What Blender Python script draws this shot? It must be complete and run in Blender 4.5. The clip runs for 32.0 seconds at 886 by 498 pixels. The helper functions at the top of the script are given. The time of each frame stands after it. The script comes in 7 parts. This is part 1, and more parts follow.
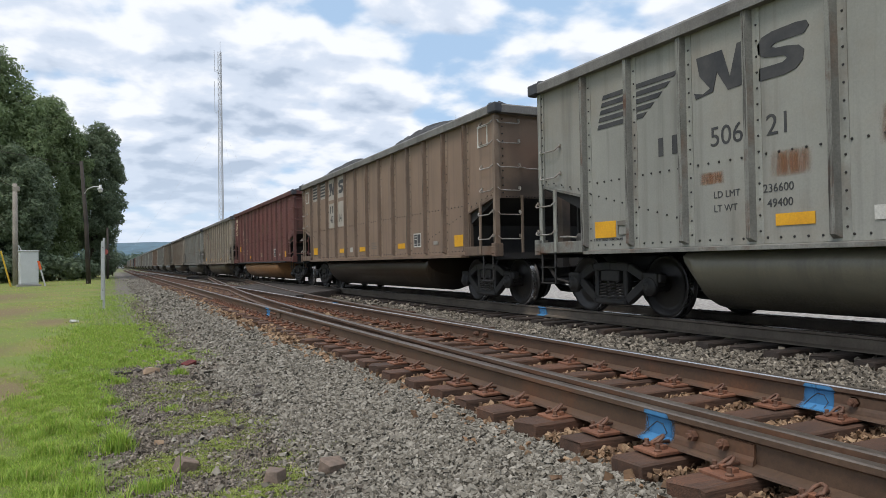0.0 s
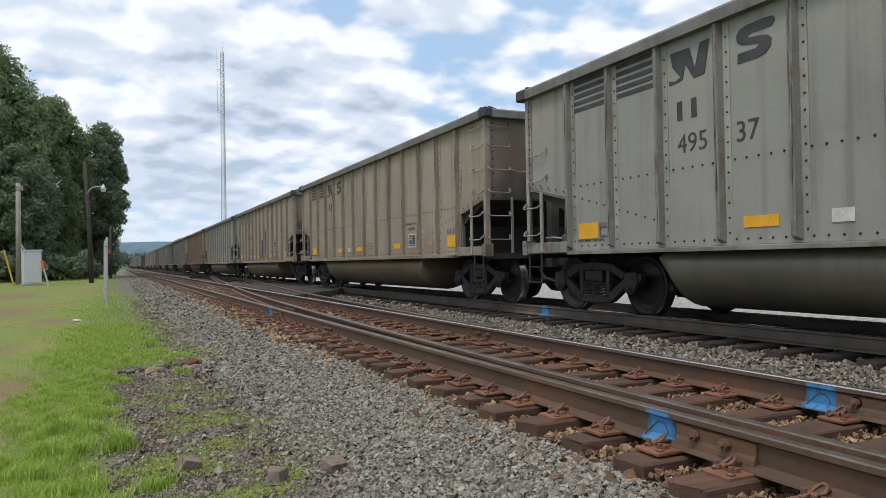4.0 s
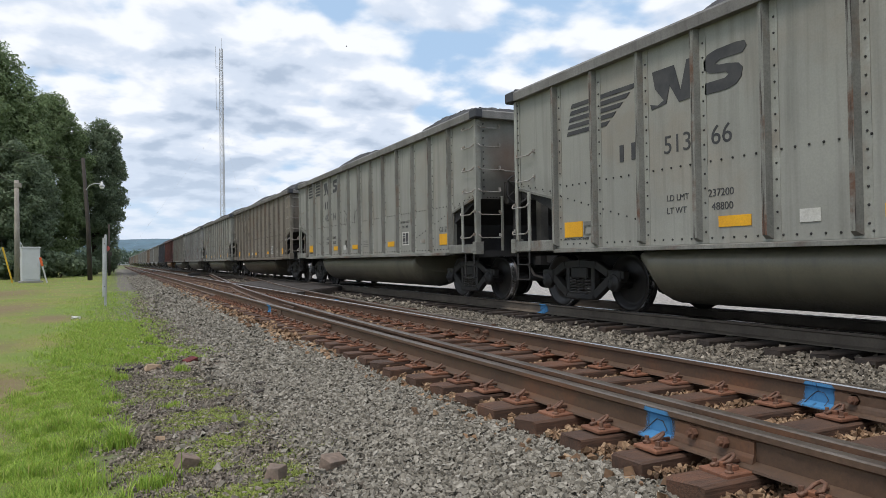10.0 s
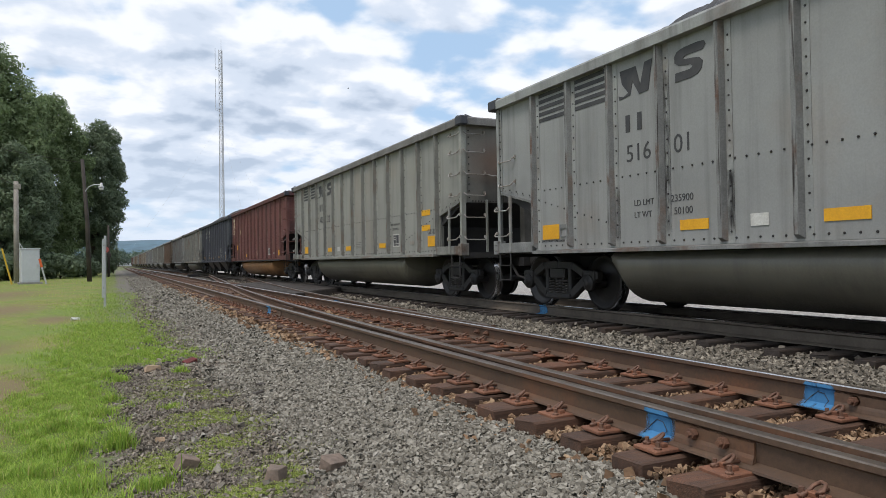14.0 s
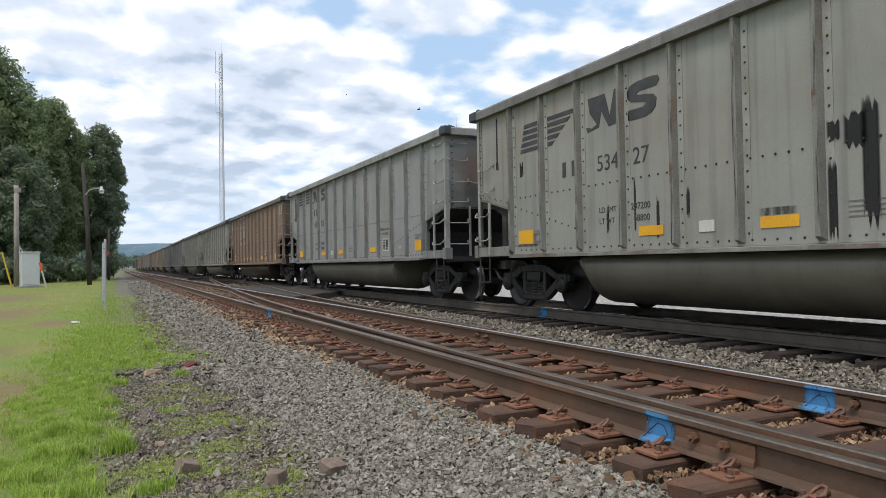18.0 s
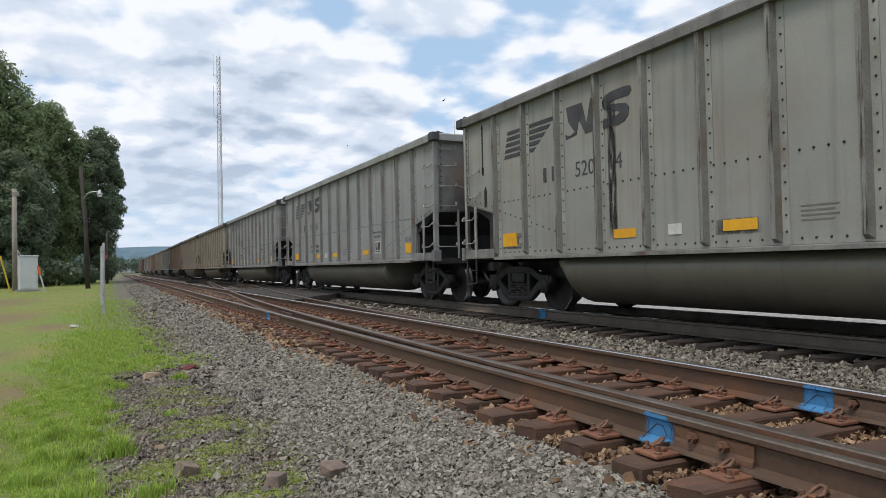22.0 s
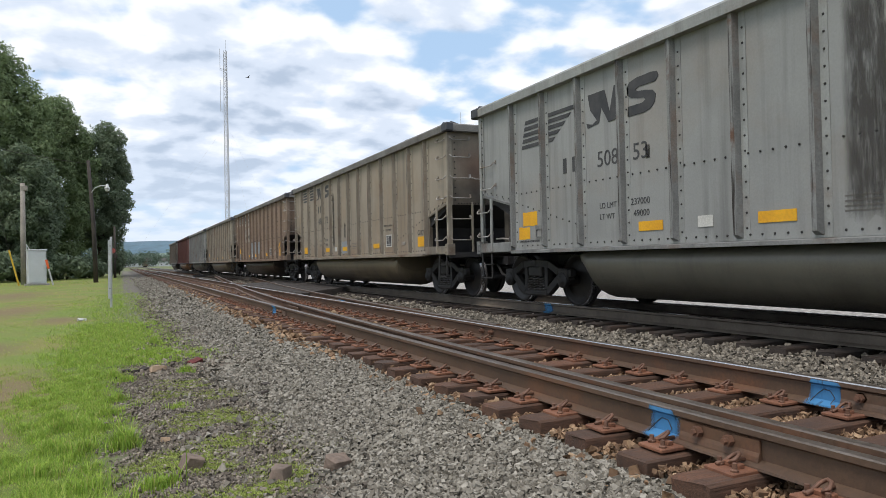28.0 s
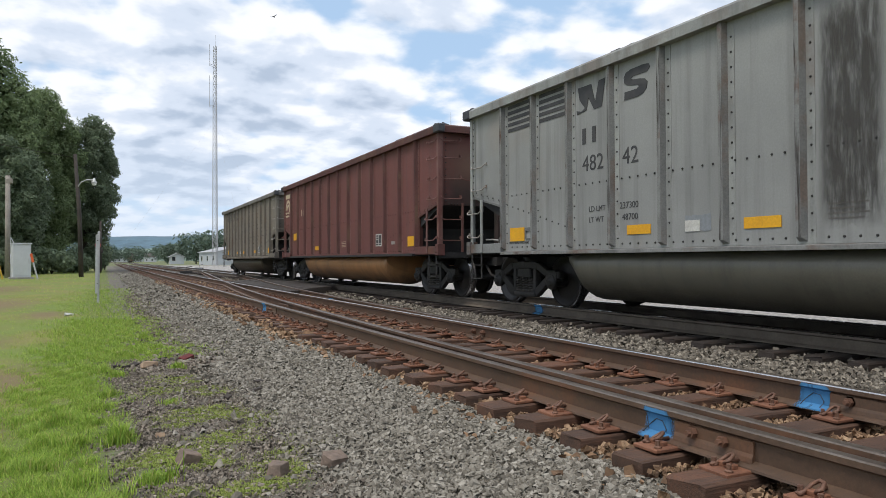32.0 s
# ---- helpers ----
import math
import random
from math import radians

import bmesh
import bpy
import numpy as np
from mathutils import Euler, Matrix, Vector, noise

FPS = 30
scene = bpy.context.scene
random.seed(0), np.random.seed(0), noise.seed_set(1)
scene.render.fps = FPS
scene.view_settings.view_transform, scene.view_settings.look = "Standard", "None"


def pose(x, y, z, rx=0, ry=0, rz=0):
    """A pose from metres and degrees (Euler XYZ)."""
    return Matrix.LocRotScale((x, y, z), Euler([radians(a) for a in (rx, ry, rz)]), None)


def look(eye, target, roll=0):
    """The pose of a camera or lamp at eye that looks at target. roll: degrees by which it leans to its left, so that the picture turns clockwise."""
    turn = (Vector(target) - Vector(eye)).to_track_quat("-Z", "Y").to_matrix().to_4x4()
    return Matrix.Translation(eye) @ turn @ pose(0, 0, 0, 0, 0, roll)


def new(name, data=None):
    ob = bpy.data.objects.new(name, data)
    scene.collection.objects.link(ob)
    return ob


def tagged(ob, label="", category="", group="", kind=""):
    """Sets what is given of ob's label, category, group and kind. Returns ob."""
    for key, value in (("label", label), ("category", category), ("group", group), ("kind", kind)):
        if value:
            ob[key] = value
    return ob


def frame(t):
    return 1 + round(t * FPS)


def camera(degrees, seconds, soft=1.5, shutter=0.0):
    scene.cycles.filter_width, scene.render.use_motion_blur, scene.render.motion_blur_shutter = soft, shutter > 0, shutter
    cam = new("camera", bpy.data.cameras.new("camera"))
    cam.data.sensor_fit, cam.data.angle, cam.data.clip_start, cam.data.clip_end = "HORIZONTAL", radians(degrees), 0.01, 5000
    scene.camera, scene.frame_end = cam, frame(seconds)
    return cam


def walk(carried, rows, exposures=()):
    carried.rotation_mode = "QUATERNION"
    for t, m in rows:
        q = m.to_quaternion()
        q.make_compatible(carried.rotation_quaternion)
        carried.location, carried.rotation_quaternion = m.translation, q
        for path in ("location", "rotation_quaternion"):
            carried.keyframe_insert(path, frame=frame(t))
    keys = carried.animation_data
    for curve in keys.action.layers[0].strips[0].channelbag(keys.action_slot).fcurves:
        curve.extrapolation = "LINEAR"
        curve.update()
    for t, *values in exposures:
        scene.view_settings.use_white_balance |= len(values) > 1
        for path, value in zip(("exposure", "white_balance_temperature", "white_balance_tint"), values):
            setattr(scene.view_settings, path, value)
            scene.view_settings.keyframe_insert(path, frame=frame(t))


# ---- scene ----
cam = camera(65.03, 32.0, soft=0.55)
PATH = [
    (0, pose(0.003, 0.008, 0.877, 91.009, 1.003, -25.343)),
    (0.5, pose(0.006, 0.005, 0.877, 90.980, 0.989, -25.224)),
    (1, pose(0.002, 0.003, 0.877, 90.935, 0.944, -25.264)),
    (1.5, pose(0.001, 0.003, 0.880, 90.872, 0.986, -25.305)),
    (2, pose(0.001, 0.007, 0.879, 90.910, 0.911, -25.330)),
    (2.5, pose(0.005, 0.008, 0.877, 90.937, 0.853, -25.255)),
    (3, pose(0.003, 0.004, 0.878, 90.981, 0.839, -25.217)),
    (3.5, pose(0.004, 0.003, 0.876, 91.012, 0.885, -25.166)),
    (5.5, pose(0.004, 0.007, 0.878, 90.896, 1.193, -25.269)),
    (6, pose(0.000, 0.008, 0.877, 90.866, 1.106, -25.314)),
    (6.5, pose(-0.003, 0.008, 0.882, 90.770, 0.975, -25.514)),
    (7, pose(0.001, 0.003, 0.877, 90.812, 0.704, -25.420)),
    (7.5, pose(0.005, 0.009, 0.875, 90.765, 0.672, -25.353)),
    (8, pose(0.000, 0.002, 0.875, 90.762, 0.805, -25.278)),
    (8.5, pose(0.002, 0.005, 0.878, 90.690, 0.929, -25.279)),
    (9, pose(0.005, 0.005, 0.879, 90.710, 0.864, -25.233)),
    (9.5, pose(0.004, 0.004, 0.877, 90.787, 0.869, -25.283)),
    (10, pose(0.003, 0.003, 0.877, 90.784, 0.897, -25.242)),
    (10.5, pose(0.004, 0.002, 0.876, 90.749, 0.833, -25.201)),
    (11, pose(0.004, 0.003, 0.878, 90.712, 1.048, -25.168)),
    (11.5, pose(0.003, 0.002, 0.877, 90.702, 1.107, -25.135)),
    (12, pose(0.003, 0.006, 0.878, 90.719, 0.974, -25.136)),
    (12.5, pose(0.006, 0.006, 0.883, 90.733, 1.122, -25.160)),
    (13, pose(0.000, 0.003, 0.879, 90.816, 1.080, -25.270)),
    (13.5, pose(0.004, 0.002, 0.876, 90.858, 0.971, -25.232)),
    (14, pose(0.000, 0.003, 0.877, 90.863, 0.939, -25.282)),
    (14.5, pose(0.001, 0.001, 0.876, 90.890, 0.959, -25.300)),
    (16.5, pose(0.006, 0.005, 0.878, 90.945, 0.900, -25.415)),
    (17, pose(0.003, 0.005, 0.877, 91.047, 0.805, -25.410)),
    (17.5, pose(0.006, 0.007, 0.879, 91.077, 0.791, -25.290)),
    (18, pose(0.003, 0.005, 0.878, 91.127, 0.991, -25.269)),
    (18.5, pose(0.001, 0.004, 0.878, 91.145, 1.009, -25.342)),
    (19, pose(0.002, 0.003, 0.879, 91.155, 0.958, -25.345)),
    (19.5, pose(0.005, 0.000, 0.878, 91.232, 1.002, -25.289)),
    (20, pose(0.006, 0.001, 0.879, 91.319, 1.239, -25.284)),
    (20.5, pose(0.002, -0.002, 0.880, 91.371, 1.298, -25.318)),
    (21, pose(0.004, -0.005, 0.878, 91.406, 1.325, -25.273)),
    (21.5, pose(0.000, -0.007, 0.881, 91.343, 1.342, -25.344)),
    (22, pose(-0.002, -0.001, 0.879, 91.277, 1.253, -25.382)),
    (22.5, pose(-0.000, -0.000, 0.880, 91.226, 1.146, -25.393)),
    (23, pose(-0.001, 0.000, 0.880, 91.174, 1.086, -25.393)),
    (23.5, pose(0.004, 0.007, 0.877, 91.112, 0.960, -25.300)),
    (24, pose(0.005, 0.006, 0.879, 91.069, 1.162, -25.304)),
    (24.5, pose(0.007, 0.008, 0.879, 91.021, 1.289, -25.253)),
    (25, pose(0.001, 0.001, 0.878, 91.098, 1.123, -25.256)),
    (25.5, pose(0.003, -0.004, 0.876, 91.064, 1.103, -25.138)),
    (27.5, pose(0.004, 0.002, 0.876, 90.850, 1.137, -25.093)),
    (28, pose(0.012, 0.003, 0.872, 90.820, 1.219, -24.851)),
    (28.5, pose(0.014, 0.001, 0.876, 90.909, 1.519, -24.782)),
    (29, pose(0.004, -0.008, 0.878, 90.870, 1.404, -24.802)),
    (29.5, pose(0.004, -0.008, 0.877, 90.837, 1.307, -24.801)),
    (30, pose(-0.007, -0.007, 0.874, 90.507, 1.315, -25.102)),
    (30.5, pose(-0.005, 0.005, 0.877, 90.443, 1.138, -25.245)),
    (31, pose(-0.015, 0.013, 0.877, 90.575, 0.542, -25.480)),
    (31.5, pose(-0.068, 0.008, 0.875, 90.762, 1.335, -25.750)),
    (32, pose(-0.072, 0.001, 0.872, 90.817, 0.309, -25.886)),
]

walk(cam, PATH, [(0, 0.06), (6, 0.06), (14, 0.08), (16.5, 0.26), (17, 0.26), (18, 0.16), (19, 0.06), (22, 0.02), (25, 0.03), (27.5, 0.14), (28, 0.15), (29, 0.12), (32, 0.1)])

# ---- light ----
SUN_AZ, SUN_EL = radians(246), radians(62)
world = bpy.data.worlds.new("sky")
scene.world = world
world.use_nodes = True


def build_sky():
    nt = world.node_tree
    nd, ln = nt.nodes, nt.links
    nd.clear()
    out = nd.new("ShaderNodeOutputWorld")
    bg = nd.new("ShaderNodeBackground")
    bg.inputs["Strength"].default_value = 0.1
    sky = nd.new("ShaderNodeTexSky")
    sky.sky_type = "NISHITA"
    sky.sun_disc = False
    sky.sun_elevation = SUN_EL
    sky.sun_rotation = SUN_AZ
    sky.air_density, sky.dust_density, sky.ozone_density = 1.0, 0.6, 1.5
    tc = nd.new("ShaderNodeTexCoord")
    sep = nd.new("ShaderNodeSeparateXYZ")
    ln.new(tc.outputs["Generated"], sep.inputs[0])

    def math_node(op, a, b=None):
        m = nd.new("ShaderNodeMath")
        m.operation = op
        for i, v in enumerate((a, b)):
            if v is None:
                continue
            if isinstance(v, (int, float)):
                m.inputs[i].default_value = v
            else:
                ln.new(v, m.inputs[i])
        return m.outputs[0]

    zz = math_node("MAXIMUM", math_node("ADD", sep.outputs["Z"], 0.26), 0.1)
    comb = nd.new("ShaderNodeCombineXYZ")
    ln.new(math_node("DIVIDE", sep.outputs["X"], zz), comb.inputs["X"])
    ln.new(math_node("DIVIDE", sep.outputs["Y"], zz), comb.inputs["Y"])

    def cloud_noise(scale, detail, rough, shift, dist=0.0):
        mp = nd.new("ShaderNodeMapping")
        mp.inputs["Location"].default_value = shift
        ln.new(comb.outputs[0], mp.inputs["Vector"])
        n = nd.new("ShaderNodeTexNoise")
        n.inputs["Scale"].default_value = scale
        n.inputs["Detail"].default_value = detail
        n.inputs["Roughness"].default_value = rough
        n.inputs["Distortion"].default_value = dist
        ln.new(mp.outputs[0], n.inputs["Vector"])
        return n.outputs["Fac"]

    def ramp(fac, stops):
        r = nd.new("ShaderNodeValToRGB")
        r.color_ramp.interpolation = "EASE"
        e = r.color_ramp.elements
        e[0].position, e[0].color = stops[0][0], (*stops[0][1], 1)
        e[1].position, e[1].color = stops[-1][0], (*stops[-1][1], 1)
        for p, c in stops[1:-1]:
            q = e.new(p)
            q.color = (*c, 1)
        ln.new(fac, r.inputs[0])
        return r.outputs[0]

    def field(shift):
        """Heaped cloud: broad banks broken into billows."""
        broad = cloud_noise(1.7, 3, 0.5, shift, 0.0)
        heap = cloud_noise(4.4, 7, 0.46, (shift[0] + 9.0, shift[1] + 4.0, 0.3), 0.1)
        return math_node("ADD", math_node("MULTIPLY", broad, 0.4), math_node("MULTIPLY", heap, 0.6))

    here, above = field((3.1, 1.7, 0.4)), field((3.1 - 0.025, 1.7 - 0.06, 0.4))
    cover = ramp(here, [(0.365, (0, 0, 0)), (0.46, (1, 1, 1))])
    # bright upper rims and thin places, blue-grey undersides and thick middles
    rim = math_node("MULTIPLY", math_node("SUBTRACT", here, above), 5.0)
    thick = math_node("MULTIPLY", math_node("SUBTRACT", here, 0.5), -2.6)
    shade = ramp(math_node("ADD", math_node("ADD", rim, thick), 0.62),
                 [(0.15, (4.5, 5.4, 6.8)), (0.50, (6.7, 7.5, 8.8)), (0.85, (9.3, 9.6, 10.2))])
    blue = nd.new("ShaderNodeMix")
    blue.data_type = "RGBA"
    blue.inputs[0].default_value = 0.75
    ln.new(sky.outputs[0], blue.inputs[6])
    blue.inputs[7].default_value = (4.9, 6.9, 9.5, 1)
    mix = nd.new("ShaderNodeMix")
    mix.data_type = "RGBA"
    ln.new(cover, mix.inputs[0])
    ln.new(blue.outputs[2], mix.inputs[6])
    ln.new(shade, mix.inputs[7])
    # pale haze low over the horizon
    low = nd.new("ShaderNodeMapRange")
    low.interpolation_type = "SMOOTHSTEP"
    low.inputs["From Min"].default_value = 0.0
    low.inputs["From Max"].default_value = 0.2
    low.inputs["To Min"].default_value = 0.75
    low.inputs["To Max"].default_value = 0.0
    ln.new(sep.outputs["Z"], low.inputs["Value"])
    haze = nd.new("ShaderNodeMix")
    haze.data_type = "RGBA"
    ln.new(low.outputs[0], haze.inputs[0])
    ln.new(mix.outputs[2], haze.inputs[6])
    haze.inputs[7].default_value = (6.3, 7.4, 8.9, 1)
    ln.new(haze.outputs[2], bg.inputs["Color"])
    ln.new(bg.outputs[0], out.inputs[0])


build_sky()
sun = new("sun", bpy.data.lights.new("sun", "SUN"))
sun.data.energy, sun.data.angle, sun.data.color = 1.92, radians(18), (1.0, 0.91, 0.83)
sun.matrix_world = look((80 * math.sin(SUN_AZ) * math.cos(SUN_EL), 80 * math.cos(SUN_AZ) * math.cos(SUN_EL), 80 * math.sin(SUN_EL)), (0, 0, 0))
scene.view_settings.exposure = 0.0


# ---- materials ----
def material(name, base, rough=0.7, metal=0.0, second=None, scale=1.0, grain=30.0, grain_amt=0.25, bump=0.2,
             streak=None, streak_amt=0.5, patch=None, patch_amt=0.5, patch_scale=0.6, shift=True, vein=(1, 1, 1), blots=(), run_scale=(3.0, 5.0, 0.22)):
    """Procedural surface: two-tone large variation, fine grain with bump, optional vertical streaks and patches."""
    m = bpy.data.materials.new(name)
    m.use_nodes = True
    nt = m.node_tree
    nd, ln = nt.nodes, nt.links
    bs = nd["Principled BSDF"]
    bs.inputs["Roughness"].default_value = rough
    bs.inputs["Metallic"].default_value = metal
    tc = nd.new("ShaderNodeTexCoord")
    vec = tc.outputs["Object"]
    if shift:
        oi = nd.new("ShaderNodeObjectInfo")
        mul = nd.new("ShaderNodeVectorMath")
        mul.operation = "MULTIPLY_ADD"
        mul.inputs[0].default_value = (37.0, 91.0, 13.0)
        comb = nd.new("ShaderNodeCombineXYZ")
        for i in range(3):
            ln.new(oi.outputs["Random"], comb.inputs[i])
        ln.new(comb.outputs[0], mul.inputs[1])
        ln.new(vec, mul.inputs[2])
        vec = mul.outputs[0]

    def noise_tex(sc, detail=5.0, rg=0.55, stretch=(1, 1, 1)):
        mp = nd.new("ShaderNodeMapping")
        mp.inputs["Scale"].default_value = stretch
        ln.new(vec, mp.inputs["Vector"])
        n = nd.new("ShaderNodeTexNoise")
        n.inputs["Scale"].default_value = sc
        n.inputs["Detail"].default_value = detail
        n.inputs["Roughness"].default_value = rg
        ln.new(mp.outputs[0], n.inputs["Vector"])
        return n.outputs["Fac"]

    def spread(fac, a, b, lo=0.0, hi=1.0):
        r = nd.new("ShaderNodeMapRange")
        for k, v in zip(("From Min", "From Max", "To Min", "To Max"), (a, b, lo, hi)):
            r.inputs[k].default_value = v
        ln.new(fac, r.inputs["Value"])
        return r.outputs[0]

    def mixed(fac, a, b, mode="MIX"):
        x = nd.new("ShaderNodeMix")
        x.data_type = "RGBA"
        x.blend_type = mode
        ln.new(fac, x.inputs[0])
        for sock, v in ((x.inputs[6], a), (x.inputs[7], b)):
            if isinstance(v, tuple):
                sock.default_value = (*v, 1)
            else:
                ln.new(v, sock)
        return x.outputs[2]

    second = second or tuple(c * 0.7 for c in base)
    col = mixed(spread(noise_tex(scale, 6, 0.6), 0.35, 0.68), base, second)
    if patch:
        col = mixed(spread(noise_tex(patch_scale, 6, 0.65), 0.52, 0.66, 0, patch_amt), col, patch)
    if streak:
        col = mixed(spread(noise_tex(1.0, 5, 0.6, run_scale), 0.50, 0.74, 0, streak_amt), col, streak)
    if blots:
        raw = tc.outputs["Object"]
        wob = nd.new("ShaderNodeTexNoise")
        wob.inputs["Scale"].default_value = 2.2
        wob.inputs["Detail"].default_value = 6
        ln.new(vec, wob.inputs["Vector"])
        for centre, size, colour, amount in blots:
            mp = nd.new("ShaderNodeMapping")
            mp.vector_type = "TEXTURE"
            mp.inputs["Location"].default_value = centre
            mp.inputs["Scale"].default_value = size
            ln.new(raw, mp.inputs["Vector"])
            ab = nd.new("ShaderNodeVectorMath")
            ab.operation = "LENGTH"
            ln.new(mp.outputs[0], ab.inputs[0])
            ad = nd.new("ShaderNodeMath")
            ad.operation = "MULTIPLY_ADD"
            ln.new(wob.outputs["Fac"], ad.inputs[0])
            ad.inputs[1].default_value = 1.1
            ln.new(ab.outputs["Value"], ad.inputs[2])
            col = mixed(spread(ad.outputs[0], 0.8, 1.85, amount, 0.0), col, colour)
    g = noise_tex(grain, 4, 0.65, vein)
    dark = nd.new("ShaderNodeMix")
    dark.data_type = "RGBA"
    dark.blend_type = "MULTIPLY"
    dark.inputs[0].default_value = 1.0
    cr = nd.new("ShaderNodeCombineColor")
    sp = spread(g, 0.3, 0.7, 1.0 - grain_amt, 1.0 + grain_amt * 0.4)
    for i in range(3):
        ln.new(sp, cr.inputs[i])
    ln.new(col, dark.inputs[6])
    ln.new(cr.outputs[0], dark.inputs[7])
    ln.new(dark.outputs[2], bs.inputs["Base Color"])
    ln.new(spread(g, 0.3, 0.7, max(0.05, rough - 0.12), min(1, rough + 0.12)), bs.inputs["Roughness"])
    if bump:
        b = nd.new("ShaderNodeBump")
        b.inputs["Strength"].default_value = bump
        b.inputs["Distance"].default_value = 0.01
        ln.new(g, b.inputs["Height"])
        ln.new(b.outputs[0], bs.inputs["Normal"])
    return m


def island_material(name, stops, rough=0.9, grain=40.0, bump=0.3, through_light=0.0):
    """Colour varied piece by piece over loose islands."""
    m = bpy.data.materials.new(name)
    m.use_nodes = True
    nd, ln = m.node_tree.nodes, m.node_tree.links
    bs = nd["Principled BSDF"]
    bs.inputs["Roughness"].default_value = rough
    ge = nd.new("ShaderNodeNewGeometry")
    r = nd.new("ShaderNodeValToRGB")
    e = r.color_ramp.elements
    e[0].position, e[0].color = stops[0][0], (*stops[0][1], 1)
    e[1].position, e[1].color = stops[-1][0], (*stops[-1][1], 1)
    for p, c in stops[1:-1]:
        e.new(p).color = (*c, 1)
    ln.new(ge.outputs["Random Per Island"], r.inputs[0])
    tc = nd.new("ShaderNodeTexCoord")
    n = nd.new("ShaderNodeTexNoise")
    n.inputs["Scale"].default_value = grain
    n.inputs["Detail"].default_value = 4
    ln.new(tc.outputs["Object"], n.inputs["Vector"])
    mr = nd.new("ShaderNodeMapRange")
    for k, v in zip(("From Min", "From Max", "To Min", "To Max"), (0.3, 0.7, 0.72, 1.15)):
        mr.inputs[k].default_value = v
    ln.new(n.outputs["Fac"], mr.inputs["Value"])
    cc = nd.new("ShaderNodeCombineColor")
    for i in range(3):
        ln.new(mr.outputs[0], cc.inputs[i])
    mx = nd.new("ShaderNodeMix")
    mx.data_type = "RGBA"
    mx.blend_type = "MULTIPLY"
    mx.inputs[0].default_value = 1
    ln.new(r.outputs[0], mx.inputs[6])
    ln.new(cc.outputs[0], mx.inputs[7])
    ln.new(mx.outputs[2], bs.inputs["Base Color"])
    if through_light:
        tr = nd.new("ShaderNodeBsdfTranslucent")
        ln.new(mx.outputs[2], tr.inputs["Color"])
        ms = nd.new("ShaderNodeMixShader")
        ms.inputs[0].default_value = through_light
        ln.new(bs.outputs[0], ms.inputs[1])
        ln.new(tr.outputs[0], ms.inputs[2])
        ln.new(ms.outputs[0], nd["Material Output"].inputs["Surface"])
    if bump:
        b = nd.new("ShaderNodeBump")
        b.inputs["Strength"].default_value = bump
        b.inputs["Distance"].default_value = 0.01
        ln.new(n.outputs["Fac"], b.inputs["Height"])
        ln.new(b.outputs[0], bs.inputs["Normal"])
    return m


def stain_material(name, colour, edge=0.55, most=0.9, rim=(0.75, 0.55)):
    """Thin ragged stain: noise eats its edges and lets the paint below show."""
    m = bpy.data.materials.new(name)
    m.use_nodes = True
    nd, ln = m.node_tree.nodes, m.node_tree.links
    bs = nd["Principled BSDF"]
    bs.inputs["Base Color"].default_value = (*colour, 1)
    bs.inputs["Roughness"].default_value = 0.8
    tc = nd.new("ShaderNodeTexCoord")
    mp = nd.new("ShaderNodeMapping")
    mp.inputs["Scale"].default_value = (3, 7, 1.1)
    ln.new(tc.outputs["Object"], mp.inputs["Vector"])
    n = nd.new("ShaderNodeTexNoise")
    n.inputs["Scale"].default_value = 2.2
    n.inputs["Detail"].default_value = 7
    n.inputs["Roughness"].default_value = 0.65
    ln.new(mp.outputs[0], n.inputs["Vector"])
    r = nd.new("ShaderNodeMapRange")
    for k, v in zip(("From Min", "From Max", "To Min", "To Max"), (edge - 0.14, edge + 0.1, 0.0, most)):
        r.inputs[k].default_value = v
    ln.new(n.outputs["Fac"], r.inputs["Value"])
    # thin out towards the stain's own rim
    sp = nd.new("ShaderNodeSeparateXYZ")
    ln.new(tc.outputs["Generated"], sp.inputs[0])
    total = r.outputs[0]
    for axis, width in (("Y", rim[0]), ("Z", rim[1])):
        inv = nd.new("ShaderNodeMath")
        inv.operation = "SUBTRACT"
        inv.inputs[0].default_value = 1.0
        ln.new(sp.outputs[axis], inv.inputs[1])
        pr = nd.new("ShaderNodeMath")
        pr.operation = "MULTIPLY"
        ln.new(sp.outputs[axis], pr.inputs[0])
        ln.new(inv.outputs[0], pr.inputs[1])
        sm = nd.new("ShaderNodeMapRange")
        sm.interpolation_type = "SMOOTHSTEP"
        sm.inputs["From Max"].default_value = 0.25 * width
        ln.new(pr.outputs[0], sm.inputs["Value"])
        mu = nd.new("ShaderNodeMath")
        mu.operation = "MULTIPLY"
        ln.new(total, mu.inputs[0])
        ln.new(sm.outputs[0], mu.inputs[1])
        total = mu.outputs[0]
    ln.new(total, bs.inputs["Alpha"])
    return m


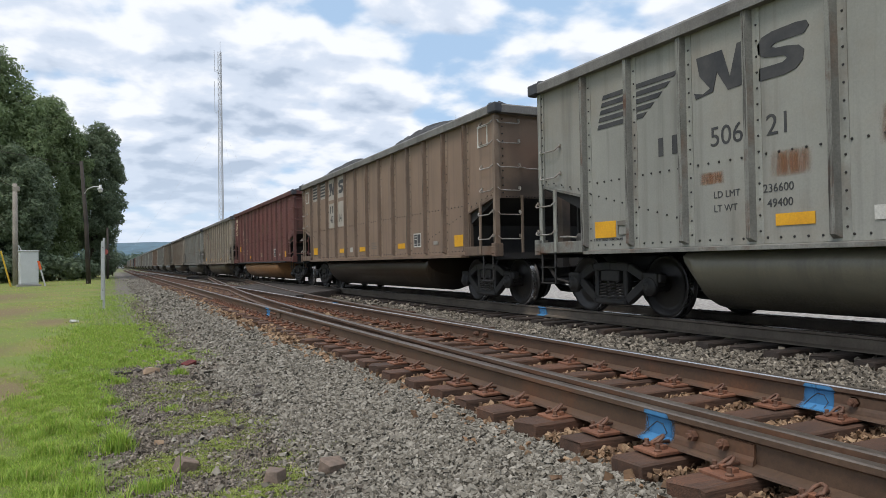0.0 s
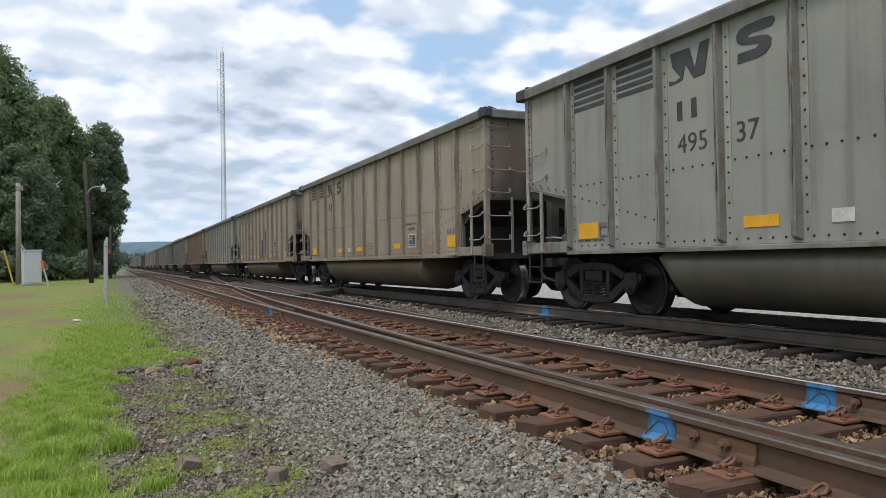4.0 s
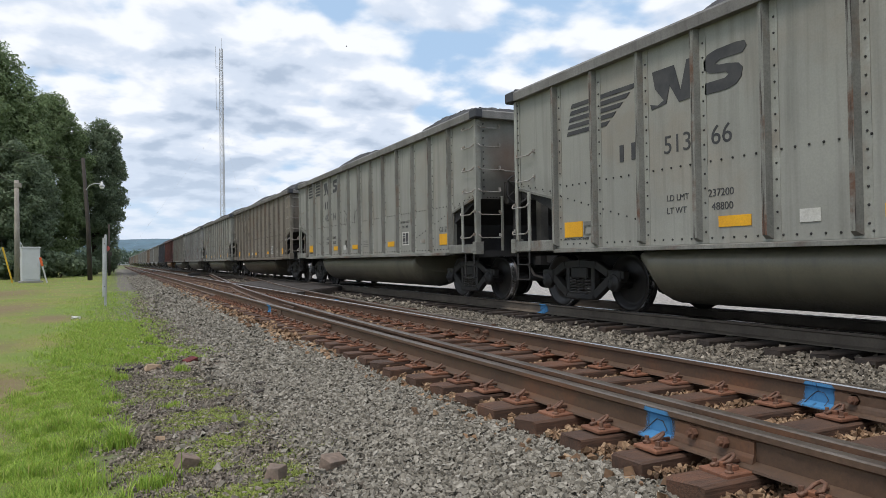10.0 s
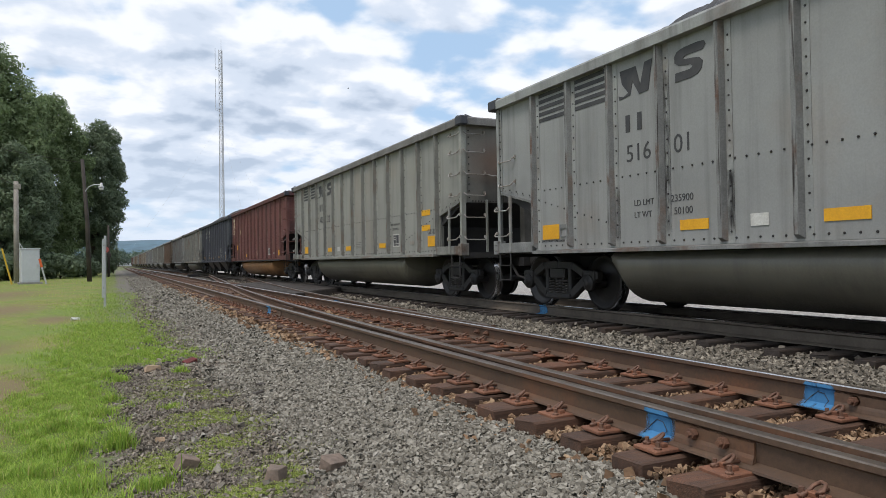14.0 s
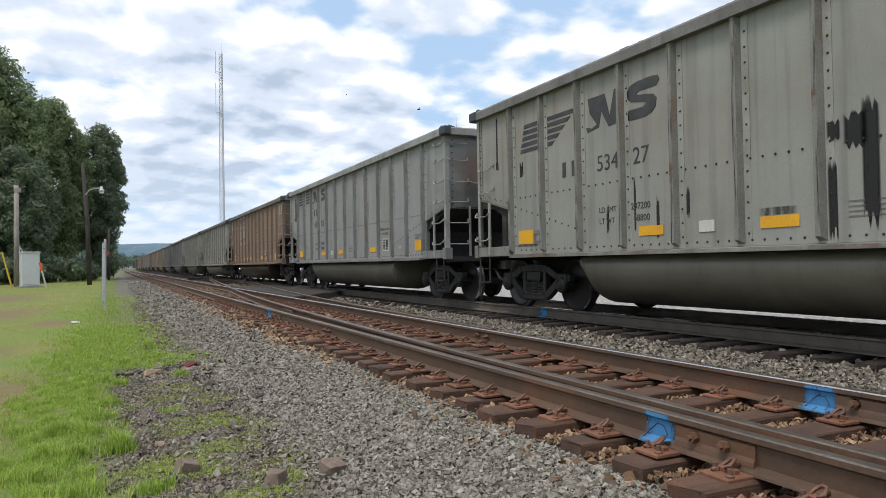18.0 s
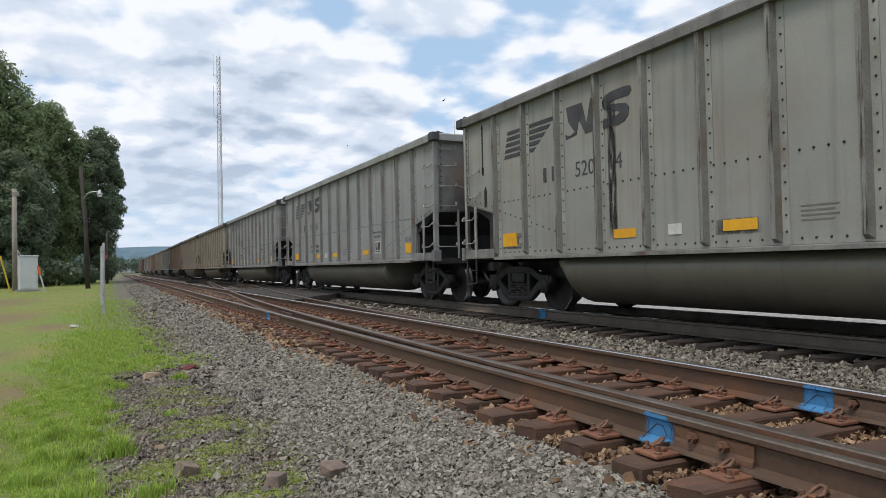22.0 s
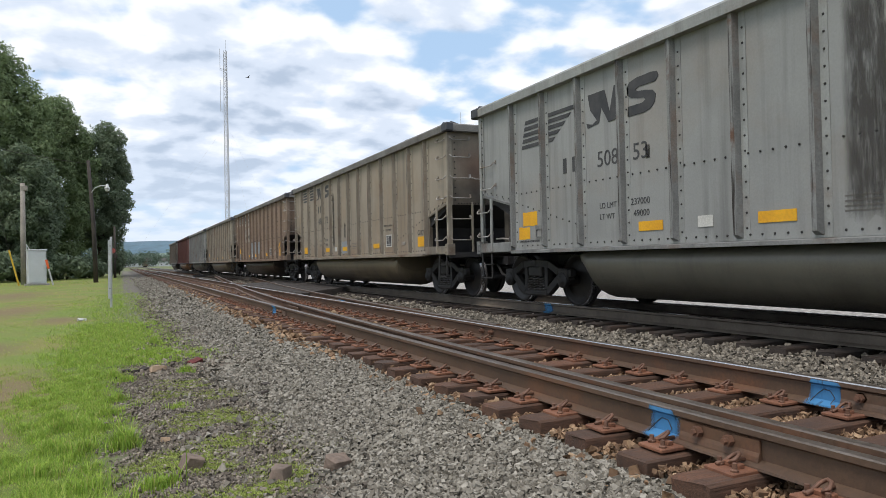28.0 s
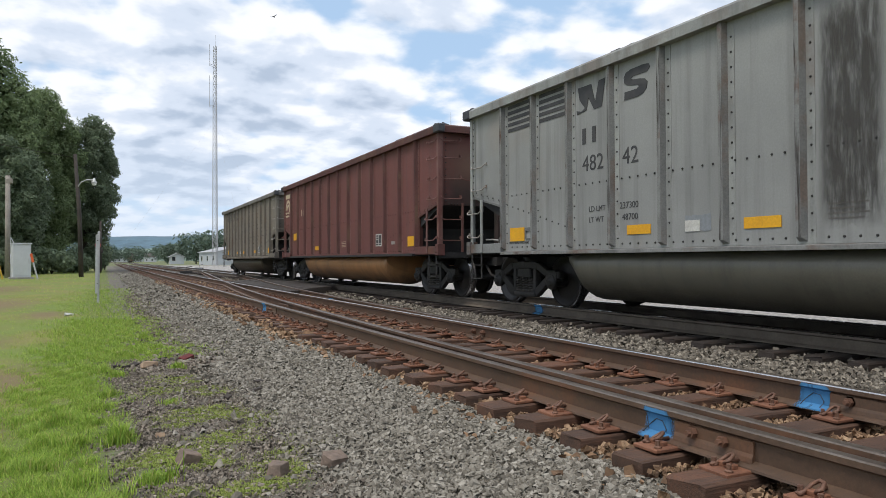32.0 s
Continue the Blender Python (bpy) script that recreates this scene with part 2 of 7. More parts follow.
SOOT = (0.05, 0.048, 0.045)
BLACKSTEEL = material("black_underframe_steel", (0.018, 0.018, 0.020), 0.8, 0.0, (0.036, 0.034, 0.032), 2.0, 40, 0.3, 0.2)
TRUCKSTEEL = material("grimy_cast_steel", (0.019, 0.019, 0.020), 0.6, 0.0, (0.036, 0.032, 0.029), 3.0, 40, 0.3, 0.2)
WHEELSTEEL = material("dark_wheel_steel", (0.022, 0.021, 0.022), 0.45, 0.3, (0.04, 0.036, 0.033), 3.0, 40, 0.2, 0.1)
TREAD = material("bright_worn_wheel_tread", (0.55, 0.55, 0.56), 0.28, 1.0, (0.4, 0.4, 0.4), 3.0, 60, 0.1, 0.05)
COAL = island_material("coal", [(0, (0.012, 0.012, 0.013)), (1, (0.05, 0.05, 0.052))], 0.6)
YELLOW = material("yellow_reflector", (0.80, 0.42, 0.015), 0.5, 0, (0.68, 0.33, 0.012), 3, 40, 0.15, 0.05)
WHITE = material("white_lettering", (0.62, 0.62, 0.58), 0.7, 0, (0.45, 0.44, 0.4), 4, 40, 0.2, 0.05)
DARKLET = material("dark_grey_lettering", (0.035, 0.037, 0.042), 0.7, 0, (0.07, 0.07, 0.07), 4, 40, 0.25, 0.05)
FADED = material("faded_grey_lettering", (0.13, 0.125, 0.115), 0.8, 0, (0.2, 0.19, 0.17), 4, 40, 0.25, 0.05)
DIMLET = material("sooty_lettering", (0.075, 0.072, 0.068), 0.8, 0, (0.11, 0.105, 0.095), 4, 40, 0.25, 0.05)
CREAM = material("cream_lettering", (0.62, 0.52, 0.36), 0.7, 0, (0.5, 0.42, 0.3), 4, 40, 0.2, 0.05)
GRABSTEEL = material("worn_grab_iron", (0.42, 0.41, 0.385), 0.45, 0.3, (0.24, 0.19, 0.15), 4, 40, 0.25, 0.05)
PATCHBLUE = material("blue_grey_primer_patch", (0.27, 0.295, 0.32), 0.7, 0, (0.22, 0.24, 0.255), 1.5, 30, 0.2, 0.05)


def paint(name, base, second, streak_amt=0.55, patch=None, patch_amt=0.4):
    return material(name, base, 0.62, 0, second, 0.7, 45, 0.16, 0.06, SOOT, streak_amt, patch, patch_amt, 0.5)


PAINT = {
    "brown": paint("coal_dust_brown_paint", (0.175, 0.125, 0.082), (0.125, 0.09, 0.06), 0.5, (0.09, 0.065, 0.05), 0.5),
    "charcoal": paint("charcoal_paint", (0.040, 0.043, 0.052), (0.055, 0.059, 0.068), 0.3, (0.02, 0.02, 0.022), 0.5),
}
CHORD = material("weathered_chord_steel", (0.23, 0.225, 0.21), 0.55, 0.1, (0.14, 0.13, 0.118), 1.2, 40, 0.3, 0.1, SOOT, 0.5)
TONES = {"grey": (0.305, 0.308, 0.276), "silver": (0.300, 0.308, 0.298), "beige": (0.340, 0.294, 0.230), "brown": (0.265, 0.185, 0.132),
         "dim": (0.22, 0.195, 0.16), "red": (0.170, 0.058, 0.050), "charcoal": (0.060, 0.066, 0.084)}
# side sheets carry black overspray and soot round the end bays
BAY_SOOT = [((-1.5, s_ * 6.9, 1.72), (3.0, 0.85, 0.50), (0.03, 0.03, 0.03), 0.3) for s_ in (-1, 1)]
# rusty film along the lower edge of the sides
LOW_RUST = [((-1.5, y_, 1.15), (3.0, 1.6, 0.30), (0.20, 0.115, 0.06), 0.45) for y_ in (-3.6, 0.4, 3.9)]
SHEETPAINT, RIBPAINT, RIBFACE, FLANGEPAINT, SILLPAINT, ENDSOOT, TUBPAINT = {}, {}, {}, {}, {}, {}, {}


def scaled(c, k):
    return tuple(v * k for v in c)


for key_, base_ in TONES.items():
    warm_ = (0.26, 0.175, 0.10) if key_ not in ("red", "charcoal", "brown") else scaled(base_, 0.6)
    SHEETPAINT[key_] = material("weathered_sheet_" + key_, base_, 0.62, 0, scaled(base_, 0.80), 0.7, 45, 0.12, 0.05, SOOT, 0.42, warm_, 0.38 if key_ == "beige" else 0.22, 0.42, blots=BAY_SOOT + (LOW_RUST if key_ == "beige" else []))
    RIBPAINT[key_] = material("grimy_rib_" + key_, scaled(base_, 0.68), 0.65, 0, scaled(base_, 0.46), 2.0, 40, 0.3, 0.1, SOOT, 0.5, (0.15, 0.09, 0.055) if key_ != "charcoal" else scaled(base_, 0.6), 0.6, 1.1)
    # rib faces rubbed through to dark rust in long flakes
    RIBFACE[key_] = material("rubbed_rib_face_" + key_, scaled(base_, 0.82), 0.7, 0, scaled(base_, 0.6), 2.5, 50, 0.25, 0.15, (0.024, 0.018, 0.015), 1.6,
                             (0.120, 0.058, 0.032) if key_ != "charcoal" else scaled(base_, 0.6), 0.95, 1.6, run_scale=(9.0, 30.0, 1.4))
    SILLPAINT[key_] = material("chipped_rusty_sill_" + key_, scaled(base_, 0.85), 0.7, 0, scaled(base_, 0.55), 2.2, 40, 0.3, 0.15, SOOT, 0.7,
                               (0.125, 0.066, 0.038) if key_ != "charcoal" else scaled(base_, 0.6), 0.85, 1.3, run_scale=(2.0, 2.6, 0.5))
    FLANGEPAINT[key_] = material("pale_flange_" + key_, tuple(1.0 * v + 0.04 * w for v, w in zip(base_, (0.9, 1.05, 0.9))), 0.6, 0, scaled(base_, 0.75), 1.4, 40, 0.15, 0.08, SOOT, 0.45, (0.15, 0.08, 0.045) if key_ != "charcoal" else scaled(base_, 0.6), 0.35, 1.3)
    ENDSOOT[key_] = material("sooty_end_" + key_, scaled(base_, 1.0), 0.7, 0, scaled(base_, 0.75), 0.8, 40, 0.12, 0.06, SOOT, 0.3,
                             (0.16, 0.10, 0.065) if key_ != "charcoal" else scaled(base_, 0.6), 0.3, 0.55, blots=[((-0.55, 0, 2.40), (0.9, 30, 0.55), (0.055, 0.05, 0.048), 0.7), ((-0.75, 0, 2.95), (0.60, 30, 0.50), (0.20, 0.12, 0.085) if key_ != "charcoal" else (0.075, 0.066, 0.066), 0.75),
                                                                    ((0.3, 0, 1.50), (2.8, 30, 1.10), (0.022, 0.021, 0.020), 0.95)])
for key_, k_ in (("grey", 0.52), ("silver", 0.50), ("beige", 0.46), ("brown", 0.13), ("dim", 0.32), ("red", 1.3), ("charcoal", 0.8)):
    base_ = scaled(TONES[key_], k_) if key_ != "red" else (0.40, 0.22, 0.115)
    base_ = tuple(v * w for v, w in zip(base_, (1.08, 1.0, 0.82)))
    # the black blot puts the shade under the tub's curve into its colour
    TUBPAINT[key_] = material("grimy_shaded_tub_" + key_, base_, 0.40, 0, scaled(base_, 0.7), 0.8, 40, 0.15, 0.04, SOOT, 0.45,
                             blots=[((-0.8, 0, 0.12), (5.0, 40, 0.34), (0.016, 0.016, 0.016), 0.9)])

RAILRUST = material("brown_rusty_rail", (0.128, 0.079, 0.050), 0.6, 0.1, (0.088, 0.056, 0.038), 3, 40, 0.3, 0.15, None, 0.5, (0.20, 0.095, 0.05), 0.6, 1.5)
RAILTOP = material("worn_rail_head", (0.22, 0.185, 0.155), 0.40, 0.7, (0.13, 0.10, 0.078), 3, 40, 0.25, 0.08)
DARKRAIL = material("grimy_dark_rail", (0.165, 0.138, 0.108), 0.7, 0.1, (0.095, 0.078, 0.062), 3, 40, 0.3, 0.15)
RAILSHINE = material("polished_rail_head", (0.62, 0.61, 0.60), 0.24, 1.0, (0.5, 0.48, 0.46), 3, 40, 0.1, 0.05)
TIEWOOD = material("rusty_creosote_wood", (0.122, 0.062, 0.037), 0.85, 0, (0.062, 0.039, 0.028), 2.5, 14, 0.5, 0.6, None, 0.5,
                   (0.20, 0.085, 0.045), 0.6, 1.6, True, (0.5, 6, 6))
DARKTIE = material("oily_black_tie_wood", (0.05, 0.038, 0.031), 0.85, 0, (0.03, 0.025, 0.022), 2.5, 14, 0.5, 0.6, None, 0.5, (0.09, 0.055, 0.038), 0.5, 1.6, True, (0.5, 6, 6))
PLATERUST = material("orange_rusty_plate", (0.27, 0.120, 0.066), 0.75, 0.1, (0.17, 0.075, 0.044), 6, 60, 0.35, 0.3)
CLIPRUST = material("rusty_spring_clip", (0.21, 0.11, 0.07), 0.6, 0.2, (0.13, 0.07, 0.048), 8, 60, 0.3, 0.2)
STAINBLACK = stain_material("black_oily_run", (0.018, 0.018, 0.019), 0.50, 0.8)
SOFTPATCH = stain_material("faded_primer_film", (0.215, 0.22, 0.20), 0.30, 0.85, (0.2, 0.5))
PANELWHITE = material("dirty_white_panel_paint", (0.46, 0.43, 0.38), 0.7, 0, (0.36, 0.32, 0.27), 2.5, 40, 0.2, 0.05, SOOT, 0.35)
STAINDAB = stain_material("black_paint_run", (0.015, 0.015, 0.016), 0.30, 0.95)
PINKCARD = material("pink_route_card", (0.62, 0.12, 0.13), 0.7, 0, (0.5, 0.1, 0.1), 6, 40, 0.1, 0.03)
STAINGREY = stain_material("dark_grey_film", (0.07, 0.066, 0.060), 0.45, 0.5)
STAINRUST = stain_material("rust_bloom", (0.27, 0.13, 0.065), 0.46, 0.6, (1.0, 1.0))
CHALK = material("white_chalk_scrawl", (0.55, 0.56, 0.55), 0.9, 0, (0.4, 0.4, 0.4), 6, 60, 0.3, 0.0)
BLUEPAINT = stain_material("blue_marking_spray", (0.055, 0.215, 0.43), 0.36, 0.97, (0.85, 0.22))


# ---- mesh tools ----
def mesh_from(bm, name, mat=None, smooth=False):
    me = bpy.data.meshes.new(name)
    bmesh.ops.recalc_face_normals(bm, faces=bm.faces)
    bm.to_mesh(me)
    bm.free()
    if smooth:
        for p in me.polygons:
            p.use_smooth = True
    if mat:
        me.materials.append(mat)
    return me


def place(name, me, parent=None, mat=None, label="", m=None):
    """An object on a mesh, with a material of its own if given."""
    ob = new(name, me)
    if mat:
        if not me.materials:
            me.materials.append(None)
        ob.material_slots[0].link = "OBJECT"
        ob.material_slots[0].material = mat
    if parent:
        ob.parent = parent
    if m is not None:
        ob.matrix_basis = m
    if label:
        ob["label"] = label
    return ob


def part(name, bm, mat, parent, label="", smooth=False):
    return place(name, mesh_from(bm, name, mat, smooth), parent, None, label)


def thing(name, label, category, group="", kind="", m=None):
    e = new(name)
    e.empty_display_size = 0.3
    if m is not None:
        e.matrix_basis = m
    return tagged(e, label, category, group, kind)


def box(bm, x0, x1, y0, y1, z0, z1, bev=0.0):
    v = [bm.verts.new(p) for p in ((x0, y0, z0), (x1, y0, z0), (x1, y1, z0), (x0, y1, z0),
                                   (x0, y0, z1), (x1, y0, z1), (x1, y1, z1), (x0, y1, z1))]
    fs = [bm.faces.new([v[i] for i in q]) for q in ((3, 2, 1, 0), (4, 5, 6, 7), (0, 1, 5, 4), (1, 2, 6, 5), (2, 3, 7, 6), (3, 0, 4, 7))]
    if bev:
        es = {e for f in fs for e in f.edges}
        bmesh.ops.bevel(bm, geom=list(es), offset=bev, segments=1, affect="EDGES")


def ring_frame(d):
    d = Vector(d).normalized()
    a = Vector((0, 0, 1)) if abs(d.z) < 0.9 else Vector((1, 0, 0))
    u = d.cross(a).normalized()
    return u, d.cross(u).normalized()


def tube(bm, pts, r, n=6, r_end=None):
    """A round bar along a line of points."""
    pts = [Vector(p) for p in pts]
    rings = []
    for i, p in enumerate(pts):
        d = (pts[min(i + 1, len(pts) - 1)] - pts[max(i - 1, 0)])
        u, w = ring_frame(d)
        rr = r if r_end is None else r + (r_end - r) * i / (len(pts) - 1)
        rings.append([bm.verts.new(p + rr * (math.cos(2 * math.pi * k / n) * u + math.sin(2 * math.pi * k / n) * w)) for k in range(n)])
    for a, b in zip(rings, rings[1:]):
        for k in range(n):
            bm.faces.new((a[k], a[(k + 1) % n], b[(k + 1) % n], b[k]))
    bm.faces.new(rings[0][::-1])
    bm.faces.new(rings[-1])


def lathe(bm, profile, axis="x", n=24, at=(0, 0, 0)):
    """Turn (along, radius) pairs round an axis through a point."""
    rings = []
    for a, r in profile:
        ring = []
        for k in range(n):
            c, s = math.cos(2 * math.pi * k / n) * r, math.sin(2 * math.pi * k / n) * r
            p = {"x": (a, c, s), "y": (c, a, s), "z": (c, s, a)}[axis]
            ring.append(bm.verts.new((p[0] + at[0], p[1] + at[1], p[2] + at[2])))
        rings.append(ring)
    for a, b in zip(rings, rings[1:]):
        for k in range(n):
            bm.faces.new((a[k], a[(k + 1) % n], b[(k + 1) % n], b[k]))
    bm.faces.new(rings[0][::-1])
    bm.faces.new(rings[-1])


def prism(bm, pts, axis, lo, hi):
    """Push an outline out along an axis. pts: (y, z) for x, (x, z) for y, (x, y) for z."""
    def at(p, t):
        return {"x": (t, p[0], p[1]), "y": (p[0], t, p[1]), "z": (p[0], p[1], t)}[axis]
    a = [bm.verts.new(at(p, lo)) for p in pts]
    b = [bm.verts.new(at(p, hi)) for p in pts]
    n = len(pts)
    for k in range(n):
        bm.faces.new((a[k], a[(k + 1) % n], b[(k + 1) % n], b[k]))
    bm.faces.new(a[::-1])
    bm.faces.new(b)


def bulk_mesh(name, verts, faces, mat, smooth=False):
    """A mesh from arrays: verts (n, 3), faces (m, 3 or 4)."""
    me = bpy.data.meshes.new(name)
    verts = np.asarray(verts, dtype=np.float32)
    faces = np.asarray(faces, dtype=np.int32)
    k = faces.shape[1]
    me.vertices.add(len(verts))
    me.vertices.foreach_set("co", verts.ravel())
    me.loops.add(faces.size)
    me.loops.foreach_set("vertex_index", faces.ravel())
    me.polygons.add(len(faces))
    me.polygons.foreach_set("loop_start", np.arange(0, faces.size, k, dtype=np.int32))
    me.polygons.foreach_set("loop_total", np.full(len(faces), k, dtype=np.int32))
    me.update()
    me.validate()
    me.polygons.foreach_set("use_smooth", np.full(len(me.polygons), smooth, dtype=bool))
    if mat:
        me.materials.append(mat)
    return me


# ---- the lie of the land ----
X_OUT, X_IN, X_TRAIN = 2.85, 4.36, 8.05        # left stock rail, through rail, centre of the running line
BED = -0.215                                    # ballast between the ties; rail heads are at 0


def soft(a, b, x):
    t = np.clip((x - a) / (b - a), 0, 1)
    return t * t * (3 - 2 * t)


def ground_z(x, y):
    """Height of the ground: lawn, shoulder, the two ballast beds, the yard beyond."""
    x, y = np.asarray(x, dtype=float), np.asarray(y, dtype=float)
    z = -0.43 + 0.10 * soft(12, 60, y) - 0.35 * soft(90, 400, y)
    z = z + 0.0 * x
    top = BED - 0.085
    z = z + (top - z) * soft(1.0, 2.35, x)
    dip = 0.07 * soft(4.9, 5.6, x) * (1 - soft(6.2, 6.8, x))
    z = z - dip
    far = soft(9.6, 11.0, x)
    z = z + far * (-0.02)
    return z



# bare earth showing through the lawn: centre and reach
DIRT = [(-1.15, 8.8, 0.55, 1.3), (-0.98, 6.3, 0.30, 0.65), (-2.9, 24.0, 0.9, 3.0), (-4.4, 36.0, 1.3, 4.5), (-1.4, 19.3, 0.5, 1.2), (-2.0, 13.0, 0.5, 1.2)]


def ground_material():
    """Lawn, bare cinder shoulder, rusty and clean ballast and the pale yard, by place across the line."""
    m = bpy.data.materials.new("lawn_cinders_ballast_and_yard")
    m.use_nodes = True
    nd, ln = m.node_tree.nodes, m.node_tree.links
    bs = nd["Principled BSDF"]
    bs.inputs["Roughness"].default_value = 0.95
    tc = nd.new("ShaderNodeTexCoord")
    sep = nd.new("ShaderNodeSeparateXYZ")
    ln.new(tc.outputs["Object"], sep.inputs[0])

    def noise_tex(sc, detail=6, rg=0.6):
        n = nd.new("ShaderNodeTexNoise")
        n.inputs["Scale"].default_value = sc
        n.inputs["Detail"].default_value = detail
        n.inputs["Roughness"].default_value = rg
        ln.new(tc.outputs["Object"], n.inputs["Vector"])
        return n.outputs["Fac"]

    def spread(v, a, b, lo=0.0, hi=1.0):
        r = nd.new("ShaderNodeMapRange")
        r.interpolation_type = "SMOOTHSTEP"
        for k, q in zip(("From Min", "From Max", "To Min", "To Max"), (a, b, lo, hi)):
            r.inputs[k].default_value = q
        ln.new(v, r.inputs["Value"])
        return r.outputs[0]

    def mixed(fac, a, b):
        x = nd.new("ShaderNodeMix")
        x.data_type = "RGBA"
        ln.new(fac, x.inputs[0])
        for sock, v in ((x.inputs[6], a), (x.inputs[7], b)):
            if isinstance(v, tuple):
                sock.default_value = (*v, 1)
            else:
                ln.new(v, sock)
        return x.outputs[2]

    def plus(a, b, k):
        q = nd.new("ShaderNodeMath")
        q.operation = "MULTIPLY_ADD"
        ln.new(b, q.inputs[0])
        q.inputs[1].default_value = k
        ln.new(a, q.inputs[2])
        return q.outputs[0]

    big, mid, fine = noise_tex(0.22), noise_tex(1.3), noise_tex(14)
    x = plus(plus(sep.outputs["X"], mid, 1.1), fine, 0.35)      # ragged borders; shift of about +0.7
    lawn = mixed(spread(noise_tex(0.5), 0.40, 0.60), (0.146, 0.198, 0.034), (0.200, 0.192, 0.054))
    lawn = mixed(spread(mid, 0.55, 0.75, 0, 0.7), lawn, (0.22, 0.16, 0.075))
    for cx, cy, rx, ry in DIRT:
        mp = nd.new("ShaderNodeMapping")
        mp.vector_type = "TEXTURE"
        mp.inputs["Location"].default_value = (cx, cy, 0)
        mp.inputs["Scale"].default_value = (rx, ry, 1000)
        ln.new(tc.outputs["Object"], mp.inputs["Vector"])
        far_off = nd.new("ShaderNodeVectorMath")
        far_off.operation = "LENGTH"
        ln.new(mp.outputs[0], far_off.inputs[0])
        lawn = mixed(spread(plus(plus(far_off.outputs["Value"], mid, 0.8), fine, 0.5), 0.8, 2.3, 0.85, 0.0), lawn, (0.175, 0.125, 0.065))
    cinder = mixed(spread(fine, 0.35, 0.65), (0.09, 0.08, 0.068), (0.18, 0.162, 0.138))
    cinder = mixed(spread(mid, 0.52, 0.66, 0, 0.6), cinder, (0.10, 0.12, 0.035))
    stone = mixed(spread(noise_tex(22), 0.35, 0.65), (0.055, 0.049, 0.040), (0.105, 0.094, 0.078))
    rusty = mixed(spread(noise_tex(22), 0.35, 0.65), (0.06, 0.036, 0.022), (0.14, 0.085, 0.048))
    yard = mixed(spread(noise_tex(9), 0.38, 0.62), (0.44, 0.42, 0.39), (0.20, 0.19, 0.175))
    c = mixed(spread(x, -0.35, 0.55, 0, 0.6), lawn, (0.085, 0.115, 0.030))
    c = mixed(spread(x, 0.62, 0.92), c, cinder)
    c = mixed(spread(x, 1.7, 2.3), c, stone)
    c = mixed(spread(x, 2.9, 3.3), c, rusty)
    c = mixed(spread(x, 5.5, 6.0), c, stone)
    c = mixed(spread(x, 10.6, 11.6), c, yard)
    far = spread(sep.outputs["Y"], 130, 220)
    c = mixed(far, c, mixed(spread(big, 0.4, 0.6), (0.10, 0.14, 0.04), (0.17, 0.17, 0.08)))
    ln.new(c, bs.inputs["Base Color"])
    b = nd.new("ShaderNodeBump")
    b.inputs["Strength"].default_value = 0.6
    b.inputs["Distance"].default_value = 0.03
    ln.new(fine, b.inputs["Height"])
    ln.new(b.outputs[0], bs.inputs["Normal"])
    return m


def build_ground():
    xs = np.concatenate([[-3000, -900, -300, -120, -60, -30, -18], np.arange(-12, 0, 0.5), np.arange(0, 11.5, 0.125),
                         [12, 14, 18, 30, 60, 120, 300, 900, 3000]])
    ys = np.concatenate([[-2500, -600, -200, -60, -25, -12, -6], np.arange(-3, 14, 0.2), np.arange(14, 60, 1.0),
                         np.arange(60, 140, 5), [150, 180, 230, 300, 400, 600, 900, 1500, 2600, 4200]])
    gx, gy = np.meshgrid(xs, ys)
    gz = ground_z(gx, gy)
    rng = np.random.RandomState(4)
    near = (np.abs(gx) < 12) & (gy < 60)
    gz = gz + near * rng.uniform(-0.012, 0.012, gx.shape)
    v = np.stack([gx, gy, gz], -1).reshape(-1, 3)
    nx, ny = len(xs), len(ys)
    i = (np.arange(ny - 1)[:, None] * nx + np.arange(nx - 1)[None]).ravel()
    f = np.stack([i, i + 1, i + nx + 1, i + nx], 1)
    ob = new("ground", bulk_mesh("ground", v, f, ground_material(), True))
    tagged(ob, "lawn, cinder shoulder and ballast ground along the railway", "ground", kind="structure")


build_ground()


# ---- track ----
RAIL_PROFILE = [(-0.036, -0.003), (-0.026, 0.004), (0.030, 0.004), (0.036, 0.0), (0.037, -0.030), (0.012, -0.046), (0.009, -0.145),
                (0.070, -0.168), (0.074, -0.180), (-0.074, -0.180), (-0.070, -0.168), (-0.009, -0.145), (-0.012, -0.046), (-0.037, -0.030)]


def spread_of(y):
    """How far the turnout's curved rails stand off the straight ones."""
    y = max(y, -4)
    return 0.17 + 0.0015 * y * abs(y) if y < 29 else 0.17 + 0.0015 * 29 * 29 + 0.087 * (y - 29)


def rail_mesh(bm, line, glint=False):
    rings = []
    for x, y in line:
        rings.append([bm.verts.new((x + px, y, pz)) for px, pz in RAIL_PROFILE])
    n = len(RAIL_PROFILE)
    for a, b in zip(rings, rings[1:]):
        for k in range(n):
            f = bm.faces.new((a[k], a[(k + 1) % n], b[(k + 1) % n], b[k]))
            f.material_index = 2 if glint and k == 0 else 1 if k in (0, 1, 2) else 0
    bm.faces.new(rings[0][::-1])
    bm.faces.new(rings[-1])


def rail(name, line, parent, top, label="", body=None, glint=None):
    bm = bmesh.new()
    rail_mesh(bm, line, glint is not None)
    me = mesh_from(bm, name, body or RAILRUST)
    me.materials.append(top)
    if glint:
        me.materials.append(glint)
    return place(name, me, parent, None, label)


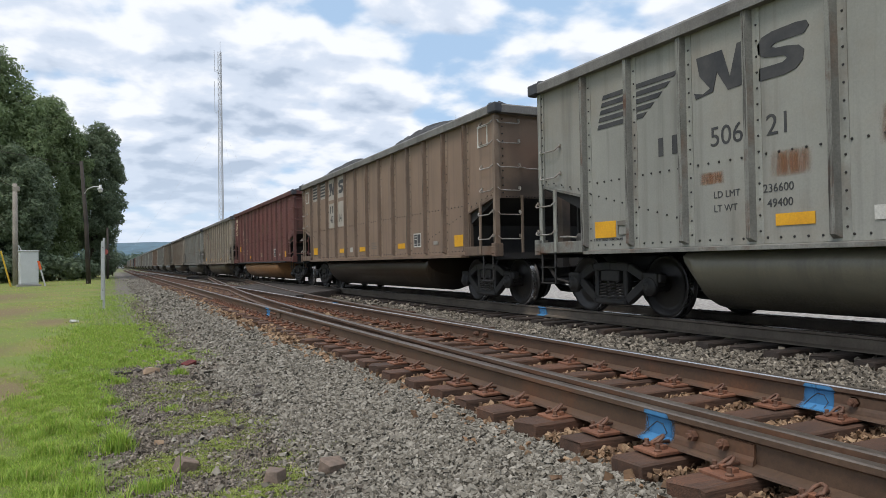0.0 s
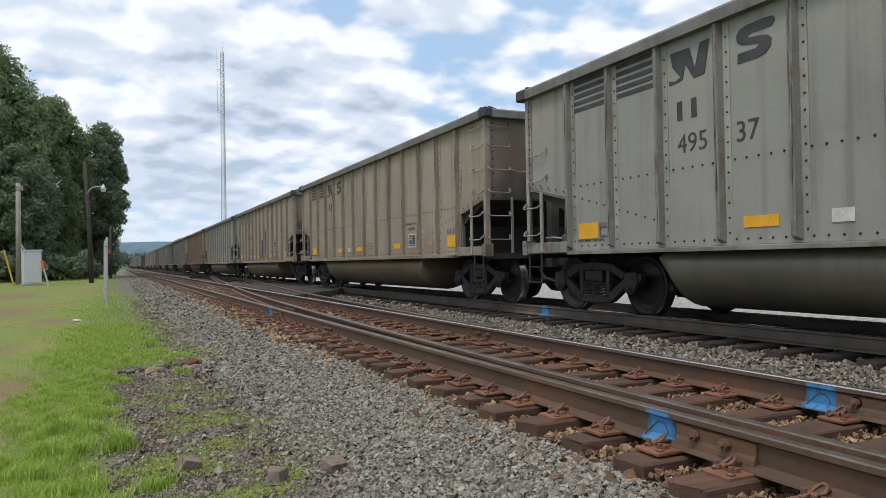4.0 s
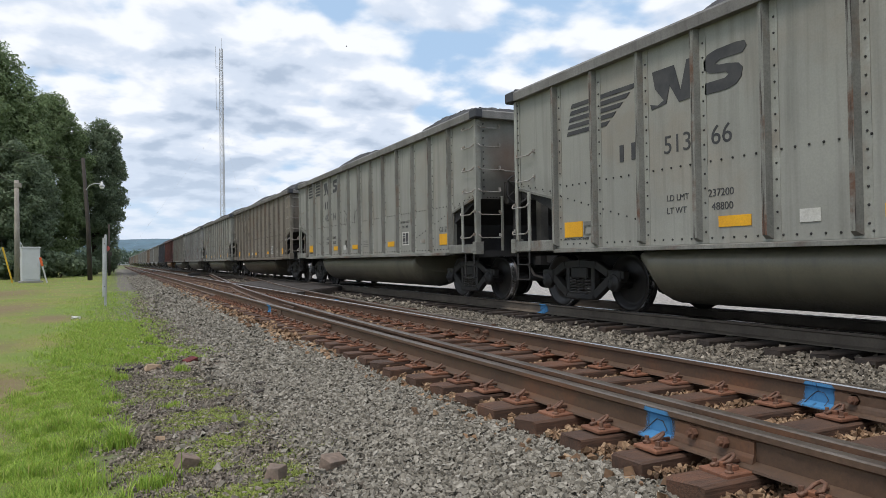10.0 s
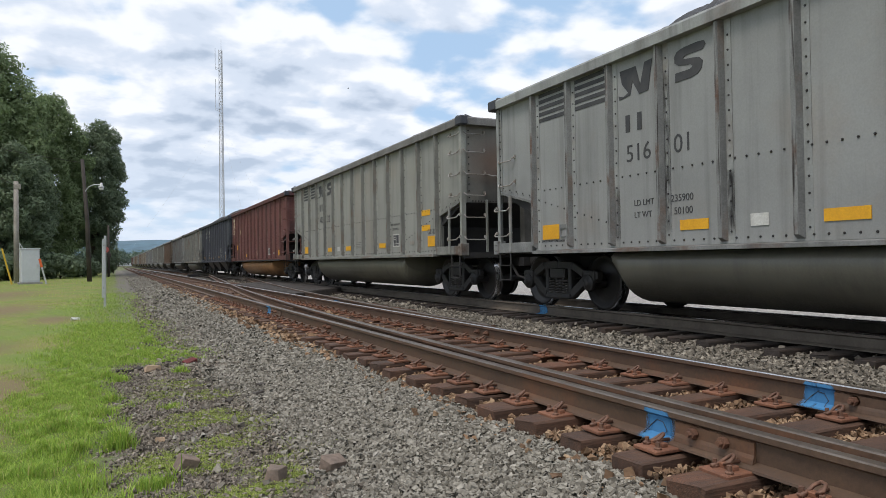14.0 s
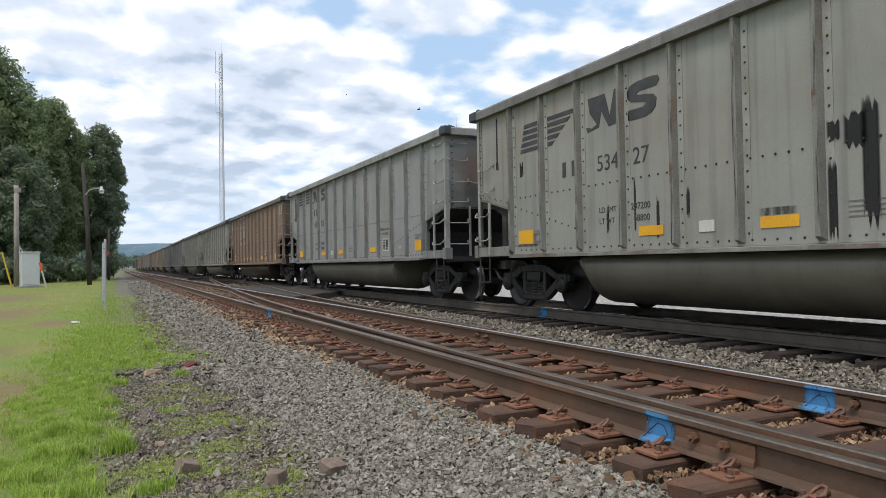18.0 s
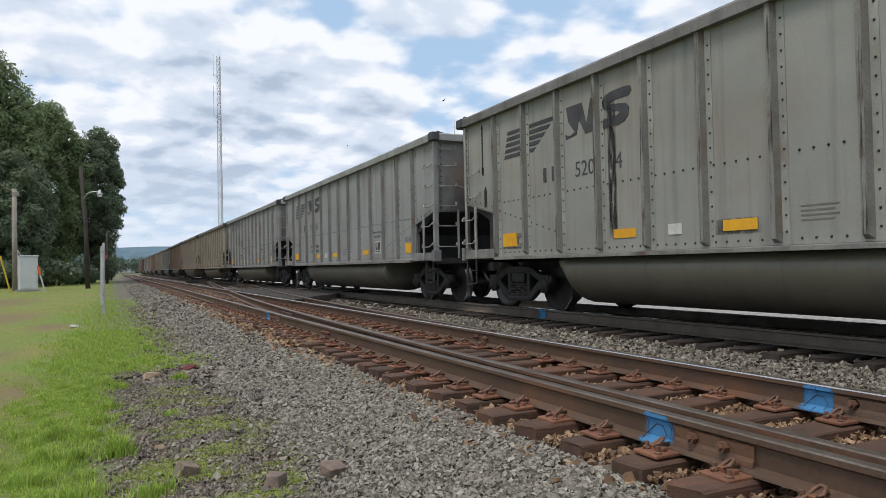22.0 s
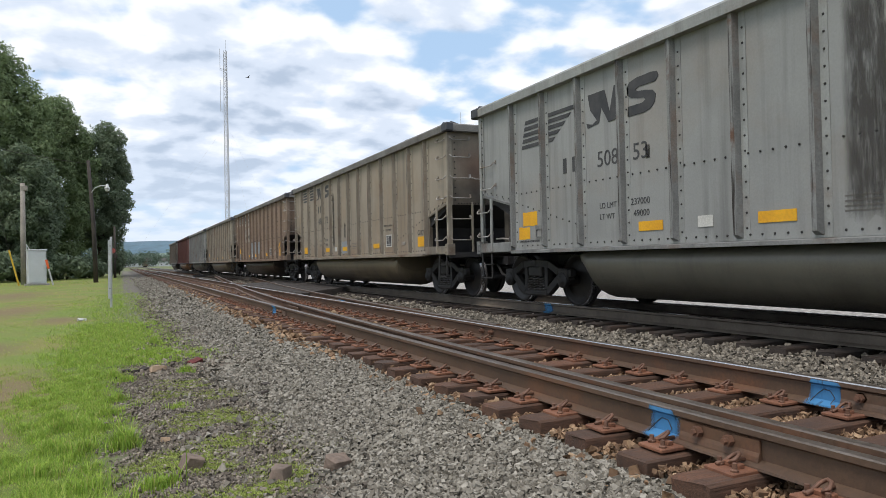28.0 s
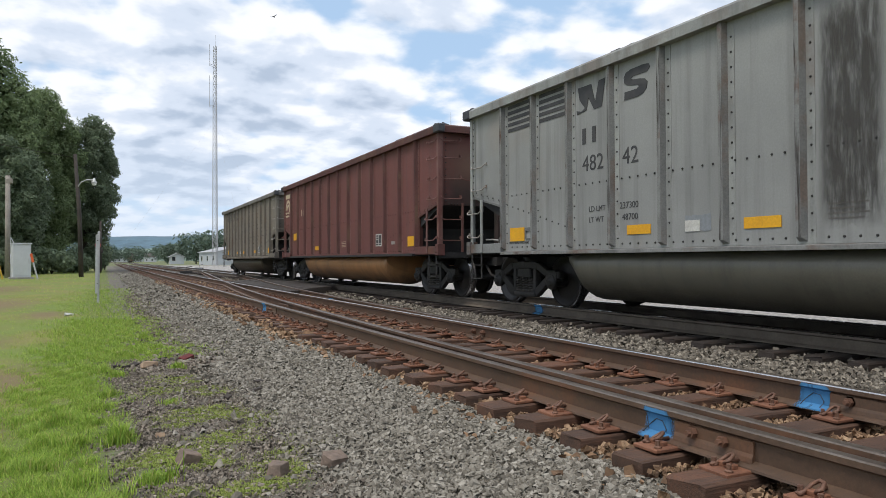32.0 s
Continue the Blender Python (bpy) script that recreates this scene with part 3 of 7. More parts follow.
near_track = tagged(thing("track", "", ""), "rusty turnout track on creosoted wooden ties in ballast", "track", kind="structure")
main_track = tagged(thing("track", "", ""), "dark running line on wooden ties under the train", "track", kind="structure")
rail("rail", [(X_OUT, -30), (X_OUT, 900)], near_track, RAILTOP, "brown stock rail with worn head")
rail("rail", [(X_IN, -30), (X_IN, 900)], near_track, RAILTOP, "brown through rail with worn head", None, RAILSHINE)
ys_ = [-6 + 2.0 * i for i in range(40)]
rail("rail", [(X_OUT + spread_of(y), y) for y in ys_ if y < 60], near_track, RAILTOP, "open switch point and closure rail")
rail("rail", [(X_IN + 0.02 + max(0, spread_of(y) - 0.17) * 1.15, y) for y in ys_ if 6 < y < 64], near_track, RAILTOP, "diverging stock rail")
rail("rail", [(X_TRAIN - 0.755, -40), (X_TRAIN - 0.755, 900)], main_track, RAILSHINE, "running rail with polished head", DARKRAIL)
rail("rail", [(X_TRAIN + 0.755, -40), (X_TRAIN + 0.755, 900)], main_track, RAILSHINE, "running rail with polished head", DARKRAIL)


def tie_mesh(seed, length=2.6, wood=None):
    rng = random.Random(seed)
    bm = bmesh.new()
    box(bm, 0, length, -0.115, 0.115, -0.19, 0, 0.012)
    for v in bm.verts:
        v.co += Vector((rng.uniform(-0.015, 0.015), rng.uniform(-0.006, 0.006), rng.uniform(-0.008, 0.004)))
    return mesh_from(bm, "tie", wood or TIEWOOD)


TIES = [tie_mesh(i) for i in range(5)]
DARK_TIES = [tie_mesh(20 + i, 2.6, DARKTIE) for i in range(2)]
LONG_TIES = [tie_mesh(9 + i, 3.5) for i in range(3)]


def build_ties():
    rng = random.Random(3)
    y, i = 0.575 - 0.485 * 34, 0
    while y < 75:
        me = (LONG_TIES if 14 < y < 40 else TIES)[i % 3]
        place("tie", me, near_track, None, "", pose(2.43 + rng.uniform(-0.04, 0.05), y + rng.uniform(-0.02, 0.02), -0.198 + rng.uniform(-0.012, 0.006),
                                                    0, 0, rng.uniform(-1.5, 1.5)))
        y += 0.485
        i += 1
    y = -16.0
    while y < 75:
        place("tie", DARK_TIES[i % 2], main_track, None, "", pose(X_TRAIN - 1.34 + rng.uniform(-0.08, 0.06), y, -0.192, 0, 0, rng.uniform(-1, 1)))
        y += 0.5
        i += 1


build_ties()
far_bm = bmesh.new()
for i_ in range(300):
    box(far_bm, 2.45, 5.05, 75 + 0.5 * i_, 75.22 + 0.5 * i_, -0.39, -0.2)
    box(far_bm, X_TRAIN - 1.3, X_TRAIN + 1.3, 75 + 0.5 * i_, 75.22 + 0.5 * i_, -0.39, -0.2)
tagged(part("far_ties", far_bm, TIEWOOD, near_track), kind="stuff")


# ---- ballast stones ----
def stone_cloud(n, xr, yr, size, seed, lift=0.0, density_power=1.0, edge=0.0):
    """Loose stones as rough blocks lying on the ground: verts and faces."""
    rng = np.random.RandomState(seed)
    base = np.array([[-1, -1, -1], [1, -1, -1], [1, 1, -1], [-1, 1, -1], [-1, -1, 1], [1, -1, 1], [1, 1, 1], [-1, 1, 1]], float) * 0.5
    quads = np.array([[4, 5, 6, 7], [0, 1, 5, 4], [1, 2, 6, 5], [2, 3, 7, 6], [3, 0, 4, 7]])
    x = rng.uniform(*xr, n) + rng.normal(0, edge, n)
    y = yr[0] + (yr[1] - yr[0]) * rng.uniform(0, 1, n) ** density_power
    s = size * rng.uniform(0.55, 1.35, n)
    v = base[None] + rng.uniform(-0.25, 0.25, (n, 8, 3))
    v[:, 4:, :2] *= rng.uniform(0.30, 0.95, (n, 1, 1))
    v = v * (s[:, None, None] * rng.uniform(0.6, 1.25, (n, 1, 3)))
    ang = rng.normal(0, 1, (n, 3))
    a, b, c = ang[:, 0] * 0.9, ang[:, 1] * 0.9, rng.uniform(0, 6.28, n)
    ca, sa, cb, sb, cc, sc = np.cos(a), np.sin(a), np.cos(b), np.sin(b), np.cos(c), np.sin(c)
    o, l = np.zeros(n), np.ones(n)
    rx = np.stack([l, o, o, o, ca, -sa, o, sa, ca], 1).reshape(n, 3, 3)
    ry = np.stack([cb, o, sb, o, l, o, -sb, o, cb], 1).reshape(n, 3, 3)
    rz = np.stack([cc, -sc, o, sc, cc, o, o, o, l], 1).reshape(n, 3, 3)
    v = np.einsum("nij,nkj->nki", rz @ ry @ rx, v)
    pos = np.stack([x, y, ground_z(x, y) + lift + s * rng.uniform(-0.35, 0.8, n)], 1)
    v = (v + pos[:, None]).reshape(-1, 3)
    f = (quads[None] + 8 * np.arange(n)[:, None, None]).reshape(-1, 4)
    return v, f


def stones(name, label, clouds, mat):
    vs, fs, k = [], [], 0
    for v, f in clouds:
        vs.append(v)
        fs.append(f + k)
        k += len(v)
    ob = new(name, bulk_mesh(name, np.concatenate(vs), np.concatenate(fs), mat))
    tagged(ob, label, "ballast", kind="stuff")


GREYSTONE = island_material("grey_crushed_stone", [(0, (0.085, 0.076, 0.060)), (0.3, (0.190, 0.172, 0.138)), (0.8, (0.290, 0.270, 0.224)), (1, (0.36, 0.335, 0.285))])
PALESTONE = island_material("pale_crushed_stone", [(0, (0.085, 0.075, 0.06)), (0.35, (0.165, 0.147, 0.118)), (0.8, (0.265, 0.238, 0.192)), (1, (0.42, 0.38, 0.31))])
BROWNSTONE = island_material("rust_stained_stone", [(0, (0.11, 0.066, 0.038)), (0.5, (0.25, 0.152, 0.085)), (1, (0.41, 0.285, 0.175))])
DARKSTONE = island_material("dark_cinders", [(0, (0.10, 0.084, 0.066)), (0.6, (0.205, 0.175, 0.14)), (1, (0.36, 0.315, 0.255))])
stones("ballast", "grey crushed stone ballast shoulder", [
    stone_cloud(88000, (1.18, 2.46), (1.6, 9), 0.0228, 1, edge=0.09), stone_cloud(42000, (1.0, 2.46), (7.5, 24), 0.032, 2, edge=0.09, density_power=1.3),
    stone_cloud(11000, (0.95, 2.45), (18, 70), 0.06, 3, edge=0.1, density_power=1.4), stone_cloud(350, (0.4, 1.3), (2.5, 9), 0.034, 31, edge=0.15),
    stone_cloud(4500, (1.18, 2.46), (-7, 1.8), 0.045, 61, edge=0.09)], GREYSTONE)
stones("ballast", "brown rust-stained ballast between the rails", [
    stone_cloud(27000, (2.50, 4.85), (1.5, 12), 0.029, 4, 0.03), stone_cloud(8500, (2.3, 4.95), (10, 40), 0.058, 5, 0.03, edge=0.1, density_power=1.4),
    stone_cloud(3500, (2.50, 4.85), (-8, 1.6), 0.045, 62, 0.035), stone_cloud(300, (2.3, 2.5), (1.8, 9), 0.038, 44, 0.01, edge=0.13), stone_cloud(700, (2.2, 2.5), (8, 26), 0.05, 45, 0.01, edge=0.13)], BROWNSTONE)
stones("ballast", "pale grey ballast between the two tracks", [
    stone_cloud(42000, (4.75, 7.0), (2.5, 16), 0.035, 6, 0.02), stone_cloud(10000, (5.0, 6.95), (15, 46), 0.065, 7, 0.02),
    stone_cloud(5000, (4.75, 7.0), (-8, 2.7), 0.05, 63, 0.02), stone_cloud(2500, (9.3, 10.2), (4, 40), 0.05, 8), stone_cloud(3000, (6.8, 9.2), (2.5, 20), 0.055, 30, 0.02)], PALESTONE)
stones("cinders", "small dark cinders on the bare shoulder", [
    stone_cloud(36000, (0.0, 1.30), (2.0, 10.0), 0.0155, 9, edge=0.10), stone_cloud(1500, (0.1, 1.3), (2.0, 10.0), 0.022, 91, edge=0.10), stone_cloud(3000, (0.1, 1.3), (-7, 2.1), 0.022, 64, edge=0.1), stone_cloud(7000, (0.6, 1.2), (9, 28), 0.034, 10, edge=0.16, density_power=1.5)], DARKSTONE)


# ---- the coal train ----
RIBS = [6.096 - 1.016 * i for i in range(13)]
LONG = 1.0385             # the plan of the ends and the lettering is drawn on a body 14.1 m long and drawn out to 14.66 m
PLATE_X = -1.512          # outer face of the side sheet


def drawn_out(me):
    """The mesh with its lengthwise measures brought to the true length of the body."""
    me.transform(Matrix.Diagonal((1, LONG, 1, 1)))
    return me


def side_sheet():
    bm = bmesh.new()
    prism(bm, [(-7.0, 2.08), (-5.95, 1.83), (-5.90, 1.0), (5.90, 1.0), (5.95, 1.83), (7.0, 2.08), (7.0, 3.67), (-7.0, 3.67)], "x", -1.512, -1.49)
    # overlapped lower course
    box(bm, -1.517, -1.511, -5.9, 5.9, 1.01, 1.96)
    return drawn_out(mesh_from(bm, "side_sheet"))


def rib_mesh():
    """Pressed rib: a grimy outer face, slanted flanks and a riveted flange."""
    bm = bmesh.new()
    prism(bm, [(-1.512, -0.048), (-1.592, -0.014), (-1.592, 0.046), (-1.512, 0.060)], "z", 1.03, 3.66)
    for v in bm.verts:
        if v.co.z < 1.2 and v.co.x < -1.55:
            v.co.z += 0.05
    prism(bm, [(-1.513, -0.14), (-1.520, -0.14), (-1.520, 0.10), (-1.513, 0.10)], "z", 1.01, 3.66)
    return mesh_from(bm, "rib")


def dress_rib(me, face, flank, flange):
    """A copy of the rib in three tones: rubbed face, darker flank, pale flange."""
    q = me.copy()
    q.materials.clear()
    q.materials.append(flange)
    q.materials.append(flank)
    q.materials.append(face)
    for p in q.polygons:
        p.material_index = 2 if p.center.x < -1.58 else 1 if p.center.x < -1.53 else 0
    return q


def rivet(bm, x, y, z, r=0.015, d=-1):
    """A low round-headed rivet on a face that looks along -x."""
    n = 6
    a = [bm.verts.new((x, y + r * math.cos(k * 6.283 / n), z + r * math.sin(k * 6.283 / n))) for k in range(n)]
    b = [bm.verts.new((x + d * 0.012, y + 0.6 * r * math.cos(k * 6.283 / n), z + 0.6 * r * math.sin(k * 6.283 / n))) for k in range(n)]
    for k in range(n):
        bm.faces.new((a[k], a[(k + 1) % n], b[(k + 1) % n], b[k]))
    bm.faces.new(b)


def rivets_mesh():
    bm = bmesh.new()
    for i, y in enumerate(RIBS):
        for k in range(14):
            rivet(bm, -1.520, y - 0.096, 1.15 + 0.178 * k)
    y = -6.05
    while y < 6.05:
        if min(abs(y - r) for r in RIBS) > 0.11:
            rivet(bm, -1.517, y, 2.005, 0.016)
            rivet(bm, -1.517, y, 1.075, 0.016)
        y += 0.165
    for s in (-1, 1):
        for k in range(12):
            y = s * (4.05 + 0.175 * k)
            if min(abs(y - r) for r in RIBS) > 0.07:
                rivet(bm, -1.517, y, 1.34 + 0.046 * k, 0.016)
        for k in range(12):
            rivet(bm, -1.535, s * 7.245, 2.12 + 0.132 * k, 0.017)
        for k in range(5):
            rivet(bm, -1.513, s * (6.3 + 0.22 * k), 1.965 + 0.052 * k, 0.016)
    return mesh_from(bm, "rivets")


def chord_mesh():
    bm = bmesh.new()
    prism(bm, [(-1.625, 3.655), (-1.63, 3.79), (-1.61, 3.822), (-1.48, 3.822), (-1.46, 3.79), (-1.46, 3.655)], "y", -7.08, 7.08)
    return drawn_out(mesh_from(bm, "top_chord"))


def end_chord_mesh():
    bm = bmesh.new()
    prism(bm, [(-7.20, 3.655), (-7.20, 3.79), (-7.17, 3.818), (-7.04, 3.818), (-7.02, 3.655)], "x", -1.5, 1.5)
    return drawn_out(mesh_from(bm, "end_chord"))


def corner_cap_mesh():
    """Pressed gusset with rounded shoulders over one upper corner."""
    bm = bmesh.new()
    box(bm, -1.648, -1.47, -7.235, -6.97, 3.645, 3.832, 0.02)
    for a, b in (((-1.56, -6.98, 3.815), (-1.56, -6.82, 3.80)), ((-1.48, -7.12, 3.815), (-1.30, -7.12, 3.80))):
        tube(bm, [a, b], 0.062, 10, 0.03)
    return drawn_out(mesh_from(bm, "corner_cap"))


def sill_mesh():
    bm = bmesh.new()
    prism(bm, [(-1.64, 0.945), (-1.64, 0.99), (-1.52, 1.005), (-1.42, 1.005), (-1.42, 0.945)], "y", -6.05, 6.05)
    return mesh_from(bm, "side_sill")


def end_sill_mesh():
    """The channel that carries the end platform at one corner."""
    bm = bmesh.new()
    box(bm, -1.60, -1.50, -7.08, -5.90, 0.975, 1.155, 0.008)
    box(bm, -1.62, -1.44, -7.14, -7.0, 0.95, 1.20, 0.008)
    for y in (-7.07, -7.03):
        for z in (1.02, 1.13):
            rivet(bm, -1.62, y, z, 0.018)
    return drawn_out(mesh_from(bm, "end_sill"))


def corner_post_mesh():
    bm = bmesh.new()
    prism(bm, [(-1.535, -7.06), (-1.535, -6.94), (-1.513, -6.94), (-1.513, -7.035), (-1.43, -7.035), (-1.43, -7.06)], "z", 2.05, 3.66)
    prism(bm, [(-1.56, -7.07), (-1.56, -6.985), (-1.54, -6.985), (-1.54, -7.05), (-1.46, -7.05), (-1.46, -7.07)], "z", 1.15, 3.66)
    return drawn_out(mesh_from(bm, "corner_post"))


def end_sheet_mesh():
    bm = bmesh.new()
    prism(bm, [(-1.5, 2.06), (-1.5, 3.70), (1.5, 3.70), (1.5, 2.06)], "y", -7.03, -7.01)
    return drawn_out(mesh_from(bm, "end_sheet"))


def slope_sheet_mesh():
    bm = bmesh.new()
    prism(bm, [(-7.02, 2.06), (-7.02, 2.09), (-5.55, 1.86), (-4.4, 0.98), (-4.4, 0.94)], "x", -1.48, 1.48)
    return drawn_out(mesh_from(bm, "slope_sheet"))


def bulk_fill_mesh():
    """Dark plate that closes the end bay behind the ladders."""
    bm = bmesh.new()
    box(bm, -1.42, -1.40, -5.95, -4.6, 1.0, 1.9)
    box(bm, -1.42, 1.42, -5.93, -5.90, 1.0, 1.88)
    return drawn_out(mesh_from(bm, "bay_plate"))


def end_post_mesh():
    bm = bmesh.new()
    prism(bm, [(-0.13, -7.03), (-0.09, -7.135), (0.09, -7.135), (0.13, -7.03)], "z", 1.0, 3.655)
    return drawn_out(mesh_from(bm, "end_post"))


def ladder_post_mesh():
    bm = bmesh.new()
    box(bm, -1.613, -1.588, -6.60, -6.53, 1.0, 2.0)
    return drawn_out(mesh_from(bm, "ladder_post"))


def grab_mesh():
    """A bent round bar with its two feet, along y, centred, looking along -x."""
    bm = bmesh.new()
    tube(bm, [(0.03, 0.25, 0.04), (-0.03, 0.25, 0.035), (-0.055, 0.235, 0.0), (-0.06, 0.20, -0.02), (-0.06, -0.20, -0.02), (-0.055, -0.235, 0.0),
              (-0.03, -0.25, 0.035), (0.03, -0.25, 0.04)], 0.012, 6)
    box(bm, -0.008, 0.02, 0.228, 0.272, 0.015, 0.075)
    box(bm, -0.008, 0.02, -0.272, -0.228, 0.015, 0.075)
    return mesh_from(bm, "grab_iron")


def step_mesh():
    bm = bmesh.new()
    for y in (-6.98, -6.62):
        box(bm, -1.58, -1.565, y - 0.02, y + 0.02, 0.48, 0.98)
    for z in (0.48, 0.74):
        box(bm, -1.60, -1.53, -7.0, -6.60, z, z + 0.018)
    return drawn_out(mesh_from(bm, "sill_step"))


def platform_mesh():
    bm = bmesh.new()
    box(bm, -1.5, 1.5, -7.08, -5.9, 0.96, 0.99)
    box(bm, -1.55, 1.55, -7.12, -7.02, 0.90, 1.02)
    return drawn_out(mesh_from(bm, "end_platform"))


def tub_mesh(sgn=1):
    bm = bmesh.new()
    prof = [(-1.36, 0.985), (-1.38, 0.93), (-1.47, 0.885)]
    for k in range(15):
        a = math.pi * (1.0 + k / 14.0)
        prof.append((-0.80 + 0.73 * math.cos(a), 0.80 + 0.60 * math.sin(a)))
    prof += [(-0.06, 0.985)]
    ends = [(-4.12, 0.55), (-3.95, 1.0), (3.95, 1.0), (4.12, 0.55)]
    rings = []
    for y, k in ends:
        rings.append([bm.verts.new((x, y, 0.985 + (z - 0.985) * k)) for x, z in prof])
    n = len(prof)
    for a, b in zip(rings, rings[1:]):
        for j in range(n):
            bm.faces.new((a[j], a[(j + 1) % n], b[(j + 1) % n], b[j]))
    bm.faces.new(rings[0][::-1])
    bm.faces.new(rings[-1])
    me = mesh_from(bm, "tub")
    for p in me.polygons:
        p.use_smooth = abs(p.normal.y) < 0.3
    return me


def hopper_mesh():
    """Three bottom-dump bays with sloping sides."""
    bm = bmesh.new()
    for y0 in (-3.35, 0.0, 3.35):
        lo, hi = 0.55, 1.45
        b = [bm.verts.new(p) for p in ((-1.45, y0 - hi, 1.0), (1.45, y0 - hi, 1.0), (1.45, y0 + hi, 1.0), (-1.45, y0 + hi, 1.0))]
        c = [bm.verts.new(p) for p in ((-1.1, y0 - lo, 0.36), (1.1, y0 - lo, 0.36), (1.1, y0 + lo, 0.36), (-1.1, y0 + lo, 0.36))]
        bm.faces.new(b)
        bm.faces.new(c[::-1])
        for k in range(4):
            bm.faces.new((b[k], b[(k + 1) % 4], c[(k + 1) % 4], c[k]))
        box(bm, -1.2, -0.9, y0 - 0.7, y0 - 0.5, 0.30, 0.46)
        box(bm, -1.2, -0.9, y0 + 0.5, y0 + 0.7, 0.30, 0.46)
    return drawn_out(mesh_from(bm, "hopper_bay"))


def center_sill_mesh():
    bm = bmesh.new()
    box(bm, -0.22, 0.22, -7.3, 7.3, 0.72, 0.98)
    return drawn_out(mesh_from(bm, "center_sill"))


def coupler_mesh():
    bm = bmesh.new()
    box(bm, -0.08, 0.08, -7.75, -7.2, 0.77, 0.93, 0.02)
    box(bm, -0.17, 0.17, -8.06, -7.72, 0.72, 0.98, 0.03)
    tube(bm, [(-0.3, -7.2, 0.75), (-0.32, -7.5, 0.5), (-0.25, -7.9, 0.42), (-0.12, -8.05, 0.55)], 0.03, 6)
    return mesh_from(bm, "coupler")


def cut_lever_mesh():
    bm = bmesh.new()
    tube(bm, [(-1.5, -7.16, 0.72), (-1.42, -7.18, 0.9), (-0.3, -7.2, 0.86), (-0.1, -7.6, 0.95)], 0.014, 5)
    return mesh_from(bm, "cut_lever")


def brake_wheel_mesh():
    bm = bmesh.new()
    n = 20
    ring = [(-0.72 + 0.28 * math.cos(6.2832 * k / n), -7.26, 2.25 + 0.28 * math.sin(6.2832 * k / n)) for k in range(n + 1)]
    tube(bm, ring, 0.018, 6)
    for k in range(5):
        a = 6.2832 * k / 5
        tube(bm, [(-0.72, -7.24, 2.25), (-0.72 + 0.28 * math.cos(a), -7.26, 2.25 + 0.28 * math.sin(a))], 0.013, 5)
    tube(bm, [(-0.72, -7.05, 2.25), (-0.72, -7.28, 2.25)], 0.04, 8)
    box(bm, -0.9, -0.54, -7.18, -7.03, 1.95, 2.42, 0.02)
    tube(bm, [(-0.72, -7.12, 1.95), (-0.72, -7.12, 1.05)], 0.02, 5)
    return drawn_out(mesh_from(bm, "brake_wheel"))


def stiffener_mesh():
    """Riveted flanges of the end post on the end sheet, and the rivets round the sheet's rim."""
    bm = bmesh.new()
    for a, b in ((-0.25, -0.13), (0.13, 0.25)):
        box(bm, a, b, -7.038, -7.03, 2.07, 3.655)
    return drawn_out(mesh_from(bm, "end_stiffener"))


def end_rivets_mesh():
    """Rivets of the end post and of the end sheet's rim."""
    bm = bmesh.new()

    def stud(x, z):
        lathe(bm, [(-7.03, 0.016), (-7.052, 0.010)], "y", 6, (x, 0, z))
    for k in range(11):
        for x in (-0.19, 0.19, -1.36, 1.36):
            stud(x, 2.16 + 0.14 * k)
    for k in range(16):
        stud(-1.28 + 0.07 * k, 2.09)
        stud(1.28 - 0.07 * k, 2.09)
    return drawn_out(mesh_from(bm, "rivets"))


def bay_edge_mesh():
    """Angle bar along the slanted upper edge of the open end bay."""
    bm = bmesh.new()
    prism(bm, [(-6.96, 2.06), (-6.96, 2.10), (-5.97, 1.865), (-5.97, 1.825)], "x", -1.545, -1.47)
    prism(bm, [(-5.99, 1.06), (-5.99, 1.84), (-5.955, 1.83), (-5.955, 1.06)], "x", -1.545, -1.44)
    for k in range(5):
        rivet(bm, -1.513, -6.85 + 0.2 * k, 2.125 - 0.0475 * k, 0.016)
    return drawn_out(mesh_from(bm, "bay_edge"))


def handrail_mesh():
    bm = bmesh.new()
    tube(bm, [(-0.97, -7.04, 2.66), (-0.95, -7.13, 2.64), (-0.9, -7.14, 2.62), (1.2, -7.14, 2.60), (1.25, -7.13, 2.62), (1.28, -7.04, 2.64)], 0.013, 6)
    return drawn_out(mesh_from(bm, "handrail"))


def end_ladder_post_mesh():
    bm = bmesh.new()
    box(bm, -0.99, -0.95, -7.09, -7.055, 1.0, 2.12)
    return drawn_out(mesh_from(bm, "end_ladder_post"))


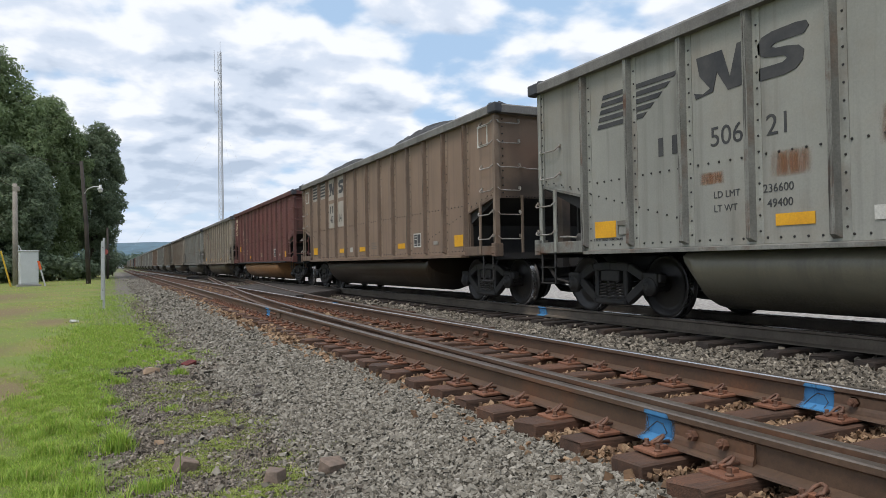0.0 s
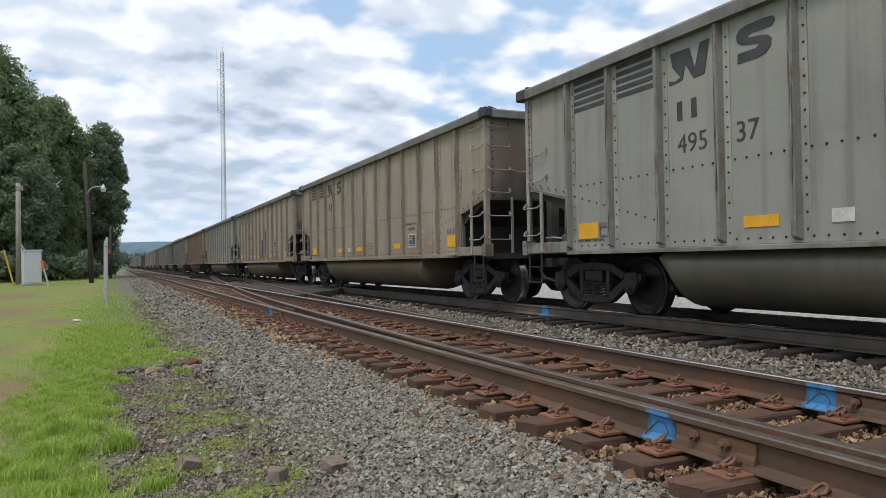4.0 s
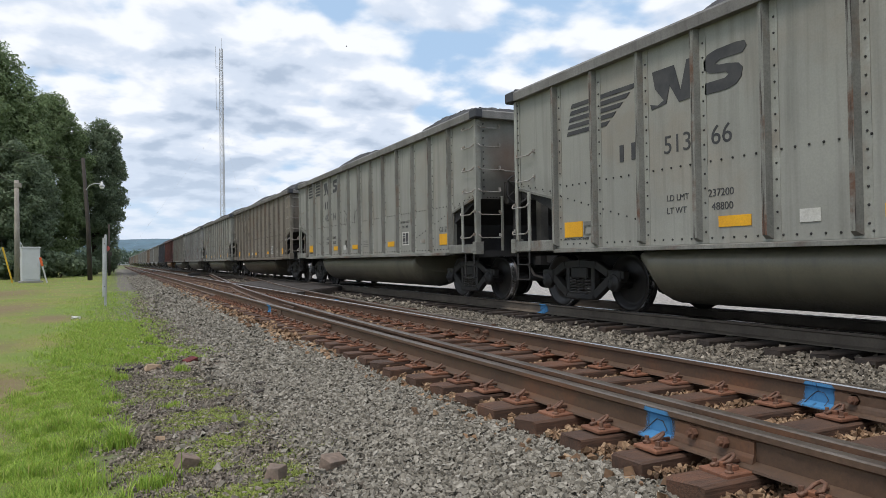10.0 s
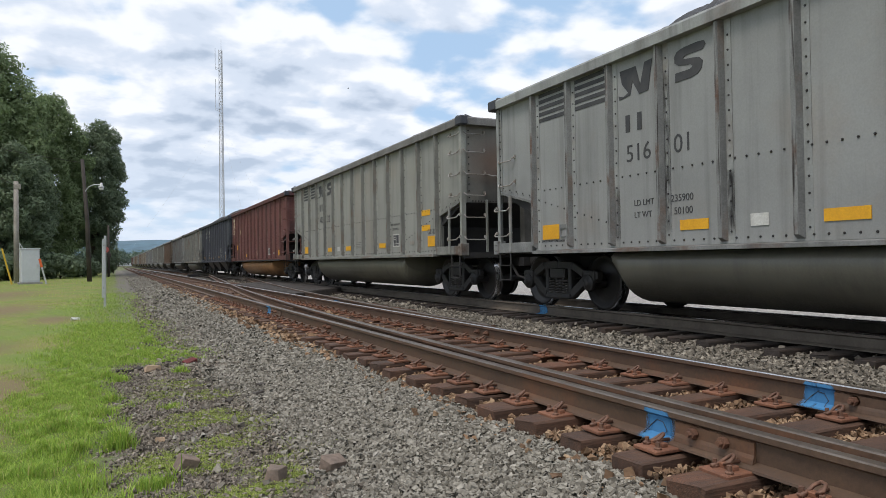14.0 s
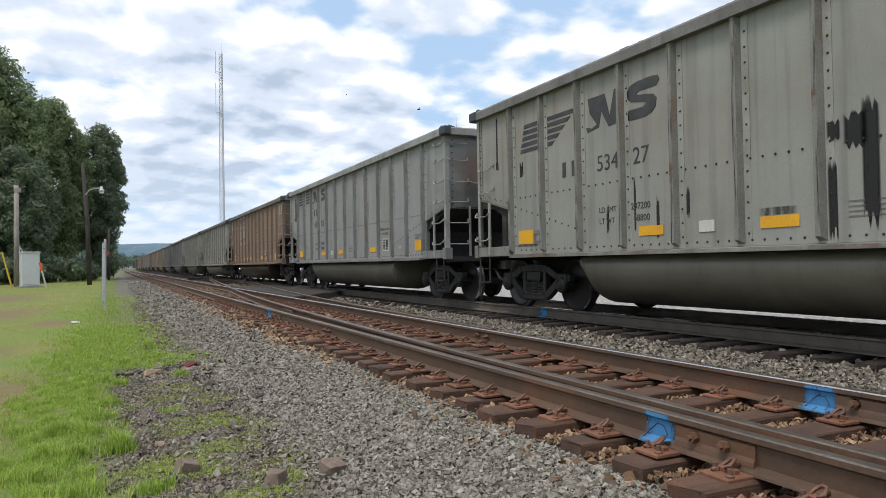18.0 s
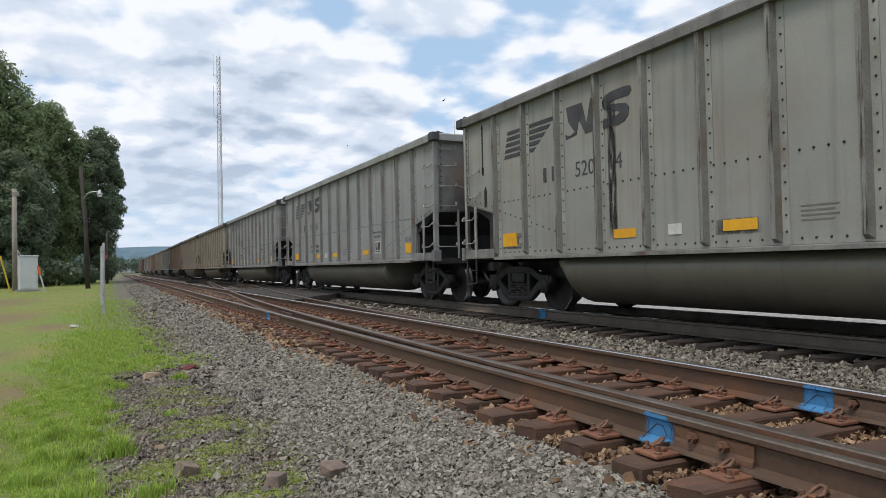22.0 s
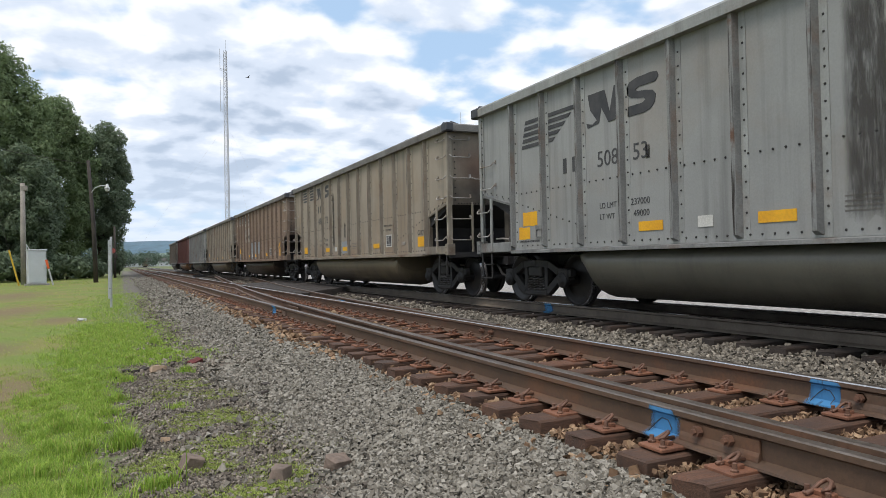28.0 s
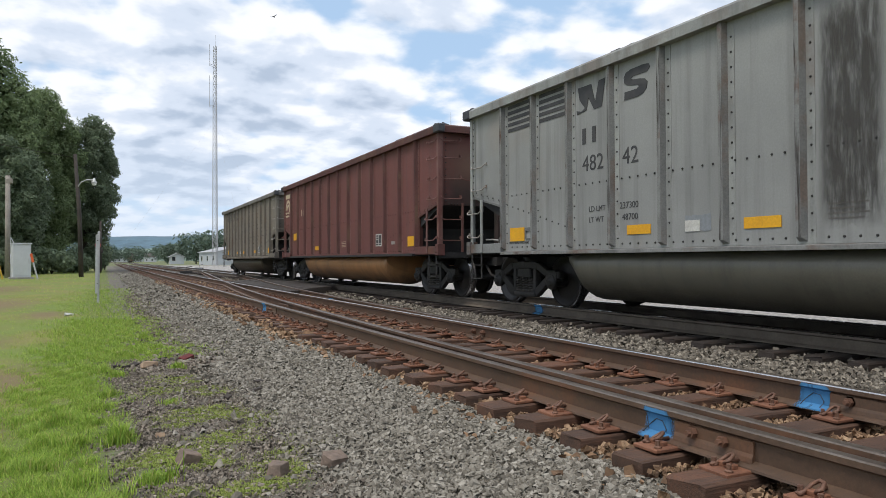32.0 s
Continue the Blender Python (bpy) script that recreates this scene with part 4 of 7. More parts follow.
def brake_gear():
    """Air brake valve, reservoir, pipes and rods in the open leading bay. A list of (name, mesh)."""
    out = []
    bm = bmesh.new()
    lathe(bm, [(-0.55, 0.02), (-0.55, 0.15), (-0.5, 0.19), (0.35, 0.19), (0.4, 0.15), (0.4, 0.02)], "x", 14, (-0.2, 6.55, 1.22))
    out.append(("air_reservoir", drawn_out(mesh_from(bm, "air_reservoir", None, True))))
    bm = bmesh.new()
    box(bm, -1.25, -0.98, 6.05, 6.42, 1.06, 1.30, 0.03)
    lathe(bm, [(1.28, 0.12), (1.36, 0.12), (1.39, 0.05)], "z", 10, (-1.1, 6.15, 0))
    lathe(bm, [(6.40, 0.10), (6.52, 0.10), (6.55, 0.05)], "y", 10, (-1.12, 0, 1.18))
    lathe(bm, [(-1.36, 0.05), (-1.34, 0.09), (-1.24, 0.09)], "x", 10, (0, 6.30, 1.20))
    out.append(("brake_valve", drawn_out(mesh_from(bm, "brake_valve"))))
    for pts in ([(-1.3, 6.0, 1.10), (-1.3, 6.5, 1.10), (-1.2, 6.75, 1.16), (-1.1, 7.0, 1.10)], [(-1.05, 6.1, 1.36), (-1.05, 6.1, 1.5), (-0.6, 6.2, 1.52), (0.8, 6.3, 1.5)],
                [(-1.35, 6.35, 1.22), (-1.40, 6.5, 1.24), (-1.40, 6.72, 1.24)], [(-0.9, 6.25, 1.05), (-0.9, 6.25, 1.8)], [(-0.6, 5.98, 1.02), (-0.62, 6.5, 1.75)]):
        bm = bmesh.new()
        tube(bm, pts, 0.018, 6)
        out.append(("pipe", drawn_out(mesh_from(bm, "pipe"))))
    return out


def coal_mesh(seed, heap):
    rng = np.random.RandomState(seed)
    nx, ny = 21, 150
    xs, ys = np.linspace(-1.47, 1.47, nx), np.linspace(-7.25, 7.25, ny)
    gx, gy = np.meshgrid(xs, ys)
    z = 3.66 + heap * (np.cos(gx / 1.47 * 1.5) ** 0.8) * (0.65 + 0.35 * np.cos(gy * 6.2832 / 6.8 + seed)) * np.clip((7.25 - np.abs(gy)) / 1.4, 0.1, 1)
    z += rng.uniform(-0.05, 0.05, z.shape)
    v = np.stack([gx, gy, z], -1).reshape(-1, 3)
    i = (np.arange(ny - 1)[:, None] * nx + np.arange(nx - 1)[None]).ravel()
    return bulk_mesh("coal_load", v, np.stack([i, i + 1, i + nx + 1, i + nx], 1), COAL)


def side_frame_mesh():
    """Cast truck side frame, with the open windows by the wheels, along y."""
    bm = bmesh.new()
    x0, x1 = -1.10, -0.98
    def bar(pts, w):
        for (ya, za), (yb, zb) in zip(pts, pts[1:]):
            d = Vector((0, yb - ya, zb - za)).normalized()
            nrm = Vector((0, -d.z, d.y)) * w / 2
            q = [(ya - nrm.y, za - nrm.z), (yb - nrm.y, zb - nrm.z), (yb + nrm.y, zb + nrm.z), (ya + nrm.y, za + nrm.z)]
            prism(bm, q, "x", x0, x1)
    for s in (-1, 1):
        bar([(s * 1.10, 0.58), (s * 0.72, 0.60), (s * 0.42, 0.74), (0, 0.76)], 0.13)
        bar([(s * 0.82, 0.55), (s * 0.36, 0.24), (0, 0.22)], 0.14)
        bar([(s * 0.34, 0.26), (s * 0.34, 0.70)], 0.09)
        box(bm, x0 - 0.03, x1 + 0.03, s * 0.90 - 0.15, s * 0.90 + 0.15, 0.46, 0.66, 0.02)
    bmesh.ops.bevel(bm, geom=bm.edges[:], offset=0.014, segments=1, affect="EDGES")
    box(bm, x0 - 0.02, x1 + 0.02, -0.36, 0.36, 0.17, 0.25, 0.02)
    return mesh_from(bm, "side_frame")


def bearing_cap_mesh():
    """Round cap over the axle's end, with its three bolts."""
    bm = bmesh.new()
    lathe(bm, [(-1.06, 0.135), (-1.135, 0.135), (-1.15, 0.12), (-1.15, 0.085), (-1.185, 0.075), (-1.19, 0.02)], "x", 20)
    for a in (0.5, 2.6, 4.7):
        rivet(bm, -1.185, 0.05 * math.cos(a), 0.05 * math.sin(a), 0.02)
    return mesh_from(bm, "bearing_cap", None, True)


def springs_mesh():
    """One coil spring as a single wound bar."""
    bm = bmesh.new()
    pts = [(0.078 * math.cos(i * 0.6981), 0.078 * math.sin(i * 0.6981), 0.26 + 0.0052 * i) for i in range(50)]
    tube(bm, pts, 0.016, 5)
    return mesh_from(bm, "spring")


def bolster_mesh():
    bm = bmesh.new()
    box(bm, -1.12, 1.12, -0.22, 0.22, 0.52, 0.70, 0.02)
    box(bm, -0.4, 0.4, -0.3, 0.3, 0.66, 0.92, 0.02)
    for y in (-0.55, 0.55):
        box(bm, -0.95, 0.95, y - 0.05, y + 0.05, 0.38, 0.48)
    return mesh_from(bm, "bolster")


def wheel_mesh():
    bm = bmesh.new()
    lathe(bm, [(-0.815, 0.10), (-0.82, 0.16), (-0.765, 0.30), (-0.765, 0.36), (-0.825, 0.40), (-0.825, 0.452), (-0.80, 0.457), (-0.725, 0.460),
               (-0.71, 0.485), (-0.69, 0.485), (-0.69, 0.40), (-0.72, 0.36), (-0.72, 0.16), (-0.66, 0.10)], "x", 32)
    me = mesh_from(bm, "wheel", None, True)
    return me


def tread_mesh():
    bm = bmesh.new()
    prof = [(-0.8265, 0.452), (-0.80, 0.4605), (-0.735, 0.4635)]
    rings = [[bm.verts.new((a, r * math.cos(6.28319 * k / 32), r * math.sin(6.28319 * k / 32))) for k in range(32)] for a, r in prof]
    for a, b in zip(rings, rings[1:]):
        for k in range(32):
            bm.faces.new((a[k], a[(k + 1) % 32], b[(k + 1) % 32], b[k]))
    return mesh_from(bm, "tread", None, True)


def axle_mesh():
    bm = bmesh.new()
    lathe(bm, [(-1.12, 0.07), (-1.12, 0.09), (-0.84, 0.09), (-0.66, 0.085), (0.66, 0.085), (0.84, 0.09), (1.12, 0.09), (1.12, 0.07)], "x", 14)
    for s in (-1, 1):
        for k in range(3):
            a = 2.094 * k
            lathe(bm, [(s * 1.12, 0.018), (s * 1.15, 0.018)], "x", 6, (0, 0.05 * math.cos(a), 0.05 * math.sin(a)))
    return mesh_from(bm, "axle")


def flat_panel(bm, pts, x=PLATE_X, depth=0.008):
    prism(bm, pts, "x", x - depth, x - 0.001)


def rect(bm, ya, yb, za, zb, x=PLATE_X, depth=0.008):
    flat_panel(bm, [(ya, za), (yb, za), (yb, zb), (ya, zb)], x, depth)


LOW_X = -1.5175           # face of the lower course
TEXT_CACHE = {}


def text_mesh(body, height):
    """Letters as a thin mesh: starts at 0, runs to -y, up z, looks along -x."""
    k = (body, height)
    if k not in TEXT_CACHE:
        cu = bpy.data.curves.new("lettering", "FONT")
        cu.body, cu.size, cu.extrude = body, height / 0.73, 0.002
        cu.resolution_u = 3
        ob = bpy.data.objects.new("lettering", cu)
        scene.collection.objects.link(ob)
        bpy.context.view_layer.update()
        me = bpy.data.meshes.new_from_object(ob)
        bpy.data.objects.remove(ob)
        me.transform(Matrix(((0, 0, -1, 0), (-1, 0, 0, 0), (0, 1, 0, 0), (0, 0, 0, 1))))
        me.materials.clear()
        TEXT_CACHE[k] = me
    return TEXT_CACHE[k]


def emblem_pieces(style):
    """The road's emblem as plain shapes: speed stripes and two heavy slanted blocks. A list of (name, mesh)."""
    out = []

    def piece(name, pts):
        bm = bmesh.new()
        flat_panel(bm, pts)
        out.append((name, mesh_from(bm, name)))

    if style == "A":
        for k in range(5):
            z = 3.27 - 0.105 * k
            piece("stripe", [(5.68 + 0.03 * k, z - 0.065), (5.18, z - 0.065), (5.18, z), (5.65 + 0.03 * k, z)])
            a, b = 4.14 + 0.15 * k, 4.22 + 0.15 * k
            piece("stripe", [(4.94, z - 0.065), (b, z - 0.065), (a, z), (4.94, z)])
        top, bot = 3.34, 2.82
        first, second, wide = 3.885, 2.94, 1.0
    else:
        for k in range(5):
            z = 3.64 - 0.104 * k
            for ya, yb in ((5.96, 5.20), (4.94, 4.18)):
                piece("stripe", [(ya, z - 0.062), (yb, z - 0.062), (yb, z), (ya, z)])
        top, bot = 3.52, 3.10
        first, second, wide = 3.90, 2.80, 0.82
    h = top - bot
    def sloped(pts, start):
        left = max(y for y, _ in pts)
        return [(start - (left - y) * wide, bot + h * z) for y, z in pts]

    # a slanted zigzag block cut by a pale wedge, then a rounded double-curved block
    piece("block", sloped([(3.84, 0.97), (3.44, 0.97), (3.33, 0.30), (3.22, 1.0), (3.04, 1.02), (3.14, 0.05), (3.36, 0.02), (3.52, 0.50), (3.585, 0.07), (3.86, 0.0), (3.885, 0.15),
                           (3.74, 0.08), (3.63, 0.17), (3.79, 0.52)], first))
    piece("block", sloped([(2.93, 0.0), (2.60, 0.0), (2.46, 0.06), (2.38, 0.20), (2.36, 0.40), (2.42, 0.52), (2.56, 0.58), (2.70, 0.61), (2.76, 0.66), (2.70, 0.72), (2.36, 0.72),
                           (2.30, 0.85), (2.33, 0.97), (2.45, 1.0), (2.75, 0.98), (2.88, 0.92), (2.94, 0.78), (2.93, 0.58), (2.85, 0.48), (2.72, 0.43), (2.60, 0.40), (2.56, 0.33),
                           (2.62, 0.27), (2.92, 0.27)], second))
    return out


def back_panel_meshes():
    """White backing squares behind emblem and number on the brown cars."""
    out = []
    for a, b, c, d in ((3.95, 3.16, 2.96, 3.64), (2.93, 2.14, 2.96, 3.64), (3.95, 3.16, 2.04, 2.84), (2.93, 2.14, 2.04, 2.84), (6.02, 5.18, 3.08, 3.62), (4.98, 4.16, 3.08, 3.62)):
        bm = bmesh.new()
        rect(bm, a, b, c, d, depth=0.004)
        out.append(mesh_from(bm, "backing_panel"))
    return out


def window_mesh():
    bm = bmesh.new()
    for a, b, c, d in ((6.75, 6.35, 3.48, 3.52), (6.75, 6.35, 3.10, 3.14), (6.75, 6.71, 3.14, 3.48), (6.39, 6.35, 3.14, 3.48)):
        rect(bm, a, b, c, d)
    for a, b, c, d in ((-6.75, -6.35, 3.48, 3.52), (-6.75, -6.35, 3.10, 3.14), (-6.75, -6.71, 3.14, 3.48), (-6.39, -6.35, 3.14, 3.48)):
        rect(bm, a, b, c, d)
    return drawn_out(mesh_from(bm, "card_frame"))


def bars_mesh(ya, yb, z, rows, h, gap):
    bm = bmesh.new()
    for k in range(rows):
        rect(bm, ya, yb + 0.05 * (k % 2), z - k * gap - h, z - k * gap, LOW_X, 0.003)
    return mesh_from(bm, "stencil_line")


def sign_mesh():
    bm = bmesh.new()
    x = LOW_X
    for a, b, c, d in ((-3.18, -3.60, 1.52, 1.55), (-3.18, -3.60, 1.22, 1.25), (-3.18, -3.21, 1.25, 1.52), (-3.57, -3.60, 1.25, 1.52), (-3.38, -3.40, 1.25, 1.52),
                       (-3.23, -3.36, 1.46, 1.48), (-3.23, -3.36, 1.40, 1.42), (-3.21, -3.57, 1.29, 1.305)):
        rect(bm, a, b, c, d, x)
    return drawn_out(mesh_from(bm, "consolidated_stencil"))


def card_mesh(ya, yb, za, zb):
    bm = bmesh.new()
    rect(bm, ya, yb, za, zb, LOW_X, 0.01)
    return mesh_from(bm, "plate")


ADVANCE = {}


def measure_numerals():
    """How far each numeral carries the line on, per unit of height."""
    for ch in "0123456789":
        two, one = text_mesh(ch + ch, 1.0), text_mesh(ch, 1.0)
        ADVANCE[ch] = max(-v.co.y for v in two.vertices) - max(-v.co.y for v in one.vertices)


SPRINGSTEEL = material("worn_spring_steel", (0.09, 0.085, 0.08), 0.5, 0.3, (0.05, 0.045, 0.04), 5, 40, 0.2, 0.1)
MESH = {}


def train_meshes():
    M = MESH
    M["side_sheet"], M["rib"], M["rivets"] = side_sheet(), rib_mesh(), rivets_mesh()
    M["top_chord"], M["end_chord"], M["side_sill"], M["end_sill"] = chord_mesh(), end_chord_mesh(), sill_mesh(), end_sill_mesh()
    M["corner_post"], M["end_sheet"], M["slope_sheet"], M["bay_plate"] = corner_post_mesh(), end_sheet_mesh(), slope_sheet_mesh(), bulk_fill_mesh()
    M["end_post"], M["ladder_post"], M["grab_iron"], M["sill_step"] = end_post_mesh(), ladder_post_mesh(), grab_mesh(), step_mesh()
    M["end_platform"], M["tub"], M["hopper_bay"], M["center_sill"] = platform_mesh(), tub_mesh(), hopper_mesh(), center_sill_mesh()
    M["coupler"], M["cut_lever"], M["brake_wheel"], M["corner_cap"] = coupler_mesh(), cut_lever_mesh(), brake_wheel_mesh(), corner_cap_mesh()
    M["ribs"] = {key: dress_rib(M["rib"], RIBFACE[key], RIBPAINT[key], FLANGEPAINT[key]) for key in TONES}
    M["coal"] = [coal_mesh(1, 0.45), coal_mesh(2, 0.85), coal_mesh(3, 0.68), coal_mesh(4, 0.82)]
    M["end_stiffener"], M["bay_edge"], M["handrail"], M["end_ladder_post"], M["brake_gear"] = stiffener_mesh(), bay_edge_mesh(), handrail_mesh(), end_ladder_post_mesh(), brake_gear()
    M["end_rivets"] = end_rivets_mesh()
    M["side_frame"], M["spring"], M["bolster"], M["bearing_cap"] = side_frame_mesh(), springs_mesh(), bolster_mesh(), bearing_cap_mesh()
    M["wheel"], M["tread"], M["axle"] = wheel_mesh(), tread_mesh(), axle_mesh()
    M["emblem"] = {"A": emblem_pieces("A"), "B": emblem_pieces("B")}
    M["backing"], M["card_frame"], M["sign"] = back_panel_meshes(), window_mesh(), sign_mesh()
    M["yellow"] = [card_mesh(5.89, 5.42, 1.18, 1.42), card_mesh(2.75, 2.28, 1.20, 1.33), card_mesh(0.76, 0.27, 1.20, 1.33),
                   card_mesh(-2.27, -2.74, 1.21, 1.34), card_mesh(-5.52, -6.00, 1.18, 1.42)]
    bm = bmesh.new()
    rect(bm, 0, -0.085, 0, 0.24, 0.0)
    M["mark_bar"] = mesh_from(bm, "mark_bar")
    bm = bmesh.new()
    rect(bm, -3.19, -3.59, 1.23, 1.54, LOW_X, 0.004)
    M["sign_back"] = drawn_out(mesh_from(bm, "stencil_back"))
    M["placard"] = card_mesh(1.66, 1.42, 1.20, 1.34)
    bm = bmesh.new()
    flat_panel(bm, [(5.18, 1.21), (4.95, 1.21), (4.95, 1.41), (5.18, 1.41), (5.18, 1.218), (5.166, 1.225), (5.166, 1.345), (4.966, 1.345), (4.966, 1.225), (5.164, 1.223)], LOW_X, 0.016)
    M["route_box"] = drawn_out(mesh_from(bm, "route_box"))
    M["lamp_plate"] = card_mesh(-4.45, -4.70, 1.25, 1.33)
    M["bars"] = bars_mesh(-0.27, -0.70, 1.42, 4, 0.017, 0.05)


train_meshes()
measure_numerals()
ROT_END = pose(0, 0, 0, 0, 0, 180)
MIRROR_Y = Matrix.Diagonal((1, -1, 1, 1))
MIRROR_X = Matrix.Diagonal((-1, 1, 1, 1))

# kind, paint, number left of the rib, right of it, load limit, light weight, coal heap
CARS = [
    ("A", "grey", "506", "21", "236600", "49400", 2), ("W", "brown", "471", "14", "", "", 1), ("R", "red", "507", "452", "232500", "53500", 2),
    ("A", "beige", "506", "64", "236800", "49200", 2), ("B", "grey", "495", "37", "", "", 0), ("B", "beige", "", "", "", "", 2),
    ("B", "beige", "501", "63", "237000", "49000", 2), ("A", "grey", "510", "80", "236800", "49200", 0), ("W", "brown", "47", "23", "", "", 2),
    ("B", "grey", "502", "84", "236700", "49300", 2), ("A", "grey", "513", "66", "237200", "48800", 3), ("B", "grey", "482", "14", "237400", "48600", 3),
    ("B", "dim", "496", "40", "237020", "49000", 3), ("A", "grey", "520", "95", "236800", "49200", 3), ("B", "silver", "516", "01", "235900", "50100", 3),
    ("B", "grey", "485", "32", "", "", 2), ("R", "red", "", "", "", "", 0), ("H", "charcoal", "146", "054", "229000", "57000", 3),
    ("A", "grey", "534", "27", "237200", "48800", 2), ("B", "silver", "480", "03", "237700", "48700", 0), ("W", "brown", "466", "82", "", "", 2),
    ("A", "grey", "510", "91", "236900", "49100", 2), ("A", "grey", "520", "14", "", "", 0), ("A", "silver", "514", "61", "236400", "49600", 2),
    ("B", "silver", "491", "51", "237300", "48700", 2), ("A", "beige", "506", "35", "236500", "49300", 0), ("B", "beige", "500", "35", "", "", 2),
    ("W", "brown", "", "", "", "", 2), ("A", "silver", "508", "53", "237000", "49000", 0), ("B", "beige", "498", "72", "237100", "48900", 2),
    ("W", "brown", "467", "08", "", "", 2), ("B", "beige", "473", "89", "237400", "48600", 0), ("B", "silver", "482", "42", "237300", "48700", 2),
    ("R", "red", "", "", "", "", 2), ("B", "dim", "", "", "", "", 0),
]
COLOUR_WORDS = {"grey": "pale grey-green", "silver": "cool grey", "beige": "dusty beige-grey", "brown": "coal-dust brown", "dim": "sooty grey-brown",
                "red": "oxide-red", "charcoal": "charcoal"}
BRAKE_NEAR = (3, 10, 11, 12, 13, 14, 18, 22, 25, 26, 31)      # brake wheel on the trailing end
wheelsets = []            # (wheelset, car index, y in the car)


def add_truck(car, y, k):
    M = MESH
    truck = place("truck", M["bolster"], car, TRUCKSTEEL, "grimy cast four-wheel truck", pose(0, y, 0))
    place("side_frame", M["side_frame"], truck, TRUCKSTEEL)
    place("side_frame", M["side_frame"], truck, TRUCKSTEEL, "", MIRROR_X)
    for dy in (-0.2, 0.0, 0.2):
        place("spring", M["spring"], truck, SPRINGSTEEL, "", pose(-1.04, dy, 0))
    for s in (-0.90, 0.90):
        place("bearing_cap", M["bearing_cap"], truck, TRUCKSTEEL, "", pose(0, s, 0.46))
        ws = place("wheelset", M["axle"], car, WHEELSTEEL, "steel wheelset with bright worn treads", pose(0, y + s, 0.46))
        place("wheel", M["wheel"], ws, WHEELSTEEL)
        place("tread", M["tread"], ws, TREAD)
        place("wheel", M["wheel"], ws, WHEELSTEEL, "", ROT_END)
        wheelsets.append((ws, k, y + s))


CARS_SO_FAR = [0]


def build_car(k, row):
    CARS_SO_FAR[0] = k
    style, tone, num_a, num_b, load, light, heap = row
    M = MESH
    what = "hopper" if style == "H" else "gondola"
    extra = {"W": " with white lettering panels", "R": " with cream lettering", "H": " with white lettering", "A": " with slanted dark emblem",
             "B": " with striped dark emblem"}[style]
    car = thing("coal_" + what, "%s riveted steel coal %s%s, loaded" % (COLOUR_WORDS[tone], what, extra), "freight car", "cars of the coal train")
    ends = ENDSOOT[tone]
    grip = FLANGEPAINT[tone] if tone in ("charcoal", "red") else GRABSTEEL
    place("side_sheet", M["side_sheet"], car, SHEETPAINT[tone])
    place("side_sheet", M["side_sheet"], car, SHEETPAINT[tone], "", ROT_END)
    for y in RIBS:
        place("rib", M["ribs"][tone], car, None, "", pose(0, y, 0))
    place("rivets", M["rivets"], car, RIBPAINT[tone] if style in "RH" else TRUCKSTEEL)["kind"] = "stuff"
    chord = PAINT["charcoal"] if style == "H" else RIBPAINT[tone] if style == "R" else FLANGEPAINT[tone] if tone == "silver" else CHORD
    for m in (Matrix(), ROT_END):
        place("top_chord", M["top_chord"], car, chord, "", m)
        place("end_chord", M["end_chord"], car, chord, "", m)
        place("side_sill", M["side_sill"], car, BLACKSTEEL if style == "R" else SILLPAINT[tone], "", m)
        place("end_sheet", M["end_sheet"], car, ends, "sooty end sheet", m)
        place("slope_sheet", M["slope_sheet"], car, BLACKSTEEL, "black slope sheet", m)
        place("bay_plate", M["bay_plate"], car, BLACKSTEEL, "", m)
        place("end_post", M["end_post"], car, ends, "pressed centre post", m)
        place("corner_cap", M["corner_cap"], car, PAINT["charcoal"], "dark corner gusset", m)
        place("corner_cap", M["corner_cap"], car, PAINT["charcoal"], "dark corner gusset", m @ MIRROR_X)
        place("end_stiffener", M["end_stiffener"], car, ends, "", m)
        place("rivets", M["end_rivets"], car, TRUCKSTEEL, "", m)["kind"] = "stuff"
        place("bay_edge", M["bay_edge"], car, RIBPAINT[tone], "", m)
        place("bay_edge", M["bay_edge"], car, RIBPAINT[tone], "", m @ MIRROR_X)
        place("end_platform", M["end_platform"], car, BLACKSTEEL, "", m)
        place("coupler", M["coupler"], car, TRUCKSTEEL, "", m)
        place("cut_lever", M["cut_lever"], car, TRUCKSTEEL, "", m)
    for m in (Matrix(), MIRROR_Y, MIRROR_X, ROT_END):
        for nm in ("end_sill", "corner_post", "ladder_post", "sill_step")[:4 if m in (Matrix(), MIRROR_Y) else 2]:
            place(nm, M[nm], car, SILLPAINT[tone] if nm == "end_sill" else TRUCKSTEEL if nm == "sill_step" else FLANGEPAINT[tone], "", m)
    for s in (-1, 1):
        for z in (3.50, 3.12, 2.66, 2.22)[0 if s < 0 else 2:]:
            place("grab_iron", M["grab_iron"], car, grip, "", pose(-1.53, s * 7.02, z))
        for z in (1.76, 1.30):
            place("grab_iron", M["grab_iron"], car, grip, "", pose(-1.60, s * 7.06, z))
    for z in (3.50, 3.12, 2.66, 2.22, 1.76, 1.30):
        place("grab_iron", M["grab_iron"], car, grip, "", pose(-1.25, -7.32, z, 0, 0, 90))
    place("handrail", M["handrail"], car, grip)
    place("end_ladder_post", M["end_ladder_post"], car, FLANGEPAINT[tone])
    if k not in BRAKE_NEAR:
        for nm, me in M["brake_gear"]:
            place(nm, me, car, GRABSTEEL if nm == "pipe" else SPRINGSTEEL)
    place("brake_wheel", M["brake_wheel"], car, TRUCKSTEEL, "", Matrix() if k in BRAKE_NEAR else MIRROR_Y)
